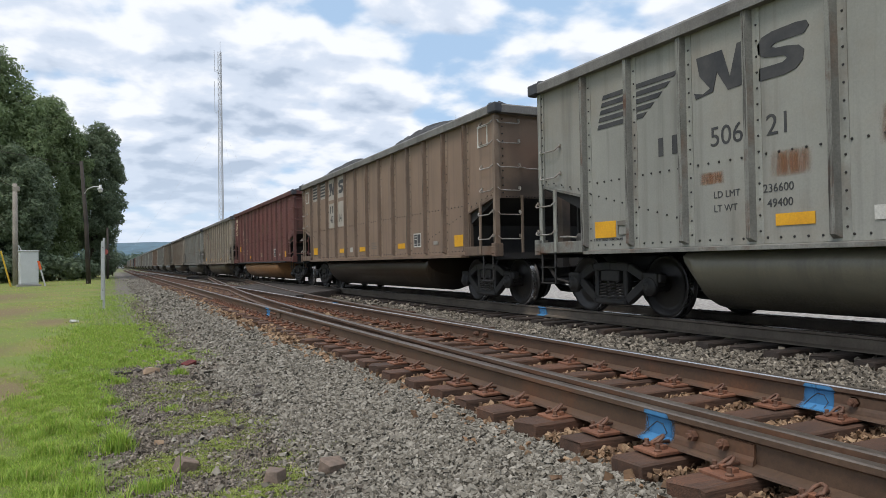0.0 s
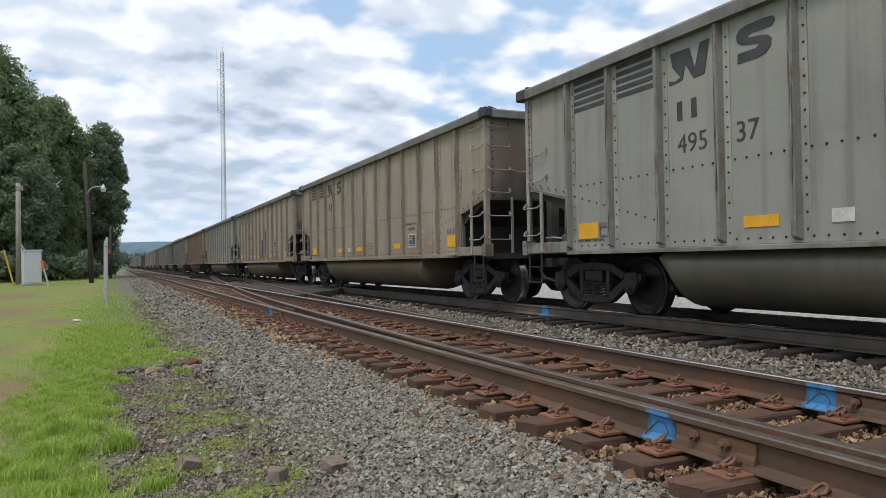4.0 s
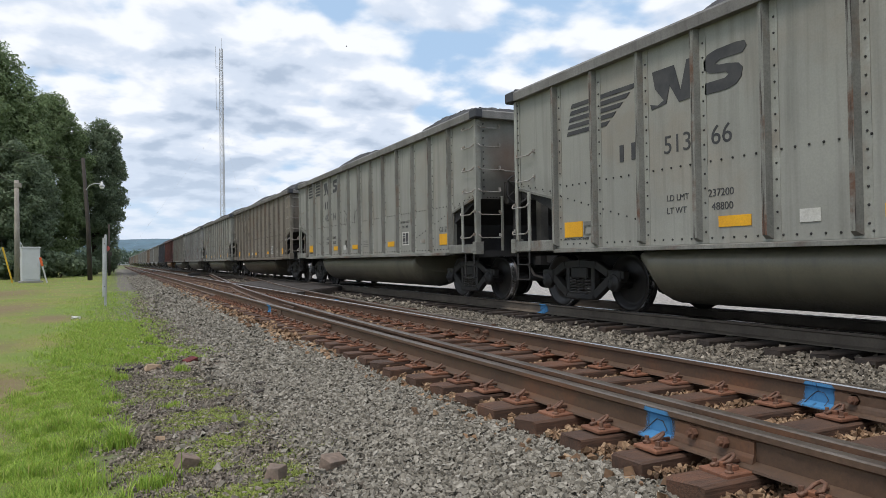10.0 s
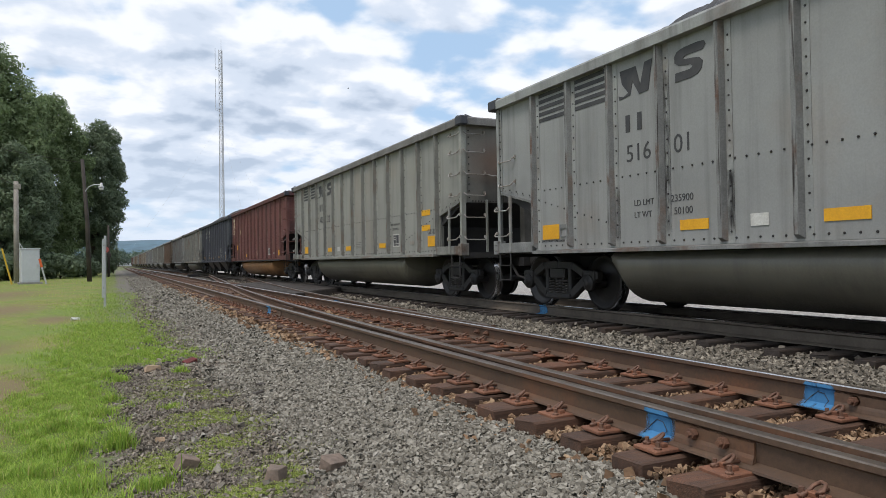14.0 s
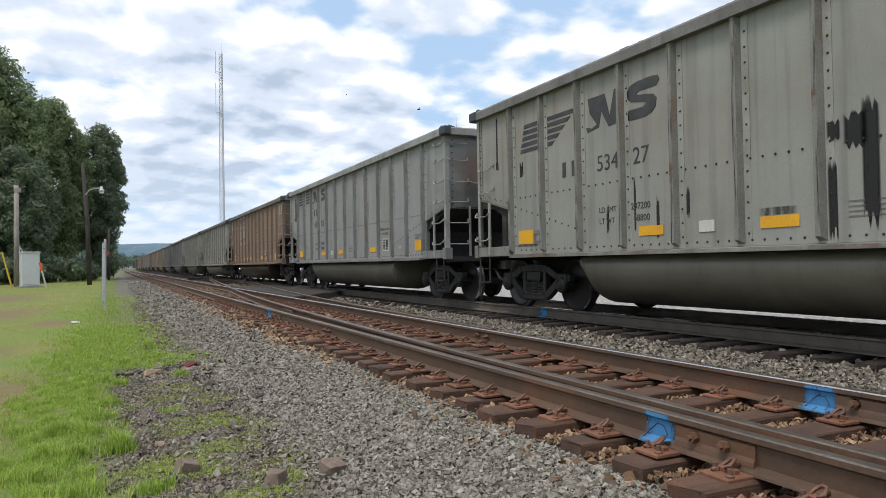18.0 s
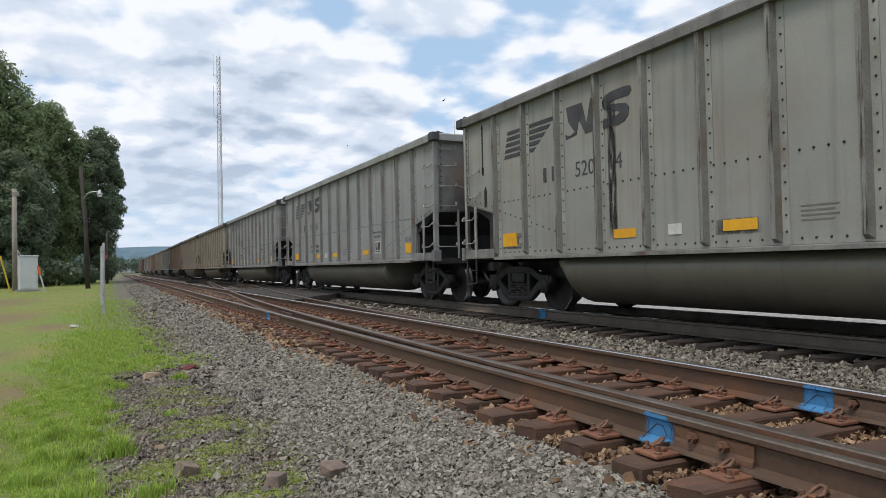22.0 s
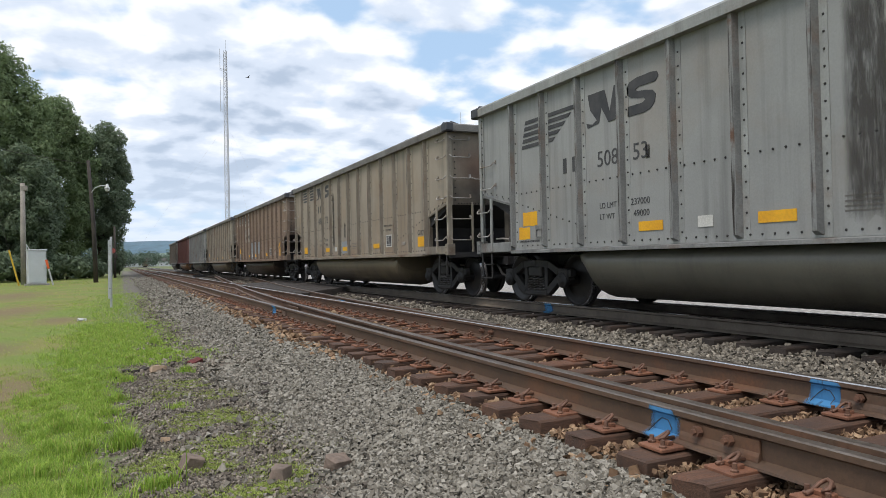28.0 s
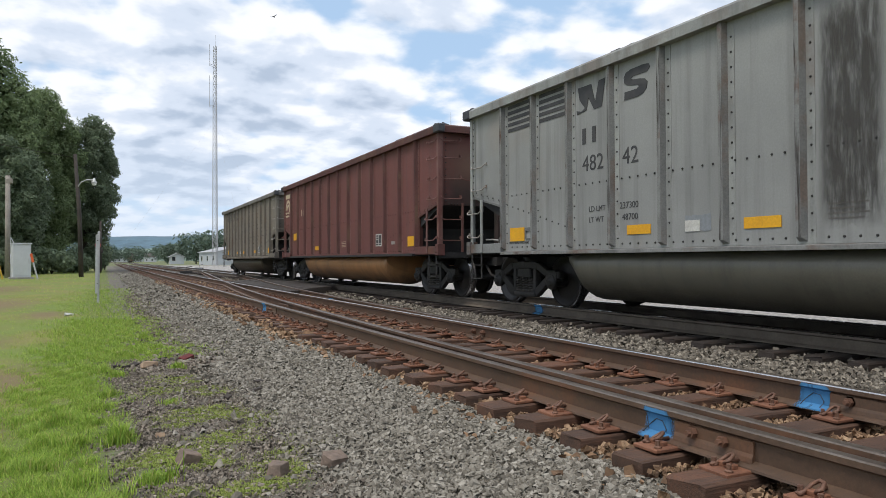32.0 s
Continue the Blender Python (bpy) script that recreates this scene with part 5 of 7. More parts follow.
    place("center_sill", M["center_sill"], car, BLACKSTEEL)
    if style == "H":
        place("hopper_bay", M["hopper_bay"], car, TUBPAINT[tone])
    else:
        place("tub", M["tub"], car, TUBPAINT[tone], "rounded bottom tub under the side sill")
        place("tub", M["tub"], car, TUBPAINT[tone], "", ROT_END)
    place("coal_load", M["coal"][heap], car, COAL, "heaped black coal")
    add_truck(car, -6.10, k)
    add_truck(car, 6.10, k)
    letter(car, style, tone, num_a, num_b, load, light)
    wear(k, car)
    return car


def put_text(car, body, y, z, h, mat, x=PLATE_X):
    """Large numerals stand one by one; small stencils stay together."""
    if not body:
        return
    if h > 0.2:
        for ch in body:
            place("numeral", text_mesh(ch, h), car, mat, "", pose(x - 0.003, y, z))
            y -= ADVANCE[ch] * h
    else:
        place("stencil_text", text_mesh(body, h), car, mat, "", pose(x - 0.003, y * LONG, z))["kind"] = "stuff"


def letter(car, style, tone, num_a, num_b, load, light):
    M = MESH
    ink = {"H": WHITE, "R": CREAM}.get(style, DIMLET if tone == "dim" else DARKLET)
    small = {"H": WHITE, "R": CREAM}.get(style, FADED if tone in ("beige", "dim", "brown") else DARKLET)
    if style == "R":
        bm = bmesh.new()
        rect(bm, 6.92, 6.20, 3.32, 3.48)
        drawn_out(part("road_name_bar", bm, CREAM, car).data)
        bm = bmesh.new()
        for r0, r1 in ((0.30, 0.40), (0.14, 0.23)):
            pts = [(6.52 - r1 * math.cos(a), 2.86 + r1 * math.sin(a)) for a in np.linspace(-0.4, 3.14, 12)]
            pts += [(6.52 - r0 * math.cos(a), 2.86 + r0 * math.sin(a)) for a in np.linspace(3.14, -0.4, 12)]
            flat_panel(bm, pts)
        for z in (2.58, 2.70):
            rect(bm, 6.92, 6.35, z, z + 0.07)
        drawn_out(part("emblem", bm, CREAM, car).data)
        for ya in (4.70, 4.42):
            place("mark_bar", M["mark_bar"], car, CREAM, "", pose(PLATE_X, ya, 2.50))
        for body, y in ((num_a[:2], 5.64), (num_a[2:] + num_b[:1], 4.74), (num_b[1:], 3.76)):
            put_text(car, body, y + 0.04, 1.97 if y < 5 else 1.95, 0.31, CREAM)
        place("reflector", card_mesh(5.84, 5.35, 1.62, 1.88), car, YELLOW)
    else:
        if style == "W":
            for me in M["backing"]:
                place("backing_panel", me, car, PANELWHITE, "white backing panel")
            place("card_frame", M["card_frame"], car, WHITE)
        for nm, me in M["emblem"]["A" if style in "AH" else "B"]:
            place(nm, me, car, ink).location.x = -0.006 if style == "W" else 0.0
        za = 2.42 if style == "H" else 2.17
        if style in "AH":
            for ya in (4.53, 4.28):
                place("mark_bar", M["mark_bar"], car, ink, "", pose(PLATE_X, ya, za + 0.04))
            put_text(car, num_a, 3.66, za + 0.03, 0.245, ink)
            put_text(car, num_b, 2.86, za + 0.03, 0.245, ink)
        else:
            dx = 0.006 if style == "W" else 0
            for ya in (3.76, 3.52):
                place("mark_bar", M["mark_bar"], car, ink, "", pose(PLATE_X - dx, ya, 2.52 if style == "W" else 2.62))
            put_text(car, num_a, 3.77, 2.20, 0.25, ink, PLATE_X - dx)
            put_text(car, num_b, 2.85, 2.20, 0.25, ink, PLATE_X - dx)
    if load:
        y = 4.62 if style == "R" else 3.48
        yb = 3.55 if style == "R" else 2.80
        put_text(car, "LD LMT", y, 1.575, 0.085, small, LOW_X)
        put_text(car, "LT WT", y, 1.41, 0.085, small, LOW_X)
        put_text(car, load, yb, 1.575, 0.095, small, LOW_X)
        put_text(car, light, yb - 0.05, 1.41, 0.095, small, LOW_X)
    for i, me in enumerate(M["yellow"]):
        if (i > 0 or CARS_SO_FAR[0] not in (20, 28, 30, 31)) and (style != "R" or i in (1, 4)):
            place("reflector", me, car, YELLOW)
    if style != "R":
        place("placard", M["placard"], car, WHITE)
    place("route_box", M["route_box"], car, RIBPAINT[tone], "empty card frame")
    if style != "R":
        put_text(car, "2 INCH TREAD COND SHOES", 5.71, 1.135, 0.036, small if style == "H" or tone in ("grey", "silver") else FADED, LOW_X)
    place("stencil", M["sign"], car, WHITE)
    place("stencil_back", M["sign_back"], car, DARKLET)
    if style in "AB" and tone != "dim":
        put_text(car, "EXW 10-6  H 12-7", -3.02, 1.77, 0.06, DARKLET, LOW_X)
        put_text(car, "CU FT 4022", -3.16, 1.65, 0.06, DARKLET, LOW_X)
    place("stencil_line", M["bars"], car, small if tone in ("red", "charcoal") else FADED)["kind"] = "stuff"
    place("lamp_plate", M["lamp_plate"], car, GRABSTEEL)
    if style == "H":
        put_text(car, "EXW 10-7  H 12-", -3.0, 1.80, 0.075, WHITE, LOW_X)
        put_text(car, "EW 10-7  H 12-", -3.0, 1.68, 0.075, WHITE, LOW_X)
        put_text(car, "CU FT 3737", -3.12, 1.56, 0.075, WHITE, LOW_X)
        put_text(car, "HP29R", -4.95, 1.46, 0.15, WHITE, LOW_X)
        put_text(car, "2 INCH TREAD COND SHOE", -5.06, 1.10, 0.05, WHITE, LOW_X)
        bm = bmesh.new()
        for i in range(14):
            rect(bm, -5.60, -5.64, 1.16 + 0.042 * i, 1.19 + 0.042 * i, LOW_X)
        part("stencil_line", bm, WHITE, car, "upright white stencil line")["kind"] = "stuff"
    if tone in ("grey", "silver", "beige"):
        put_text(car, "G117R", -5.30, 1.46, 0.12, DARKLET, LOW_X)


def side_patch(car, ya, yb, za, zb, mat, name="stain", ragged=0.0, seed=1, x=None):
    """A thin patch on the side sheet with a wavering outline."""
    rng = random.Random(seed)
    bm = bmesh.new()
    pts = []
    ya, yb = ya * LONG, yb * LONG
    if mat in (STAINGREY, STAINBLACK, STAINRUST):
        ragged *= 0.3
    for i in range(9):
        pts.append((ya + (yb - ya) * i / 8, za + rng.uniform(-1, 1) * ragged))
    for i in range(9):
        pts.append((yb - (yb - ya) * i / 8, zb + rng.uniform(-1, 1) * ragged))
    flat_panel(bm, pts, LOW_X if x is None else x, 0.0035)
    return part(name, bm, mat, car)


def scrawl(car, pts, mat, r=0.010):
    bm = bmesh.new()
    tube(bm, [(LOW_X - 0.004, y * LONG, z) for y, z in pts], r, 4)
    for v in bm.verts:                # a smear of chalk or paint, not a rod
        v.co.x = LOW_X - 0.004 + 0.25 * (v.co.x - LOW_X + 0.004)
    part("scrawl", bm, mat, car, "hand-drawn scrawl")


def loop(y, z, w, h, a0=0.0, a1=6.0, n=12):
    return [(y - w * math.cos(a0 + (a1 - a0) * i / n), z + h * math.sin(a0 + (a1 - a0) * i / n)) for i in range(n + 1)]


def wear(k, car):
    """Stains, primer patches and scrawls that tell single cars apart."""
    P = side_patch
    if k == 0:
        P(car, 2.72, 2.20, 1.72, 2.02, STAINRUST, "rust_bloom", 0.04, 1)
        P(car, 3.70, 3.30, 1.74, 1.90, STAINRUST, "rust_bloom", 0.03, 2)
        P(car, 1.55, 1.15, 1.9, 2.3, STAINRUST, "rust_bloom", 0.04, 3)
    if k == 4:
        P(car, -0.30, -0.75, 1.30, 2.3, STAINGREY, "stain", 0.12, 4)
        P(car, -0.20, -0.90, 1.12, 1.75, STAINGREY, "stain", 0.06, 5)
        P(car, 0.72, 0.28, 1.08, 1.55, PATCHBLUE, "primer_patch", 0.02, 6)
        P(car, -5.1, -5.8, 1.30, 1.52, PATCHBLUE, "primer_patch", 0.03, 6)
        P(car, -4.95, -5.45, 2.02, 2.28, YELLOW, "reflector", 0.0, 6)
    if k == 6:
        P(car, -0.2, -0.9, 1.10, 2.1, STAINBLACK, "stain", 0.12, 7)
        P(car, -1.15, -1.45, 1.10, 2.6, STAINGREY, "stain", 0.12, 8)
        P(car, 3.0, 2.82, 1.10, 3.0, STAINBLACK, "stain", 0.1, 9)
        P(car, 4.5, 4.3, 3.0, 3.15, STAINBLACK, "stain", 0.02, 10)
        P(car, -3.2, -3.65, 1.15, 1.60, DARKLET, "stencil_panel", 0.0, 10)
        P(car, -3.2, -3.5, 1.68, 1.92, STAINRUST, "rust_bloom", 0.03, 11)
    if k == 8:
        for i, (ya, yb, zb) in enumerate(((1.86, 1.02, 2.28), (0.86, 0.05, 2.25), (-0.1, -0.92, 2.2), (-1.08, -1.9, 2.0))):
            P(car, ya, yb, 1.08, zb, SOFTPATCH, "primer_patch", 0.05, 12 + i)
        P(car, 2.85, 2.10, 1.08, 2.0, STAINGREY, "stain", 0.08, 17)
        P(car, 2.70, 2.45, 1.30, 2.9, STAINBLACK, "stain", 0.15, 18)
        P(car, 1.30, 1.10, 1.6, 2.9, STAINBLACK, "stain", 0.15, 19)
        P(car, 3.0, 2.8, 1.08, 2.4, STAINBLACK, "stain", 0.1, 20)
        P(car, 4.65, 4.25, 1.16, 1.32, PATCHBLUE, "primer_patch", 0.02, 20)
    if k == 11:
        scrawl(car, [(1.55, 2.55), (1.48, 2.1), (1.40, 1.95), (1.2, 2.25), (1.55, 2.45)], STAINBLACK, 0.014)
        scrawl(car, [(0.55, 2.5), (0.5, 2.0), (0.45, 2.3), (0.2, 2.4)], STAINBLACK, 0.014)
        P(car, 1.5, 1.15, 1.25, 1.5, STAINGREY, "stain", 0.02, 20)
    if k == 20:
        P(car, 5.72, 5.27, 1.42, 1.56, YELLOW, "reflector", 0.008, 3)
        P(car, 5.72, 5.31, 1.22, 1.30, YELLOW, "reflector", 0.02, 4)
        P(car, 5.19, 4.98, 1.42, 1.58, PINKCARD, "route_card", 0.004, 5)
        P(car, 6.62, 6.52, 2.55, 2.78, STAINDAB, "paint_dab", 0.03, 6, PLATE_X)
    if k == 28:
        P(car, 5.58, 5.14, 1.42, 1.66, YELLOW, "reflector", 0.008, 3)
        P(car, 5.72, 5.37, 1.19, 1.40, YELLOW, "reflector", 0.008, 4)
    if k == 30:
        P(car, 5.70, 5.25, 1.44, 1.70, YELLOW, "reflector", 0.006, 3)
        P(car, 5.70, 5.23, 1.14, 1.43, PATCHBLUE, "primer_patch", 0.01, 4)
        P(car, 5.20, 5.10, 1.42, 1.52, WHITE, "paint_chip", 0.02, 5)
        P(car, 4.985, 4.945, 1.3, 3.3, STAINRUST, "rust_streak", 0.02, 6, -1.522)
    if k == 31:
        P(car, 5.72, 5.29, 1.44, 1.68, YELLOW, "reflector", 0.012, 3)
        P(car, 5.72, 5.27, 1.14, 1.42, PATCHBLUE, "primer_patch", 0.01, 4)
        P(car, 5.16, 5.06, 2.2, 3.0, STAINDAB, "stain", 0.08, 5, PLATE_X)
    if k in (18, 19, 22):
        P(car, 6.42, 6.36, 2.72, 3.55, STAINDAB, "paint_run", 0.10, k, PLATE_X)
        P(car, 6.44, 6.34, 2.60, 2.75, STAINDAB, "paint_dab", 0.03, k + 1, PLATE_X)
    if k == 22:
        P(car, 6.36, 6.24, 1.95, 2.35, STAINDAB, "paint_run", 0.08, 9, PLATE_X)
    if k == 23:
        P(car, 6.12, 6.06, 1.9, 2.9, STAINDAB, "paint_run", 0.08, 9, PLATE_X)
        scrawl(car, loop(4.55, 1.85, 0.08, 0.12, 0.5, 6.6), FADED, 0.004)
        scrawl(car, [(4.45, 1.8), (4.38, 1.9), (4.30, 1.8), (4.27, 2.0), (4.22, 1.8), (4.18, 2.02), (4.1, 1.8)], FADED, 0.004)
        scrawl(car, [(4.5, 1.62), (4.42, 1.72), (4.36, 1.60), (4.28, 1.70), (4.2, 1.60), (4.1, 1.68)], FADED, 0.004)
    if k == 21:
        P(car, 5.76, 5.70, 2.2, 3.1, STAINDAB, "paint_run", 0.1, 9, PLATE_X)
        P(car, 5.70, 5.62, 1.25, 1.75, STAINDAB, "paint_run", 0.1, 8)
    if k == 25:
        P(car, 5.75, 5.35, 1.98, 2.38, STAINGREY, "smudge", 0.05, 9, PLATE_X)
    if k == 13:
        P(car, 5.70, 5.02, 1.45, 1.80, DARKLET, "painted_out_panel", 0.015, 9)
        scrawl(car, [(4.75, 1.75), (4.62, 1.82), (4.55, 1.72), (4.70, 1.58), (4.52, 1.58)], CHALK)
        scrawl(car, [(4.42, 1.82), (4.48, 1.65), (4.38, 1.56), (4.30, 1.64), (4.42, 1.68)], CHALK)
        scrawl(car, [(4.18, 1.58), (4.16, 1.84), (4.02, 1.74), (4.05, 1.60), (4.18, 1.58)], CHALK)
        scrawl(car, loop(0.75, 1.75, 0.15, 0.16), CHALK)
        scrawl(car, loop(0.72, 1.76, 0.07, 0.10, 1.0, 8.0), CHALK, 0.016)
        scrawl(car, [(0.80, 1.66), (0.66, 1.70), (0.76, 1.60), (0.58, 1.62), (0.70, 1.56)], CHALK, 0.016)
        P(car, 5.75, 5.30, 1.50, 1.70, STAINGREY, "stain", 0.0, 21)
    if k == 14:
        P(car, 3.02, 2.78, 1.10, 3.4, STAINBLACK, "stain", 0.1, 22)
        P(car, 2.0, 1.8, 1.1, 1.9, STAINBLACK, "stain", 0.1, 23)
        P(car, 3.95, 3.75, 1.1, 1.9, STAINGREY, "stain", 0.1, 24)
    if k == 15:
        for z in (1.90, 1.55):
            P(car, -4.98, -5.45, z, z + 0.13, YELLOW, "reflector", 0.0, 24)
    if k == 18:
        P(car, -0.40, -0.58, 1.20, 2.35, STAINDAB, "paint_run", 0.14, 25)
        P(car, -0.22, -0.48, 1.95, 2.25, STAINDAB, "paint_run", 0.06, 24)
        P(car, -0.05, -0.16, 1.10, 1.75, STAINDAB, "paint_run", 0.12, 26)
        P(car, -0.05, -0.2, 2.05, 2.22, STAINDAB, "paint_run", 0.04, 27)
        P(car, 0.76, 0.27, 1.33, 1.43, STAINGREY, "stain", 0.0, 28)
        P(car, 2.74, 2.70, 1.30, 1.95, STAINDAB, "paint_run", 0.1, 29)
        P(car, 2.32, 2.26, 1.22, 1.66, STAINDAB, "paint_run", 0.1, 31)
        P(car, 3.32, 3.26, 1.30, 1.62, STAINDAB, "paint_run", 0.08, 32)
        P(car, 1.80, 1.74, 1.40, 1.72, STAINDAB, "paint_run", 0.08, 33)
        P(car, 5.62, 5.5, 2.4, 2.6, STAINDAB, "paint_dab", 0.05, 30)
    if k == 19:
        P(car, 6.35, 6.15, 2.6, 3.5, STAINBLACK, "stain", 0.15, 30)
    if k == 21:
        P(car, 5.82, 5.66, 1.25, 2.9, STAINBLACK, "stain", 0.12, 31)
        P(car, 5.82, 5.3, 2.72, 2.86, STAINBLACK, "stain", 0.05, 32)
    if k == 22:
        P(car, 2.75, 2.55, 1.15, 3.3, STAINBLACK, "stain", 0.1, 33)
        P(car, 0.9, 0.2, 1.15, 1.35, STAINGREY, "stain", 0.02, 34)
    if k == 24:
        P(car, 2.50, 2.42, 2.1, 2.5, STAINBLACK, "stain", 0.05, 35)
    if k == 25:
        scrawl(car, loop(0.85, 1.55, 0.10, 0.22, 0.0, 3.1), DARKLET, 0.006)
        scrawl(car, loop(0.65, 1.58, 0.10, 0.24, 0.0, 3.1), DARKLET, 0.006)
        scrawl(car, loop(0.48, 1.40, 0.16, 0.26, 0.0, 5.9), DARKLET, 0.006)
        scrawl(car, [(0.85, 2.0), (0.78, 1.85), (0.7, 2.0), (0.62, 1.85), (0.55, 2.02)], DARKLET, 0.006)
        for z in (3.2, 2.7):
            P(car, -0.35, -0.45, z, z + 0.14, STAINBLACK, "stain", 0.03, 36)
    if k == 26:
        P(car, -1.1, -1.85, 1.15, 1.95, PATCHBLUE, "primer_patch", 0.02, 37)
        P(car, 0.78, 0.52, 1.5, 3.4, STAINBLACK, "stain", 0.15, 38)
        P(car, 0.85, 0.1, 1.1, 1.7, PATCHBLUE, "primer_patch", 0.04, 39)
        P(car, -0.2, -0.8, 1.1, 2.0, STAINBLACK, "stain", 0.1, 39)
    if k == 28:
        P(car, -0.25, -0.85, 1.15, 3.5, STAINGREY, "stain", 0.2, 40)
        P(car, -1.2, -1.8, 1.15, 3.5, STAINGREY, "stain", 0.2, 41)
        P(car, 2.50, 2.40, 2.18, 2.38, STAINBLACK, "stain", 0.03, 42)
        for z in (1.90, 1.55):
            P(car, -4.98, -5.45, z, z + 0.13, YELLOW, "reflector", 0.0, 24)
    if k == 29:
        P(car, 0.85, 0.1, 1.12, 1.5, PATCHBLUE, "primer_patch", 0.02, 43)
        P(car, 0.55, 0.4, 1.6, 2.1, STAINGREY, "stain", 0.05, 44)
        P(car, 1.85, 1.6, 1.3, 3.2, STAINGREY, "stain", 0.15, 45)
    if k == 30:
        for i, (ya, yb, za, zb) in enumerate(((1.86, 1.05, 1.10, 1.95), (0.86, 0.06, 1.10, 1.97), (-0.1, -0.92, 1.35, 1.97), (2.78, 2.2, 1.18, 1.36), (5.80, 5.35, 1.06, 1.2))):
            P(car, ya, yb, za, zb, PATCHBLUE, "primer_patch", 0.02, 46 + i)
        for y in (-5.35, -5.5):
            flat = bmesh.new()
            flat_panel(flat, [(y, 1.5 + (y + 5.35)), (y - 0.35, 1.72 + (y + 5.35)), (y - 0.35, 1.82 + (y + 5.35)), (y, 1.60 + (y + 5.35))], LOW_X)
            part("reflector", flat, YELLOW, car)
    if k == 31:
        for ya, yb in ((5.80, 5.35), (2.80, 2.2), (0.76, 0.2)):
            P(car, ya, yb, 1.08, 1.22, PATCHBLUE, "primer_patch", 0.01, 52)
        P(car, 3.55, 3.45, 2.65, 2.8, STAINGREY, "stain", 0.03, 53)
    if k == 32:
        P(car, -0.15, -0.85, 1.15, 3.5, STAINGREY, "stain", 0.2, 54)
        P(car, 1.6, 1.2, 1.2, 1.4, PATCHBLUE, "primer_patch", 0.02, 55)


cars = [build_car(k, row) for k, row in enumerate(CARS)]
PITCH = 16.17
# where the car that has run as many places as there are seconds stands, second by second
STAND = [(0, 2.54), (1, 2.64), (2, 3.02), (3, 3.10), (4, 3.0), (5, 2.95), (6, 2.98), (7, 3.25), (8, 3.59), (9, 3.39), (10, 3.35), (11, 3.67), (12, 3.89), (13, 3.65), (14, 3.97),
         (15, 4.1), (16, 4.3), (17, 4.51), (18, 4.74), (19, 4.99), (20, 5.17), (21, 4.78), (22, 5.24), (23, 5.12), (24, 5.37), (25, 4.96), (26, 4.9), (27, 4.85),
         (28, 4.84), (29, 4.63), (30, 4.79), (31, 4.87), (32, 4.91)]


def run(t):
    """Metres that the train has gone at t seconds."""
    return PITCH * t - float(np.interp(t, [a for a, _ in STAND], [b for _, b in STAND]))


def car_y(k, t):
    return k * PITCH - run(t)


# ---- track fittings ----
def clip_mesh():
    """A bent spring clip: a bar that loops over its shoulder."""
    bm = bmesh.new()
    tube(bm, [(-0.10, 0.045, 0.012), (-0.03, 0.05, 0.02), (0.02, 0.045, 0.045), (0.03, 0.01, 0.068), (0.0, -0.03, 0.07), (-0.05, -0.045, 0.05),
              (-0.06, -0.02, 0.03), (0.0, 0.0, 0.03), (0.065, 0.0, 0.03)], 0.0115, 6)
    return mesh_from(bm, "spring_clip", CLIPRUST, True)


def plate_mesh():
    bm = bmesh.new()
    box(bm, -0.20, 0.20, -0.095, 0.095, 0.0, 0.022, 0.005)
    box(bm, -0.115, -0.075, -0.05, 0.05, 0.02, 0.045, 0.004)
    box(bm, 0.075, 0.115, -0.05, 0.05, 0.02, 0.045, 0.004)
    return mesh_from(bm, "tie_plate", PLATERUST)


def spike_mesh():
    bm = bmesh.new()
    lathe(bm, [(0.0, 0.02), (0.012, 0.022), (0.018, 0.013), (0.045, 0.013)], "z", 7)
    return mesh_from(bm, "screw_spike", CLIPRUST)


def bolt_mesh():
    bm = bmesh.new()
    lathe(bm, [(0.0, 0.040), (-0.014, 0.040), (-0.014, 0.030), (-0.046, 0.030), (-0.046, 0.016), (-0.068, 0.016)], "x", 6)
    return mesh_from(bm, "track_bolt", CLIPRUST)


CLIP, PLATE, SPIKE, BOLT = clip_mesh(), plate_mesh(), spike_mesh(), bolt_mesh()


def build_fittings():
    rng = random.Random(8)
    y = 0.575
    while y < 22:
        for x, inner in ((X_OUT, False), (X_IN, True)):
            zt = -0.197
            pl = place("tie_plate", PLATE, near_track, None, "", pose(x - 0.03, y, zt, 0, 0, rng.uniform(-2, 2)))
            place("spring_clip", CLIP, near_track, None, "", pose(x - 0.105, y + 0.01, zt + 0.022, 0, 0, rng.uniform(-8, 8)) @ Matrix.Scale(0.86, 4))
            for dx, dy in ((-0.205, -0.06), (-0.175, 0.06)):
                place("screw_spike", SPIKE, near_track, None, "", pose(x + dx + 0.015, y + dy, zt + 0.018))
        y += 0.485
    for x, ys in ((X_OUT, (2.84, 2.63, 9.9, 10.1, 13.6, 13.85)), (X_IN, (2.96, 2.62, 7.9, 8.15))):
        for yy in ys:
            place("track_bolt", BOLT, near_track, None, "", pose(x - 0.012, yy, -0.085))
    for x, y0, y1 in ((X_OUT, 13.2, 14.1), (X_OUT, 2.45, 2.98), (X_IN, 2.5, 3.1), (X_OUT + 0.42, 14.0, 15.0), (X_IN + 0.4, 16.2, 17.2)):
        bm = bmesh.new()
        prism(bm, [(x - 0.026, -0.05), (x - 0.014, -0.045), (x - 0.014, -0.145), (x - 0.040, -0.155), (x - 0.034, -0.13), (x - 0.026, -0.11)], "y", y0, y1)
        part("joint_bar", bm, RAILRUST, near_track, "rusty joint bar")


build_fittings()


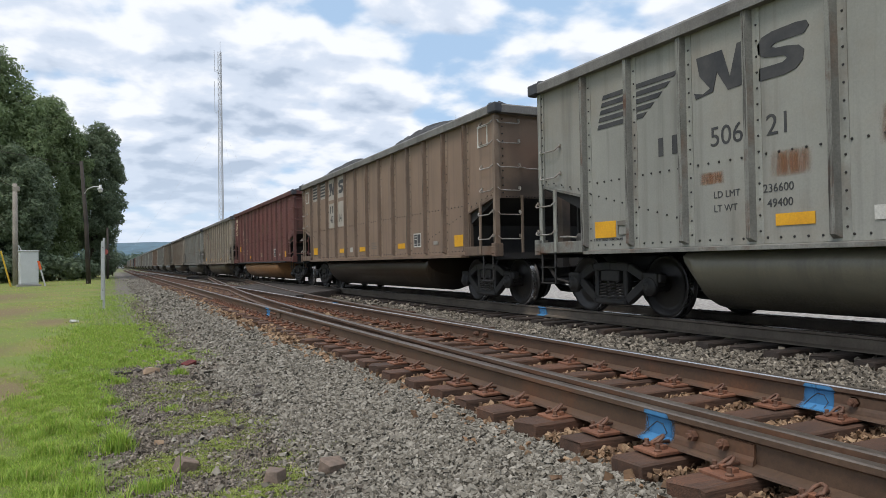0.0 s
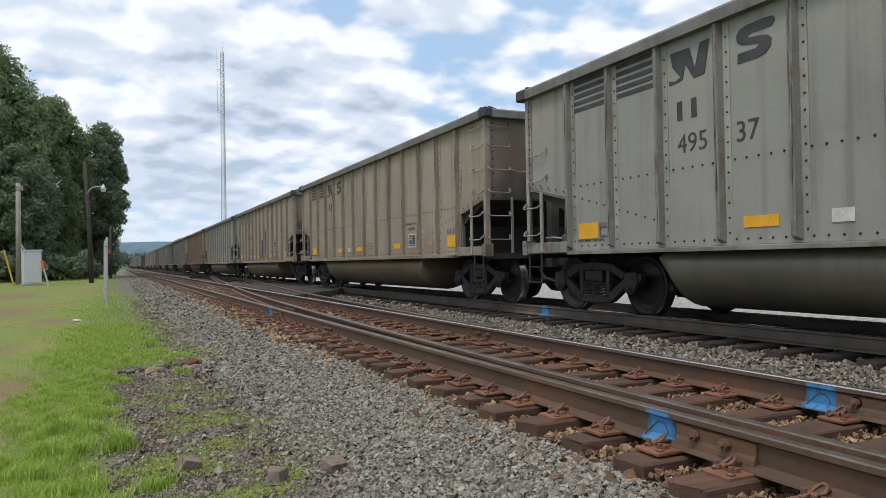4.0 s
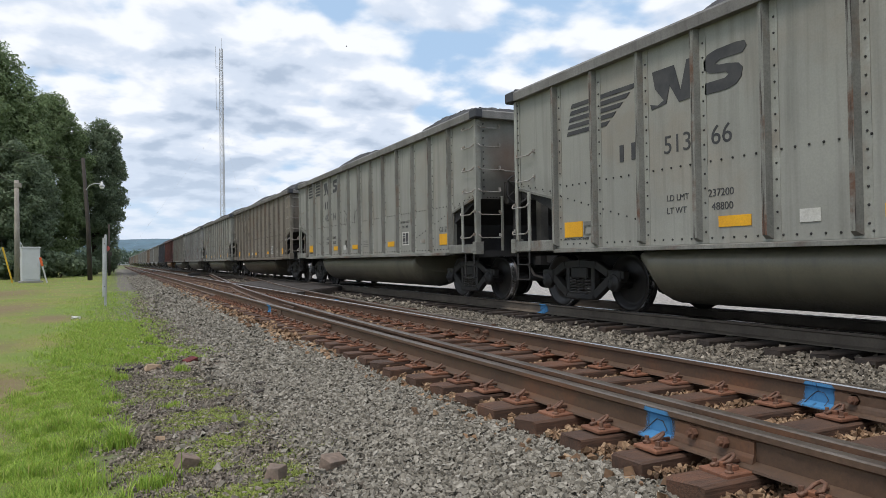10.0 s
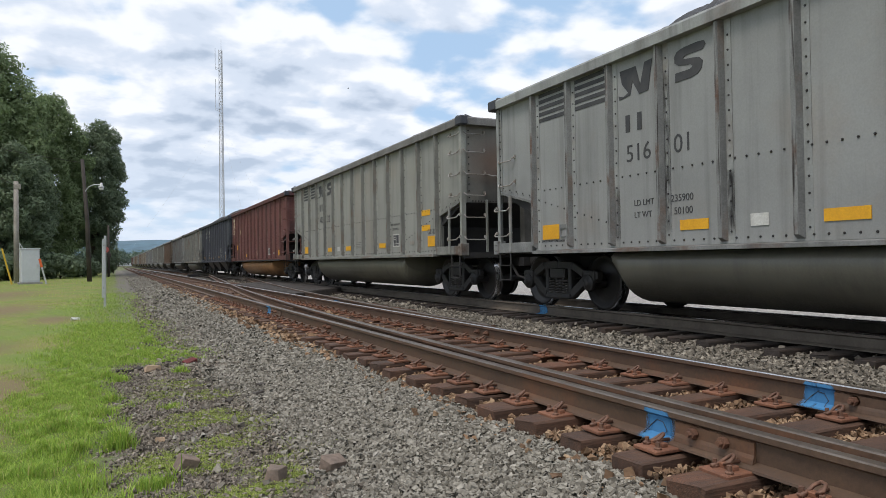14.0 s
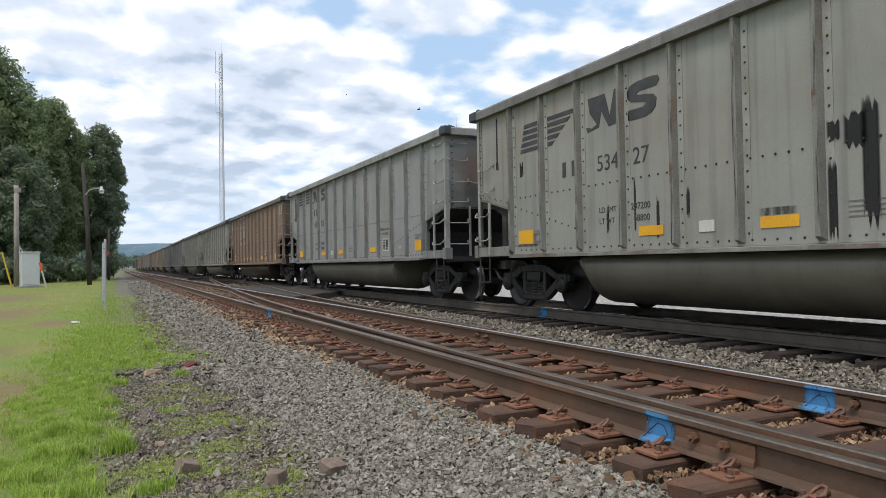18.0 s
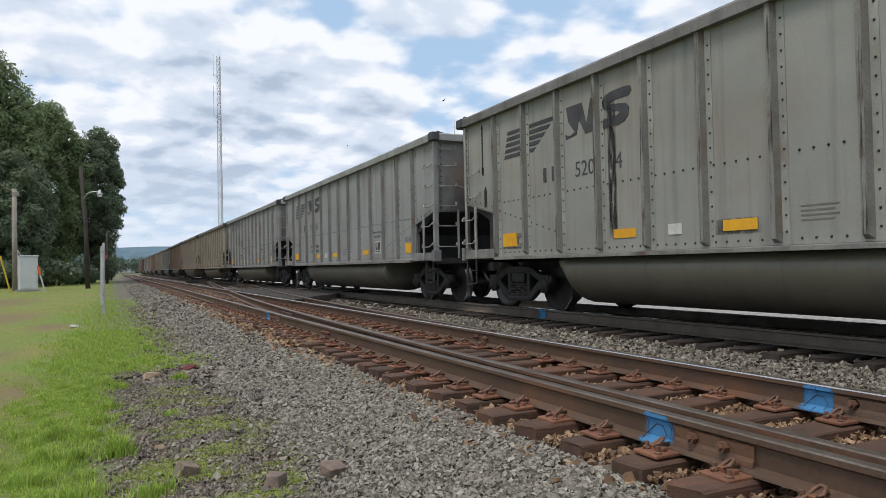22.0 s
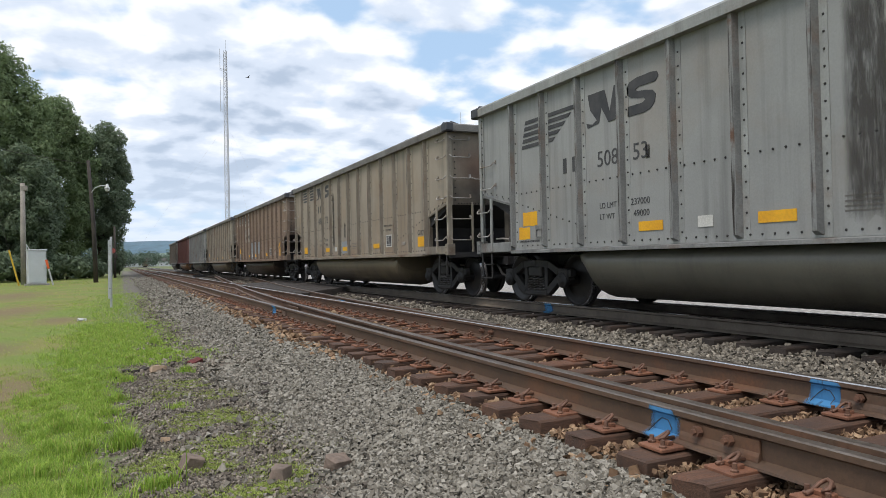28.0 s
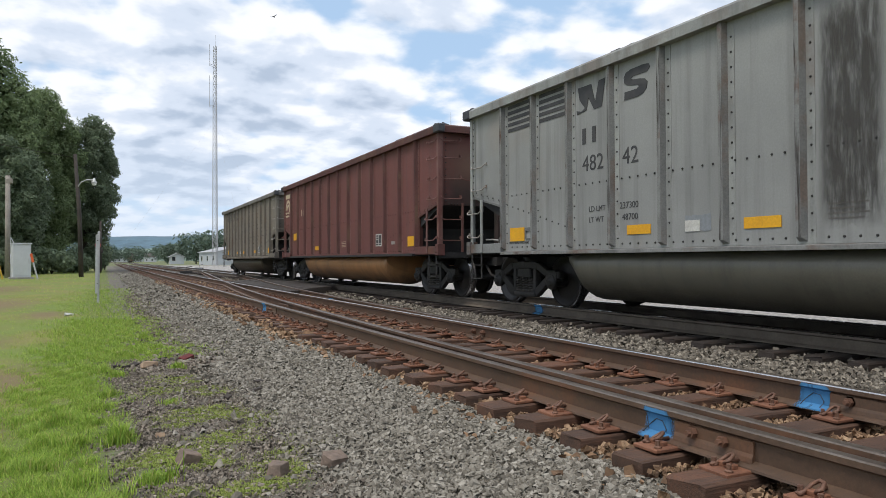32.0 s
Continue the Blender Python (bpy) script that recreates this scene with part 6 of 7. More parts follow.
def paint_mark(parent, x, y0, y1, flare=0.05):
    """Blue spray that follows the rail's near side from head to foot."""
    bm = bmesh.new()
    prof = [(-0.039, -0.002), (-0.0395, -0.030), (-0.015, -0.047), (-0.012, -0.143), (-0.073, -0.166), (-0.0775, -0.181)]
    rows = []
    rng = random.Random(int(y0 * 100))
    for i, (px, pz) in enumerate(prof):
        k = flare * i / 5
        rows.append([bm.verts.new((x + px, y0 - k + (y1 - y0 + 2 * k) * j / 8 + (rng.uniform(-0.012, 0.012) if j in (0, 8) else 0), pz)) for j in range(9)])
    for a, b in zip(rows, rows[1:]):
        for j in range(8):
            bm.faces.new((a[j], a[j + 1], b[j + 1], b[j]))
    part("paint_mark", bm, BLUEPAINT, parent, "bright blue spray-paint mark")
    # scrawled dark line in it
    c = (y0 + y1) / 2
    bm = bmesh.new()
    tube(bm, [(x - 0.05, c + 0.10, -0.158), (x - 0.016, c + 0.06, -0.10), (x - 0.015, c + 0.02, -0.07), (x - 0.015, c - 0.03, -0.075), (x - 0.016, c - 0.06, -0.12), (x - 0.05, c - 0.05, -0.158)], 0.003, 4)
    part("scrawl", bm, DARKLET, parent)


paint_mark(near_track, X_OUT, 3.02, 3.21)
paint_mark(near_track, X_IN, 3.11, 3.31, 0.06)
paint_mark(near_track, X_OUT, 14.15, 14.5)
paint_mark(main_track, X_TRAIN - 0.755, 10.9, 11.15)
paint_mark(near_track, X_IN + 0.2, 15.0, 15.5)

WETPLANK = material("worn_crossing_asphalt", (0.055, 0.046, 0.04), 0.85, 0, (0.04, 0.034, 0.03), 0.8, 30, 0.35, 0.4)


def build_crossing():
    """Road crossing deck of long planks between the tracks, its ends cut askew."""
    deck = tagged(thing("crossing_deck", "", ""), "worn brown planked road crossing deck between the tracks", "crossing deck")
    rng = random.Random(2)
    for i in range(9):
        x = 4.50 + 0.30 * i
        y0 = 20.0 + (x - 4.5) * 1.5 + rng.uniform(-0.1, 0.1)
        bm = bmesh.new()
        box(bm, x, x + 0.28, y0, y0 + 11 + rng.uniform(-0.1, 0.1), -0.28, -0.035 + rng.uniform(-0.012, 0.005), 0.01)
        part("plank", bm, WETPLANK, deck)
    for i in range(4):
        x = X_TRAIN - 0.62 + 0.31 * i
        bm = bmesh.new()
        box(bm, x, x + 0.29, 25.2, 36, -0.25, -0.03, 0.01)
        part("plank", bm, WETPLANK, deck)


build_crossing()

# ---- grass ----
GRASSMAT = island_material("green_grass_blades", [(0, (0.19, 0.315, 0.048)), (0.5, (0.325, 0.485, 0.070)), (0.85, (0.45, 0.58, 0.105)), (1, (0.47, 0.41, 0.17))], 0.7, 20, 0, 0.4)
MOSSMAT = island_material("low_yellow_green_moss", [(0, (0.19, 0.26, 0.045)), (0.6, (0.27, 0.34, 0.07)), (1, (0.36, 0.36, 0.12))], 0.9, 20, 0)


def blades(pts, h, seed, lean=0.5, thin=0.0):
    """Thin bent blades at points (x, y): verts and quads."""
    rng = np.random.RandomState(seed)
    n = len(pts)
    a = rng.uniform(0, 6.283, n)
    hh = h * rng.uniform(0.5, 1.3, n)
    w = 0.0012 + 0.0014 * rng.uniform(0, 1, n) + 0.012 * h
    if thin:
        w = thin * rng.uniform(0.6, 1.4, n)
    side = np.stack([np.cos(a), np.sin(a), 0 * a], 1)
    fwd = np.stack([-np.sin(a), np.cos(a), 0 * a], 1)
    z = ground_z(pts[:, 0], pts[:, 1])
    base = np.stack([pts[:, 0], pts[:, 1], z - 0.01], 1)
    ln_ = lean * rng.uniform(0.1, 1.2, n)
    mid = base + fwd * (hh * ln_ * 0.35)[:, None] + np.array([0, 0, 1]) * (hh * 0.6)[:, None]
    tip = base + fwd * (hh * ln_)[:, None] + np.array([0, 0, 1]) * hh[:, None]
    v = np.stack([base - side * w[:, None], base + side * w[:, None], mid + side * 0.8 * w[:, None], mid - side * 0.8 * w[:, None],
                  tip + side * 0.1 * w[:, None], tip - side * 0.1 * w[:, None]], 1)
    i = 6 * np.arange(n)[:, None]
    f = np.concatenate([i + np.array([[0, 1, 2, 3]]), i + np.array([[3, 2, 4, 5]])], 0)
    return v.reshape(-1, 3), f


def clumped(n, x0, x1, y0, y1, seed, power=1.0):
    """Points gathered in tufts inside a strip."""
    rng = np.random.RandomState(seed)
    k = max(1, n // 26)
    cy = y0 + (y1 - y0) * rng.uniform(0, 1, k) ** power
    cx = rng.uniform(x0, x1, k) + 0.12 * np.sin(cy * 2.1) + 0.1 * np.sin(cy * 5.3 + 1)
    i = rng.randint(0, k, n)
    r = 0.06 + 0.012 * cy[i]
    return np.stack([cx[i] + rng.normal(0, 1, n) * r, cy[i] + rng.normal(0, 1, n) * r * 1.3], 1)


def build_grass():
    vs, fs, k = [], [], 0
    lots = [(clumped(95000, -0.75, -0.20, 2.3, 9.5, 1), 0.040, 0.8), (clumped(95000, -2.2, -0.5, 3, 10, 2), 0.026, 1.0), (clumped(42000, -0.75, 0.72, 10.0, 17, 3, 1.2), 0.058, 0.9), (clumped(9000, 0.35, 0.98, 9.9, 11.2, 33), 0.06, 0.8),
            (clumped(16000, -0.8, 0.85, 16, 34, 8, 1.2), 0.065, 0.9), (clumped(34000, -5, -0.6, 9, 30, 6, 1.2), 0.03, 1.2), (clumped(7000, -8, 0.1, 30, 85, 7), 0.10, 0.7), (clumped(30000, -2.4, 0.0, -7, 2.4, 9), 0.045, 0.8)]
    for cx, cy, h, n in ((0.02, 5.5, 0.12, 650), (0.20, 4.42, 0.11, 500), (0.46, 6.75, 0.07, 300), (0.70, 8.9, 0.07, 260), (-0.22, 4.6, 0.10, 700), (-0.42, 5.0, 0.09, 700),
                         (-0.12, 7.4, 0.08, 500), (-0.35, 4.1, 0.11, 900), (-0.15, 6.2, 0.08, 500), (0.05, 8.6, 0.07, 350), (-0.05, 4.2, 0.08, 400), (-0.1, 3.9, 0.09, 900), (0.0, 3.6, 0.08, 700), (-0.3, 5.6, 0.09, 800), (-0.2, 6.8, 0.08, 600), (-0.4, 6.3, 0.09, 700), (-0.3, 7.9, 0.08, 600),
                         (-0.05, 9.0, 0.07, 400), (0.2, 10.4, 0.07, 500), (0.45, 10.9, 0.07, 400), (0.5, 12.5, 0.08, 500), (0.3, 13.8, 0.08, 500)):
        rng = np.random.RandomState(int(cy * 100))
        lots.append((np.stack([cx + rng.normal(0, 0.05, n), cy + rng.normal(0, 0.06, n)], 1), h, 0.7))
    keep = np.random.RandomState(77)
    for j, (pts, h, lean) in enumerate(lots):
        for cx, cy, rx, ry in DIRT:
            off = np.hypot((pts[:, 0] - cx) / rx, (pts[:, 1] - cy) / ry)
            pts = pts[keep.uniform(0, 1, len(pts)) < np.clip(off - 0.35, 0.06, 1)]
        px, py = pts[:, 0], pts[:, 1]
        lump = 0.4 * (np.sin(17 * px + 6 * py) + np.sin(-13 * px + 11 * py + 1.3) + np.sin(23 * px - 4 * py + 0.7) * np.sin(5 * py + 2.1))
        v, f = blades(pts, h * np.maximum(0.62, 0.9 + 0.8 * lump), 50 + j, lean)
        vs.append(v)
        fs.append(f + k)
        k += len(v)
    ob = new("grass", bulk_mesh("grass", np.concatenate(vs), np.concatenate(fs), GRASSMAT))
    tagged(ob, "bright green grass tufts along the lawn edge", "grass", kind="stuff")
    vs, fs, k = [], [], 0
    for j, (cx, cy, sx, sy, n) in enumerate(((0.55, 6.0, 0.16, 0.22, 2200), (0.82, 6.1, 0.10, 0.2, 1200), (0.45, 4.85, 0.18, 0.2, 2600), (0.20, 4.8, 0.12, 0.16, 1500), (1.12, 5.8, 0.10, 0.25, 1300),
                                             (0.62, 4.1, 0.25, 0.16, 2600), (0.65, 8.0, 0.14, 0.25, 1500), (0.95, 4.6, 0.2, 0.2, 1500), (0.75, 5.3, 0.2, 0.12, 1200), (0.4, 7.4, 0.12, 0.2, 900),
                                             (0.85, 7.2, 0.12, 0.25, 900), (1.2, 4.9, 0.08, 0.2, 700))):
        rng = np.random.RandomState(200 + j)
        n = int(n * 2.5)
        sub_x, sub_y = rng.normal(0, 0.9, 9) * sx, rng.normal(0, 0.8, 9) * sy
        pick = rng.randint(0, 9, n)
        q = rng.normal(0, 1, (n, 2)) * np.array([0.085, 0.055])
        q = np.stack([(sub_x[pick] + q[:, 0]) / sx, (sub_y[pick] + q[:, 1]) / sy], 1)
        v, f = blades(np.stack([cx + q[:, 0] * sx, cy + q[:, 1] * sy], 1), 0.013, 300 + j, 1.4, 0.0018)
        v[:, 2] += 0.018
        vs.append(v)
        fs.append(f + k)
        k += len(v)
    ob = new("moss", bulk_mesh("moss", np.concatenate(vs), np.concatenate(fs), MOSSMAT))
    tagged(ob, "low yellow-green moss and weeds on the cinders", "moss", kind="stuff")


build_grass()

# ---- trees ----
BARK = material("grey_brown_bark", (0.09, 0.07, 0.055), 0.9, 0, (0.06, 0.048, 0.04), 1.5, 10, 0.5, 0.8, vein=(4, 4, 0.6))


def leaf_material(name, stops):
    m = island_material(name, stops, 0.6, 3, 0, 0.45)
    return m


LEAF_DARK = leaf_material("deep_green_leaves", [(0, (0.135, 0.185, 0.112)), (0.5, (0.170, 0.225, 0.132)), (1, (0.200, 0.260, 0.150))])
LEAF_MID = leaf_material("mid_green_leaves", [(0, (0.160, 0.225, 0.100)), (0.5, (0.195, 0.265, 0.118)), (1, (0.235, 0.310, 0.140))])


def leaves(lobes, n, size, seed):
    """Leaf sprays over the shells of rough lobes (x, y, z, rx, rz)."""
    rng = np.random.RandomState(seed)
    w = np.array([l[3] * l[3] + 2 * l[3] * l[4] for l in lobes])
    pick = rng.choice(len(lobes), n, p=w / w.sum())
    L = np.array(lobes)[pick]
    d = rng.normal(0, 1, (n, 3))
    d /= np.linalg.norm(d, axis=1)[:, None]
    r = rng.uniform(0.55, 1.06, n) ** 0.6
    bump = 1 + 0.16 * np.sin(d[:, 0] * 9 + L[:, 0]) * np.sin(d[:, 2] * 8 + L[:, 2]) + 0.10 * np.sin(d[:, 1] * 17 + d[:, 2] * 13)
    p = L[:, :3] + d * (r * bump)[:, None] * np.stack([L[:, 3], L[:, 3], L[:, 4]], 1)
    face = d + 0.55 * rng.normal(0, 1, (n, 3)) + np.array([0, 0, 0.35])
    u = np.cross(face, rng.normal(0, 1, (n, 3)))
    u /= np.linalg.norm(u, axis=1)[:, None] + 1e-6
    q = np.cross(u, face)
    q /= np.linalg.norm(q, axis=1)[:, None] + 1e-6
    s = (size * rng.uniform(0.5, 1.4, n))[:, None]
    v = np.stack([p - u * s, p - q * s * 0.5, p + u * s, p + q * s * 0.55], 1).reshape(-1, 3)
    v[:, 2] = np.maximum(v[:, 2], -0.25)
    return v, np.arange(4 * n).reshape(n, 4)


def tree(name, x, y, height, radius, low, seed, mat, n=9000, size=0.22, label="", spread_top=0.55):
    rng = random.Random(seed)
    z0 = float(ground_z(x, y))
    t = thing(name, label or "tall broadleaf tree with a dense dark green crown", "tree", "trees beside the lawn", m=pose(x, y, z0))
    bm = bmesh.new()
    r0 = 0.022 * height
    tube(bm, [(0, 0, -0.1), (0.05, 0.02, height * 0.15), (0.1, -0.1, height * 0.4), (0.0, 0.1, height * 0.8)], r0, 9, r0 * 0.25)
    part("trunk", bm, BARK, t, "", True)
    # clumps of foliage over a rounded crown, over a dense middle
    lobes = []
    k = 54
    mid, reach = low + (height - low) * 0.5, (height - low) * 0.5
    for i in range(k):
        up = 1 - 2 * (i + 0.5) / k
        flat = math.sqrt(1 - up * up)
        a = i * 2.39996 + rng.uniform(-0.4, 0.4)
        f = rng.uniform(0.62, 0.84)
        wide = radius * (1.0 if up < spread_top else 1.0 - 0.25 * (up - spread_top))
        r = radius * rng.uniform(0.20, 0.34)
        lobes.append((math.cos(a) * flat ** 0.75 * wide * f, math.sin(a) * flat ** 0.75 * wide * f, mid + up * reach * min(0.9, f + 0.08), r, r * rng.uniform(0.7, 1.0)))
    lobes.append((0, 0, mid, radius * 0.72, reach * 0.8))
    for l in lobes[4:40:5]:
        bm = bmesh.new()
        zb = max(low * 0.6, l[2] - 0.2 * height)
        tube(bm, [(0.03, 0, zb), (l[0] * 0.5, l[1] * 0.5, (zb + l[2]) / 2 + 0.3), (l[0], l[1], l[2])], r0 * 0.42, 6, 0.03)
        part("limb", bm, BARK, t, "", True)
    v, f = leaves(lobes, n, size, seed)
    ob = place("crown", bulk_mesh("crown", v, f, mat), t)
    ob["label"] = "ragged crown of small leaves"
    return t


tree("tree", -13.2, 80, 23.9, 7.5, 0.6, 11, LEAF_MID, 130000, 0.165)
tree("tree", -7.0, 88, 20.9, 4.9, 0.8, 12, LEAF_MID, 90000, 0.14)
tree("tree", -2.25, 92, 18.7, 3.85, 2.4, 13, LEAF_DARK, 80000, 0.13, "dark broadleaf tree with a rounded crown beside the pole")
tree("tree", -21.5, 84, 26.0, 7.5, 1.0, 14, LEAF_MID, 24000, 0.3)
tree("tree", -8.8, 75, 13.0, 4.2, 0.2, 15, LEAF_DARK, 60000, 0.14)
tree("tree", -30.0, 70, 24.0, 8.0, 1.0, 16, LEAF_MID, 14000, 0.36)


def bush(x, y, r, h, seed, mat, label="rounded green bush at the edge of the lawn", n=4500, group="bushes behind the lawn"):
    t = thing("bush", label, "bush", group, m=pose(x, y, float(ground_z(x, y))))
    rng = random.Random(seed)
    bm = bmesh.new()
    for i in range(5):
        a = i * 1.257
        tube(bm, [(0, 0, -0.05), (0.3 * r * math.cos(a), 0.3 * r * math.sin(a), h * 0.6)], 0.04, 5, 0.015)
    part("stem", bm, BARK, t)
    lobes = [(rng.uniform(-0.5, 0.5) * r, rng.uniform(-0.5, 0.5) * r, h * rng.uniform(0.35, 0.7), r * rng.uniform(0.5, 0.75), h * rng.uniform(0.3, 0.4)) for _ in range(6)]
    v, f = leaves(lobes, n, 0.05 + 0.06 * r, seed)
    place("crown", bulk_mesh("crown", v, f, mat), t)
    return t


for i_, (bx, by, br, bh) in enumerate(((-16, 70, 2.6, 3.2), (-12.5, 71, 2.4, 2.6), (-9.5, 69, 2.3, 3.0), (-7.0, 70, 2.0, 2.2), (-4.6, 74, 1.8, 2.4), (-3.0, 80, 1.6, 2.6),
                                      (-19.5, 69, 2.6, 3.0), (-1.2, 90, 1.4, 3.6), (-0.2, 104, 1.5, 4.2))):
    bush(bx, by, br, bh, 40 + i_, LEAF_DARK)

# ---- poles, cabinet, posts ----
POLEWOOD = material("grey_weathered_pole", (0.34, 0.31, 0.27), 0.9, 0, (0.26, 0.235, 0.205), 1.5, 12, 0.35, 0.5, vein=(4, 4, 0.4))
DARKPOLE = material("dark_creosote_pole", (0.07, 0.058, 0.048), 0.9, 0, (0.045, 0.038, 0.033), 1.5, 12, 0.35, 0.5, vein=(4, 4, 0.4))
GALV = material("galvanised_white_steel", (0.55, 0.56, 0.56), 0.5, 0.3, (0.45, 0.46, 0.46), 2, 30, 0.15, 0.05)
CABINET = material("pale_grey_cabinet_paint", (0.58, 0.60, 0.62), 0.5, 0, (0.5, 0.52, 0.54), 1, 40, 0.08, 0.03)
ORANGE = material("orange_marker_paint", (0.75, 0.13, 0.03), 0.6, 0, (0.6, 0.1, 0.03), 2, 40, 0.1, 0.03)
SIGNRED = material("faded_red_sign_paint", (0.42, 0.09, 0.07), 0.5, 0, (0.34, 0.08, 0.065), 2, 40, 0.1, 0.03)
YELLOWPLASTIC = material("yellow_guy_guard", (0.65, 0.42, 0.03), 0.55, 0, (0.5, 0.32, 0.03), 2, 40, 0.1, 0.03)
LENS = material("pale_lamp_glass", (0.7, 0.7, 0.66), 0.2, 0, (0.6, 0.6, 0.57), 2, 40, 0.05, 0.0)


def build_poles():
    p = thing("utility_pole", "short weathered grey wooden utility pole with conduit", "utility pole", m=pose(-6.35, 58, float(ground_z(-6.3, 58))))
    bm = bmesh.new()
    tube(bm, [(0, 0, -0.2), (0, 0, 7.3)], 0.19, 12, 0.15)
    part("post", bm, POLEWOOD, p, "", True)
    bm = bmesh.new()
    tube(bm, [(0.2, -0.1, 0.0), (0.2, -0.1, 2.9), (0.5, -0.3, 2.3), (0.95, -1.2, 2.1)], 0.03, 6)
    part("conduit", bm, GALV, p)
    bm = bmesh.new()
    box(bm, 0.18, 0.62, -0.25, 0.0, 1.0, 1.75, 0.02)
    part("meter_box", bm, CABINET, p)
    bm = bmesh.new()
    box(bm, -0.12, 0.30, -0.16, 0.16, 6.75, 7.1, 0.03)
    part("bracket", bm, POLEWOOD, p)
    q = thing("street_lamp", "dark leaning wooden pole with a curved street lamp arm", "street lamp", m=pose(-1.70, 58, float(ground_z(-1.7, 58))))
    bm = bmesh.new()
    tube(bm, [(0, 0, -0.2), (-0.12, 0, 4.5), (-0.42, 0, 9.1)], 0.17, 12, 0.12)
    part("post", bm, DARKPOLE, q, "", True)
    bm = bmesh.new()
    tube(bm, [(-0.22, -0.1, 6.7), (0.0, -0.3, 7.02), (0.35, -0.5, 7.17), (0.78, -0.7, 7.17)], 0.035, 7)
    part("arm", bm, GALV, q)
    bm = bmesh.new()
    lathe(bm, [(6.89, 0.04), (6.91, 0.19), (7.03, 0.20), (7.11, 0.10), (7.29, 0.08), (7.31, 0.03)], "z", 14, (0.85, -0.72, 0))
    part("lamp_head", bm, GALV, q, "pale lamp head", True)
    bm = bmesh.new()
    lathe(bm, [(6.75, 0.05), (6.79, 0.14), (6.90, 0.16)], "z", 14, (0.85, -0.72, 0))
    part("lens", bm, LENS, q, "", True)
    r = thing("utility_pole", "distant dark wooden pole behind the post", "utility pole", m=pose(-0.55, 78, float(ground_z(-0.5, 78))))
    bm = bmesh.new()
    tube(bm, [(0, 0, -0.2), (0, 0, 5.2)], 0.13, 10, 0.1)
    part("post", bm, DARKPOLE, r, "", True)
    bm = bmesh.new()
    prism(bm, [(-0.22 + 0.30 * math.cos(math.pi * (k + 0.5) / 4), 2.75 + 0.30 * math.sin(math.pi * (k + 0.5) / 4)) for k in range(8)], "y", -0.17, -0.14)
    part("sign", bm, SIGNRED, r, "faded red eight-sided sign")
    bm = bmesh.new()
    box(bm, -0.15, 0.25, -0.2, -0.16, 2.0, 2.38, 0.02)
    part("plate", bm, DARKPOLE, r, "dark plate below the sign")
    for nm, pts in (("wire", [(-6.4, 58, 6.7), (-8.5, 57.5, 7.8), (-11, 57, 9.6), (-16, 56, 12.5)]),
                    ("wire", [(-2.1, 58, 8.5), (-4.5, 57.5, 8.75), (-7, 57, 9.1), (-10, 56, 10.0), (-16, 55, 12.4)])):
        bm = bmesh.new()
        tube(bm, pts, 0.018, 5)
        tagged(part(nm, bm, DARKPOLE, None), "thin dark overhead wire hung from a wooden pole", "wire")


build_poles()


def build_cabinet():
    z = float(ground_z(-5.2, 55))
    c = thing("signal_cabinet", "pale grey steel signal cabinet on a concrete pad", "cabinet", m=pose(-5.25, 55, z, 0, 0, 12))
    bm = bmesh.new()
    box(bm, -0.55, 0.55, -0.4, 0.4, 0.12, 2.36, 0.03)
    part("body", bm, CABINET, c)
    bm = bmesh.new()
    box(bm, -0.60, 0.60, -0.46, 0.46, 2.36, 2.44, 0.02)
    part("roof", bm, CABINET, c)
    bm = bmesh.new()
    box(bm, -0.49, 0.49, -0.425, -0.401, 0.22, 2.28, 0.01)
    d = part("door", bm, CABINET, c)
    bm = bmesh.new()
    box(bm, 0.36, 0.40, -0.46, -0.425, 1.1, 1.35, 0.008)
    part("handle", bm, GALV, d)
    bm = bmesh.new()
    box(bm, -0.7, 0.7, -0.55, 0.55, -0.1, 0.12, 0.02)
    part("pad", bm, material("concrete_pad", (0.35, 0.34, 0.32), 0.9), c)
    m = thing("marker_stake", "leaning white marker stake with an orange top", "marker", m=pose(-4.15, 53.5, z, 0, -13, 0))
    bm = bmesh.new()
    box(bm, -0.05, 0.05, -0.02, 0.02, -0.2, 1.15, 0.01)
    part("stake", bm, GALV, m)
    bm = bmesh.new()
    box(bm, -0.075, 0.075, -0.035, 0.035, 1.15, 1.75, 0.02)
    part("cap", bm, ORANGE, m, "orange cap")
    g = thing("guy_guard", "yellow plastic guard on a leaning guy wire", "guy guard", m=pose(-6.3, 55, z, 0, -13, 0))
    bm = bmesh.new()
    tube(bm, [(0, 0, 0), (0, 0, 2.5)], 0.055, 8)
    part("sleeve", bm, YELLOWPLASTIC, g)
    bm = bmesh.new()
    tube(bm, [(0, 0, -0.2), (0, 0, 6.5)], 0.01, 5)
    part("wire", bm, DARKPOLE, g)
    z = float(ground_z(-0.3, 23.5))
    w = thing("sign_post", "white-painted steel sign post seen from behind", "post", m=pose(-0.28, 23.5, z, 0, 0.6, 0))
    bm = bmesh.new()
    box(bm, -0.035, 0.035, -0.03, 0.03, -0.3, 2.18, 0.008)
    part("post", bm, GALV, w)
    bm = bmesh.new()
    box(bm, -0.085, 0.005, -0.055, -0.031, 0.3, 2.08, 0.005)
    part("marker_board", bm, GALV, w, "narrow pale marker board")
    for zz in (0.6, 1.9):
        bm = bmesh.new()
        lathe(bm, [(-0.075, 0.012), (-0.055, 0.016)], "y", 6, (-0.03, 0, zz))
        part("bolt", bm, DARKPOLE, w)


build_cabinet()

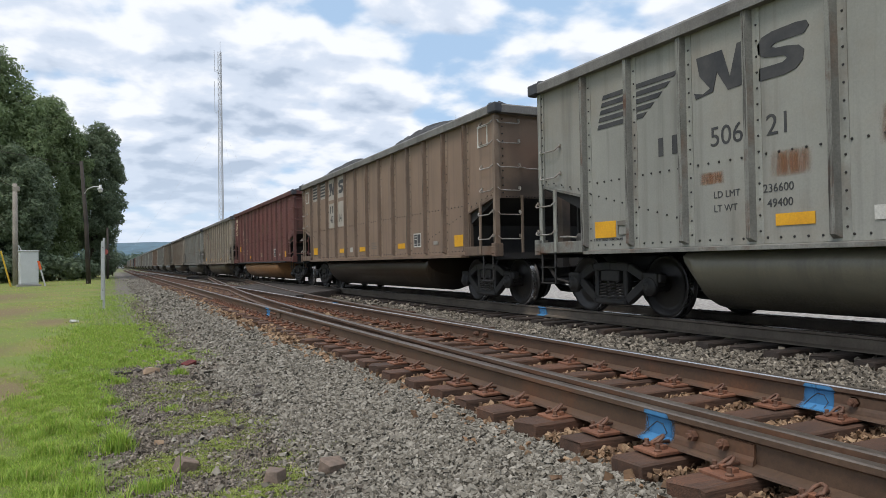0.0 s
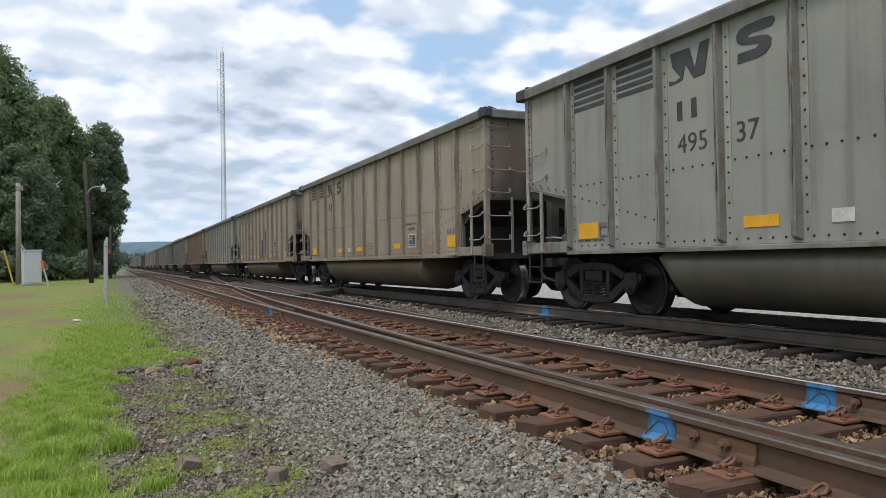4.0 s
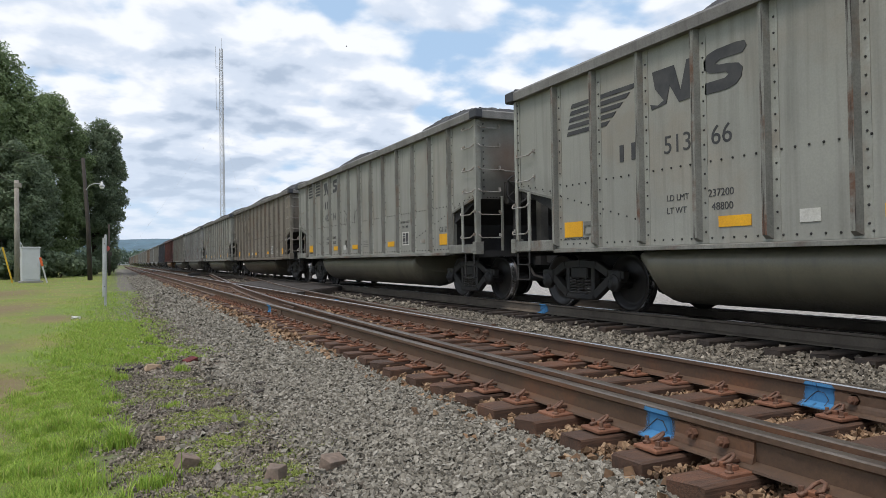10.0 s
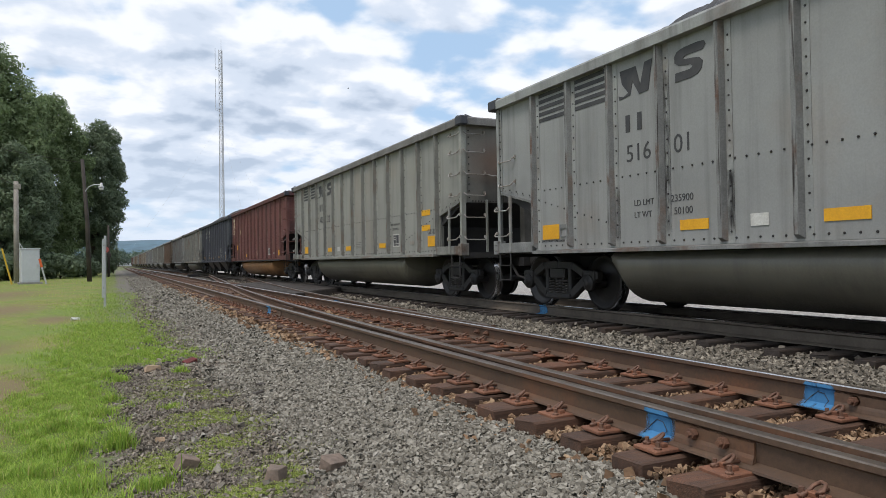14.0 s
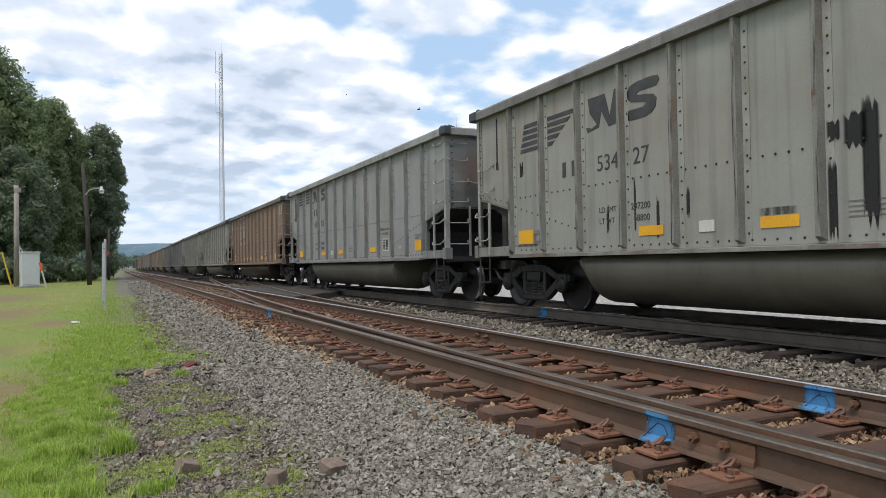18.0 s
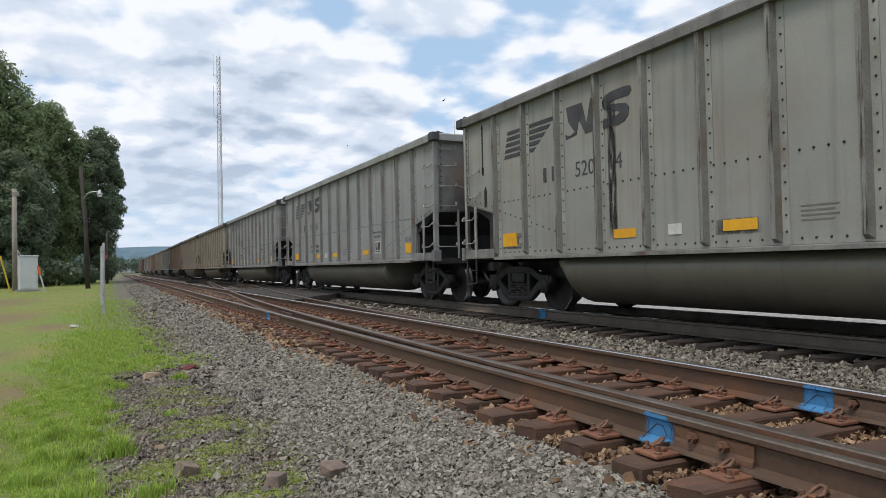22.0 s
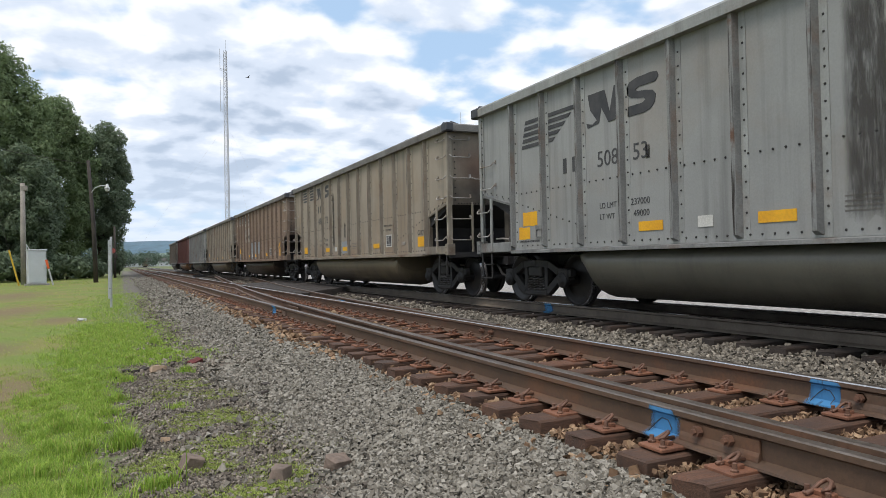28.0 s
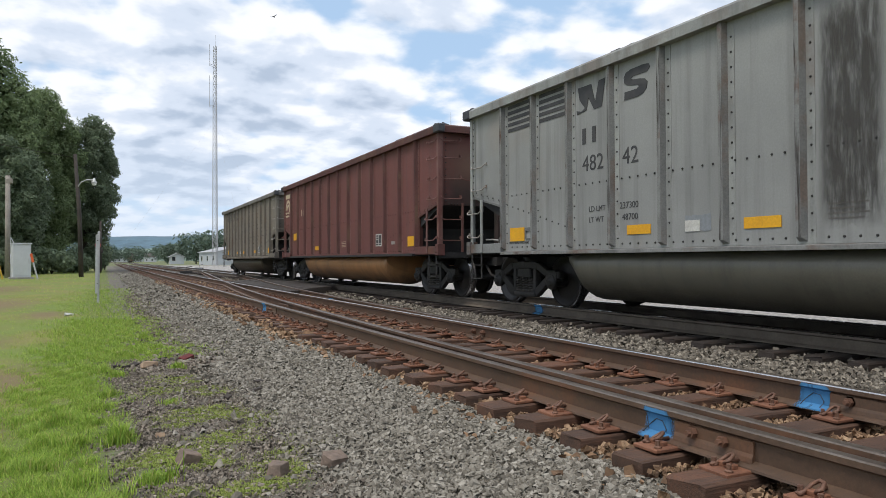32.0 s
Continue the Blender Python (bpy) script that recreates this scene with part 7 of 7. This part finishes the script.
# ---- radio tower ----
TOWERSTEEL = material("pale_tower_steel", (0.46, 0.47, 0.48), 0.5, 0.3, (0.38, 0.38, 0.39), 0.5, 10, 0.1, 0.0)


def build_tower():
    t = thing("radio_tower", "tall pale steel lattice radio tower with whip antennas", "radio tower", m=pose(20.35, 150, -0.6, 0, 0, 20))
    H, wb, wt = 46.0, 0.62, 0.40
    legs = [(math.cos(a), math.sin(a)) for a in (0.3, 2.394, 4.488)]
    for lx, ly in legs:
        bm = bmesh.new()
        tube(bm, [(lx * wb, ly * wb, 0), (lx * wt, ly * wt, H)], 0.055, 6)
        part("leg", bm, TOWERSTEEL, t)
    n = 40
    for s in range(3):
        bm = bmesh.new()
        a, b = legs[s], legs[(s + 1) % 3]
        for i in range(n):
            z0, z1 = H * i / n, H * (i + 1) / n
            w0, w1 = wb + (wt - wb) * i / n, wb + (wt - wb) * (i + 1) / n
            tube(bm, [(a[0] * w0, a[1] * w0, z0), (b[0] * w1, b[1] * w1, z1)], 0.028, 4)
            tube(bm, [(b[0] * w0, b[1] * w0, z0), (a[0] * w1, a[1] * w1, z1)], 0.028, 4)
            tube(bm, [(a[0] * w0, a[1] * w0, z0), (b[0] * w0, b[1] * w0, z0)], 0.025, 4)
        tagged(part("bracing", bm, TOWERSTEEL, t, "crossed bracing"), kind="stuff")
    for z0, z1 in ((41.5, 46.0), (33.0, 39.5)):
        bm = bmesh.new()
        tube(bm, [(-1.45, -0.4, z0), (-1.45, -0.4, z1)], 0.045, 6)
        part("whip_antenna", bm, TOWERSTEEL, t)
        bm = bmesh.new()
        tube(bm, [(0, 0, z0 + 0.4), (-1.45, -0.4, z0 + 0.4)], 0.04, 5)
        tube(bm, [(0, 0, z0 - 0.1), (-1.45, -0.4, z0 + 0.1)], 0.03, 5)
        part("bracket", bm, TOWERSTEEL, t)
    bm = bmesh.new()
    tube(bm, [(0.1, 0, 45.8), (0.1, 0, 48.2)], 0.03, 5)
    part("lightning_rod", bm, TOWERSTEEL, t)
    for a in (0.3, 2.394, 4.488):
        bm = bmesh.new()
        tube(bm, [(0.4 * math.cos(a), 0.4 * math.sin(a), 30), (22 * math.cos(a), 22 * math.sin(a), 0)], 0.006, 4)
        part("guy_wire", bm, TOWERSTEEL, t)


build_tower()


# ---- the distance ----
# distance haze is put into the hill colours as a blue tint
HILLMAT = material("hazy_blue_green_wooded_hill", (0.115, 0.19, 0.24), 0.95, 0, (0.095, 0.165, 0.215), 0.004, 0.02, 0.35, 0.0, shift=False)
HILLMAT2 = material("hazy_green_wooded_slope", (0.14, 0.21, 0.17), 0.95, 0, (0.19, 0.25, 0.18), 0.006, 0.03, 0.4, 0.0, shift=False)


def build_hills():
    for name, dist, mat, hgt, seed, amp in (("hill", 2900, HILLMAT, 118, 3, 14), ("hill", 1500, HILLMAT2, 36, 8, 9)):
        rng = np.random.RandomState(seed)
        n, m = 260, 8
        az = np.linspace(-1.5, 1.9, n)
        ph = rng.uniform(0, 6.28, 8)
        crest = hgt + amp * (np.sin(az * 5 + ph[0]) + 0.5 * np.sin(az * 11 + ph[1]) + 0.25 * np.sin(az * 29 + ph[2])) + rng.uniform(-1, 1, n) * 1.2
        crest += 18 * (az > 0.02) * np.clip(az * 8, 0, 1) * (hgt > 50)
        v = []
        for j in range(m):
            f = j / (m - 1)
            for i in range(n):
                d = dist + 500 * f + 60 * math.sin(i * 0.3) * f
                v.append((d * math.sin(az[i]), d * math.cos(az[i]), -2 + crest[i] * math.sin(f * 1.5708) ** 0.8))
        i0 = (np.arange(m - 1)[:, None] * n + np.arange(n - 1)[None]).ravel()
        ob = new(name, bulk_mesh(name, np.array(v), np.stack([i0, i0 + 1, i0 + n + 1, i0 + n], 1), mat, True))
        tagged(ob, "far wooded ridge in blue-green haze", "hill", kind="structure")


build_hills()
# leaf greens paled: the haze of distance is in the colour
FARLEAF = leaf_material("hazy_far_leaves", [(0, (0.115, 0.165, 0.125)), (0.5, (0.14, 0.195, 0.145)), (1, (0.17, 0.225, 0.16))])


def far_tree(x, y, h, r, seed, mat=None, n=1500):
    return tree("tree", x, y, h, r, h * 0.12, seed, mat or FARLEAF, n, 0.35 + h * 0.02, "distant rounded tree beyond the tracks")


for i_, (fx, fy, fh, fr) in enumerate(((26, 235, 10, 7), (33, 240, 11, 7), (40, 250, 10, 7), (20, 245, 6.5, 4.5), (-6, 330, 9, 6), (-14, 300, 11, 7), (2, 420, 9, 7), (14, 430, 9, 8),
                                      (30, 420, 10, 9), (-3, 210, 5, 3), (60, 260, 12, 8), (27.5, 140, 12, 3.2))):
    far_tree(fx, fy, fh, fr, 70 + i_, LEAF_MID if i_ == 11 else None, 4000 if i_ == 11 else 1500)

# white siding dulled and blued, distance haze put into its colour
SHEDWHITE = material("pale_metal_siding", (0.50, 0.53, 0.55), 0.6, 0, (0.43, 0.46, 0.48), 0.3, 8, 0.1, 0.05)
ROOFGREY = material("grey_metal_roof", (0.42, 0.43, 0.44), 0.5, 0.1, (0.34, 0.35, 0.36), 0.3, 8, 0.15, 0.05)
BRICK = material("dull_red_brick", (0.15, 0.095, 0.078), 0.85, 0, (0.12, 0.08, 0.068), 1.0, 14, 0.3, 0.3)
TRIM = material("cream_trim_paint", (0.66, 0.64, 0.58), 0.6, 0, (0.55, 0.53, 0.48), 1.0, 30, 0.12, 0.05)
GLASSDARK = material("dark_window_glass", (0.02, 0.025, 0.03), 0.08, 0, (0.03, 0.03, 0.035), 1.0, 30, 0.1, 0.0)
SHINGLE = material("dark_shingle_roof", (0.11, 0.10, 0.095), 0.9, 0, (0.08, 0.072, 0.07), 0.8, 18, 0.4, 0.4)


def house(name, label, x, y, w, d, eave, ridge, wallmat, roofmat, rot=0, win=3, group=""):
    t = thing(name, label, "building", group, m=pose(x, y, float(ground_z(x, y)), 0, 0, rot))
    bm = bmesh.new()
    prism(bm, [(-w / 2, -0.2), (w / 2, -0.2), (w / 2, eave), (0, ridge - 0.1), (-w / 2, eave)], "y", -d / 2, d / 2)
    wall = part("wall", bm, wallmat, t)
    for s in (-1, 1):
        bm = bmesh.new()
        k = (ridge - eave) / (w / 2)
        prism(bm, [(0, ridge), (0, ridge + 0.14), (s * (w / 2 + 0.4), eave - 0.4 * k + 0.14), (s * (w / 2 + 0.4), eave - 0.4 * k)], "y", -d / 2 - 0.4, d / 2 + 0.4)
        part("roof", bm, roofmat, t)
    for i in range(win):
        yy = -d / 2 + d * (i + 0.5) / win
        for sx in (-1, 1):
            bm = bmesh.new()
            box(bm, sx * (w / 2 + 0.03) - 0.04, sx * (w / 2 + 0.03) + 0.04, yy - 0.62, yy + 0.62, 0.95, 2.35)
            fr = part("window", bm, TRIM, t)
            bm = bmesh.new()
            box(bm, sx * (w / 2 + 0.05) - 0.04, sx * (w / 2 + 0.05) + 0.04, yy - 0.5, yy + 0.5, 1.07, 2.23)
            part("pane", bm, GLASSDARK, fr)
        if i < 2:
            bm = bmesh.new()
            xx = -w / 4 + i * w / 2
            box(bm, xx - 0.6, xx + 0.6, -d / 2 - 0.05, -d / 2 + 0.02, 0.95, 2.35)
            fr = part("window", bm, TRIM, t)
            bm = bmesh.new()
            box(bm, xx - 0.48, xx + 0.48, -d / 2 - 0.07, -d / 2 - 0.01, 1.07, 2.23)
            part("pane", bm, GLASSDARK, fr)
    return t


house("shed", "low white metal-sided shed beyond the tracks", 29.0, 185, 12, 14, 3.2, 4.6, SHEDWHITE, ROOFGREY, 10)
house("shed", "small white shed with a grey roof", 36.5, 178, 5, 6, 5.5, 6.8, SHEDWHITE, ROOFGREY, 5)
house("shed", "small pale shed among distant trees", 19.5, 228, 4, 5, 2.3, 3.3, SHEDWHITE, ROOFGREY, 0, 1)
for i_, (hx_, hy_) in enumerate(((8, 640), (16, 700), (24, 690), (-2, 760), (34, 640))):
    house("house", "tiny distant white house on the valley floor", hx_, hy_, 9, 9, 4.5, 8, SHEDWHITE, SHINGLE, 20 * i_, 2, "distant houses")


def build_depot():
    t = thing("depot", "single-storey brick depot with a deep bracketed canopy", "building", m=pose(33, 22, float(ground_z(33, 22))))
    bm = bmesh.new()
    box(bm, 0, 8, -15, 15, -0.2, 4.0)
    part("wall", bm, BRICK, t)
    bm = bmesh.new()
    prism(bm, [(-3.2, 3.55), (-3.2, 3.75), (4, 7.2), (11.2, 3.75), (11.2, 3.55), (4, 6.9)], "y", -17, 17)
    part("roof", bm, SHINGLE, t)
    bm = bmesh.new()
    box(bm, -3.3, -3.2, -17, 17, 3.45, 3.8)
    part("fascia", bm, TRIM, t, "cream fascia board")
    for i in range(9):
        y = -14 + 3.5 * i
        bm = bmesh.new()
        box(bm, -2.6, -2.4, y - 0.1, y + 0.1, -0.2, 3.5)
        p = part("canopy_post", bm, TRIM, t)
        bm = bmesh.new()
        tube(bm, [(-2.5, y, 2.4), (-1.4, y, 3.5)], 0.07, 5)
        part("bracket", bm, TRIM, p)
        if i % 2:
            bm = bmesh.new()
            box(bm, -0.08, 0.02, y - 0.7, y + 0.7, 0.9, 2.7)
            wn = part("window", bm, TRIM, t)
            for k in range(2):
                bm = bmesh.new()
                box(bm, -0.10, -0.03, y - 0.58 + 0.6 * k, y - 0.02 + 0.6 * k, 1.02, 2.58)
                part("pane", bm, GLASSDARK, wn)
        else:
            bm = bmesh.new()
            box(bm, -0.08, 0.02, y - 0.55, y + 0.55, -0.1, 2.5)
            part("door", bm, TRIM, t)


build_depot()


def build_church():
    t = thing("church_tower", "grey church tower with a pointed spire behind the train", "tower", m=pose(53.5, 107, -0.5))
    bm = bmesh.new()
    box(bm, -2.3, 2.3, -2.3, 2.3, 0, 19.0)
    part("shaft", bm, BRICK, t)
    bm = bmesh.new()
    lathe(bm, [(19.0, 3.1), (19.5, 3.0), (20.6, 1.3), (23.0, 0.22)], "z", 4)
    part("spire", bm, SHINGLE, t)
    bm = bmesh.new()
    tube(bm, [(0, 0, 22.8), (0, 0, 26.6)], 0.07, 5, 0.02)
    part("finial", bm, TOWERSTEEL, t)
    for a in range(4):
        bm = bmesh.new()
        x, y = 2.1 * math.cos(a * 1.5708 + 0.785), 2.1 * math.sin(a * 1.5708 + 0.785)
        lathe(bm, [(19.0, 0.35), (20.2, 0.3), (21.4, 0.04)], "z", 6, (x, y, 0))
        part("pinnacle", bm, SHINGLE, t)


build_church()


def build_far_rail_yard():
    # parked car far down the line, a gate arm and low switch stands
    z = 0.0
    t = thing("boxcar", "dark boxcar standing far down the line", "freight car", m=pose(13.5, 470, -0.6))
    bm = bmesh.new()
    box(bm, -1.5, 1.5, -7, 7, 1.1, 4.6, 0.05)
    part("body", bm, PAINT["brown"], t)
    for y in (-5, 5):
        for s in (-1, 1):
            bm = bmesh.new()
            lathe(bm, [(-0.8, 0.45), (0.8, 0.45)], "x", 14, (0, y + 0.85 * s, 0.5))
            part("wheelset", bm, WHEELSTEEL, t)
        bm = bmesh.new()
        box(bm, -1.1, 1.1, y - 1.1, y + 1.1, 0.4, 1.1)
        part("truck", bm, TRUCKSTEEL, t)
    g = thing("crossing_gate", "raised white crossing gate arm on a post", "crossing gate", m=pose(29.5, 165, float(ground_z(29, 165))))
    bm = bmesh.new()
    tube(bm, [(0, 0, 0), (0, 0, 3.6)], 0.09, 8)
    part("mast", bm, GALV, g)
    bm = bmesh.new()
    box(bm, -0.06, 0.06, -0.03, 0.03, 0, 6.5)
    a = part("arm", bm, SHEDWHITE, g, "white arm")
    a.matrix_basis = pose(0, 0, 2.0, 0, 38, 0)
    bm = bmesh.new()
    box(bm, -0.25, 0.25, -0.2, 0.2, 0.9, 1.6, 0.03)
    part("mechanism", bm, GALV, g)
    for x, y in ((6.2, 64), (10.5, 92)):
        s = thing("switch_stand", "low black switch stand beside the rails", "switch stand", "switch stands", m=pose(x, y, -0.28))
        bm = bmesh.new()
        box(bm, -0.5, 0.5, -0.2, 0.2, 0, 0.22, 0.02)
        part("base", bm, BLACKSTEEL, s)
        bm = bmesh.new()
        tube(bm, [(0, 0, 0.2), (0, 0, 0.55), (0.5, 0.1, 0.6)], 0.04, 6)
        part("lever", bm, BLACKSTEEL, s)


build_far_rail_yard()

# ---- litter and loose rocks ----
ROCK = material("brown_grey_fieldstone", (0.235, 0.175, 0.135), 0.9, 0, (0.175, 0.135, 0.11), 6, 30, 0.35, 0.5)
REDCLOTH = material("dark_red_scrap", (0.16, 0.03, 0.028), 0.8, 0, (0.1, 0.02, 0.02), 6, 40, 0.25, 0.2)
PALE = material("pale_wood_scrap", (0.50, 0.36, 0.24), 0.8, 0, (0.42, 0.30, 0.2), 8, 40, 0.2, 0.2)
LITTER = material("white_litter", (0.72, 0.72, 0.70), 0.7, 0, (0.6, 0.6, 0.58), 8, 40, 0.1, 0.1)


def rock(name, label, x, y, sx, sy, sz, seed, mat, rot=0, category="rock", group="loose rocks"):
    rng = random.Random(seed)
    bm = bmesh.new()
    for cx in (-1, 1):
        for cy in (-1, 1):
            for cz in (-1, 1):
                for _ in range(2):
                    bm.verts.new((cx * sx * rng.uniform(0.45, 1.0), cy * sy * rng.uniform(0.45, 1.0), cz * sz * rng.uniform(0.7, 1.0)))
    hull = bmesh.ops.convex_hull(bm, input=bm.verts)
    bmesh.ops.delete(bm, geom=[v for v in bm.verts if not v.link_faces], context="VERTS")
    bmesh.ops.bevel(bm, geom=list(bm.edges), offset=min(sx, sy, sz) * 0.035, segments=1, affect="EDGES")
    me = mesh_from(bm, name, mat)
    ob = new(name, me)
    ob.matrix_basis = pose(x, y, float(ground_z(x, y)) + sz * 0.55, rng.uniform(-22, 22), rng.uniform(-22, 22), rot)
    return tagged(ob, label, category, group)


rock("rock", "blocky brown-grey rock lying on the cinders", 1.22, 4.22, 0.092, 0.065, 0.056, 1, ROCK, 20)
rock("rock", "blocky reddish rock lying on the cinders", 0.86, 4.22, 0.064, 0.056, 0.056, 2, ROCK, 50)
rock("rock", "flat grey-brown rock lying in thin moss", 0.40, 4.72, 0.070, 0.065, 0.058, 3, ROCK, 10)
rock("pebble", "small pale pinkish stone on the cinders", 0.29, 5.53, 0.035, 0.025, 0.022, 4, PALE, 0)
rock("scrap_of_wood", "pale broken scrap of wood on the cinders", 0.39, 9.17, 0.10, 0.07, 0.045, 5, PALE, 20, "litter", "scraps in the bare patch")
rock("scrap_of_wood", "pale rounded scrap lying in the grass", 0.12, 10.6, 0.07, 0.05, 0.04, 6, PALE, 0, "litter", "scraps in the bare patch")
rock("scrap_of_cloth", "dark red scrap heaped on the cinders", 0.86, 9.5, 0.12, 0.06, 0.05, 7, REDCLOTH, 40, "litter", "scraps in the bare patch")
rock("litter", "crumpled white scrap on the lawn", -0.86, 18.74, 0.12, 0.07, 0.035, 8, LITTER, 30, "litter", "scraps in the bare patch")
for i_, (rx_, ry_) in enumerate(((0.06, 9.3), (0.16, 9.2), (0.25, 9.38), (0.50, 9.5), (0.60, 9.75), (0.70, 9.55), (1.25, 6.9), (1.35, 7.3), (0.95, 6.75))):
    rock("charred_scrap", "charred dark scrap on the bare patch", rx_, ry_, 0.055, 0.035, 0.028, 20 + i_, DARKPOLE, 30 * i_, "litter", "scraps in the bare patch")
rock("black_lump", "black lump of coal between the tracks", 5.35, 5.05, 0.10, 0.08, 0.05, 33, BLACKSTEEL, 0, "coal", "")


# ---- birds ----
BIRDDARK = material("dark_feathers", (0.03, 0.028, 0.027), 0.8, 0, (0.05, 0.045, 0.04), 5, 40, 0.2, 0.0)


def bird(label, span):
    b = thing("bird", label, "bird", "birds over the train")
    bm = bmesh.new()
    lathe(bm, [(-0.30 * span, 0.01), (-0.18 * span, 0.05 * span), (0.05 * span, 0.06 * span), (0.17 * span, 0.03 * span), (0.22 * span, 0.005)], "y", 8)
    part("body", bm, BIRDDARK, b, "", True)
    for s in (-1, 1):
        bm = bmesh.new()
        prism(bm, [(s * 0.04 * span, -0.09 * span), (s * 0.28 * span, -0.08 * span), (s * 0.5 * span, -0.02 * span), (s * 0.3 * span, 0.06 * span), (s * 0.04 * span, 0.09 * span)],
              "z", 0.0, 0.012 * span)
        for v in bm.verts:
            v.co.z += abs(v.co.x) * 0.3
        part("wing", bm, BIRDDARK, b)
    return b


soaring_bird = bird("dark soaring bird with raised wings in the sky", 1.7)
far_bird = bird("small far-off dark bird gliding in the sky", 1.2)


def motions():
    """The train runs past; its wheels turn while they are near."""
    for k, car in enumerate(cars):
        walk(car, [(t, pose(X_TRAIN, car_y(k, t), 0)) for t in range(0, 33, 1)])
    for ws, k, y in wheelsets:
        near = [i / FPS for i in range(0, 32 * FPS + 1) if -6 < car_y(k, i / FPS) + y < 28]
        rows = [(0.0, pose(0, y, 0.46))]
        ang = 0.0
        for t in near:
            ang = (run(near[0]) - run(t)) / 0.457
            if t > 0:
                rows.append((t, pose(0, y, 0.46, math.degrees(ang))))
        if rows[-1][0] < 32:
            rows.append((32.0, pose(0, y, 0.46, math.degrees(ang))))
        walk(ws, rows)
    walk(soaring_bird, [(0, pose(54.4, 160.0, 19.4, 0, 12, 40)), (8, pose(59.2, 157.9, 22.6, 0, 12, 64)), (14.5, pose(65.9, 153.9, 30.3, 0, 12, 82)), (16.5, pose(64.4, 153.9, 33.7, 0, 12, 88)), (17, pose(64.2, 153.7, 34.7, 0, 12, 91)), (18, pose(66.1, 152.2, 37.7, 0, 12, 94)), (20, pose(72.5, 148.3, 41.4, 0, 12, 100)), (21, pose(73.3, 148.0, 41.1, 0, 12, 103)), (23, pose(66.9, 151.5, 39.3, 0, 12, 109)), (24, pose(59.2, 154.6, 39.4, 0, 12, 112)), (25.5, pose(46.0, 158.8, 40.3, 0, 12, 115)), (28, pose(26.9, 162.4, 43.4, 0, 12, 124)), (31, pose(30.3, 158.7, 53.9, 0, 12, 133)), (32, pose(34.0, 157.2, 55.8, 0, 12, 136))])
    walk(far_bird, [(0, pose(69.6, 224.3, 112.5, 0, 12, 40)), (7, pose(73.7, 233.3, 88.7, 0, 12, 61)), (9, pose(74.9, 235.9, 80.7, 0, 12, 67)), (11, pose(75.6, 238.2, 72.5, 0, 12, 73)), (13, pose(77.0, 240.2, 64.0, 0, 12, 79)), (14, pose(76.8, 240.5, 63.2, 0, 12, 82)), (18, pose(76.2, 240.9, 62.2, 0, 12, 94)), (19, pose(76.5, 241.7, 58.4, 0, 12, 97)), (20, pose(76.9, 242.5, 54.8, 0, 12, 100)), (21, pose(77.5, 243.3, 50.1, 0, 12, 103)), (23, pose(78.2, 244.7, 40.8, 0, 12, 109)), (32, pose(77.2, 246.8, 27.8, 0, 12, 136))])


motions()
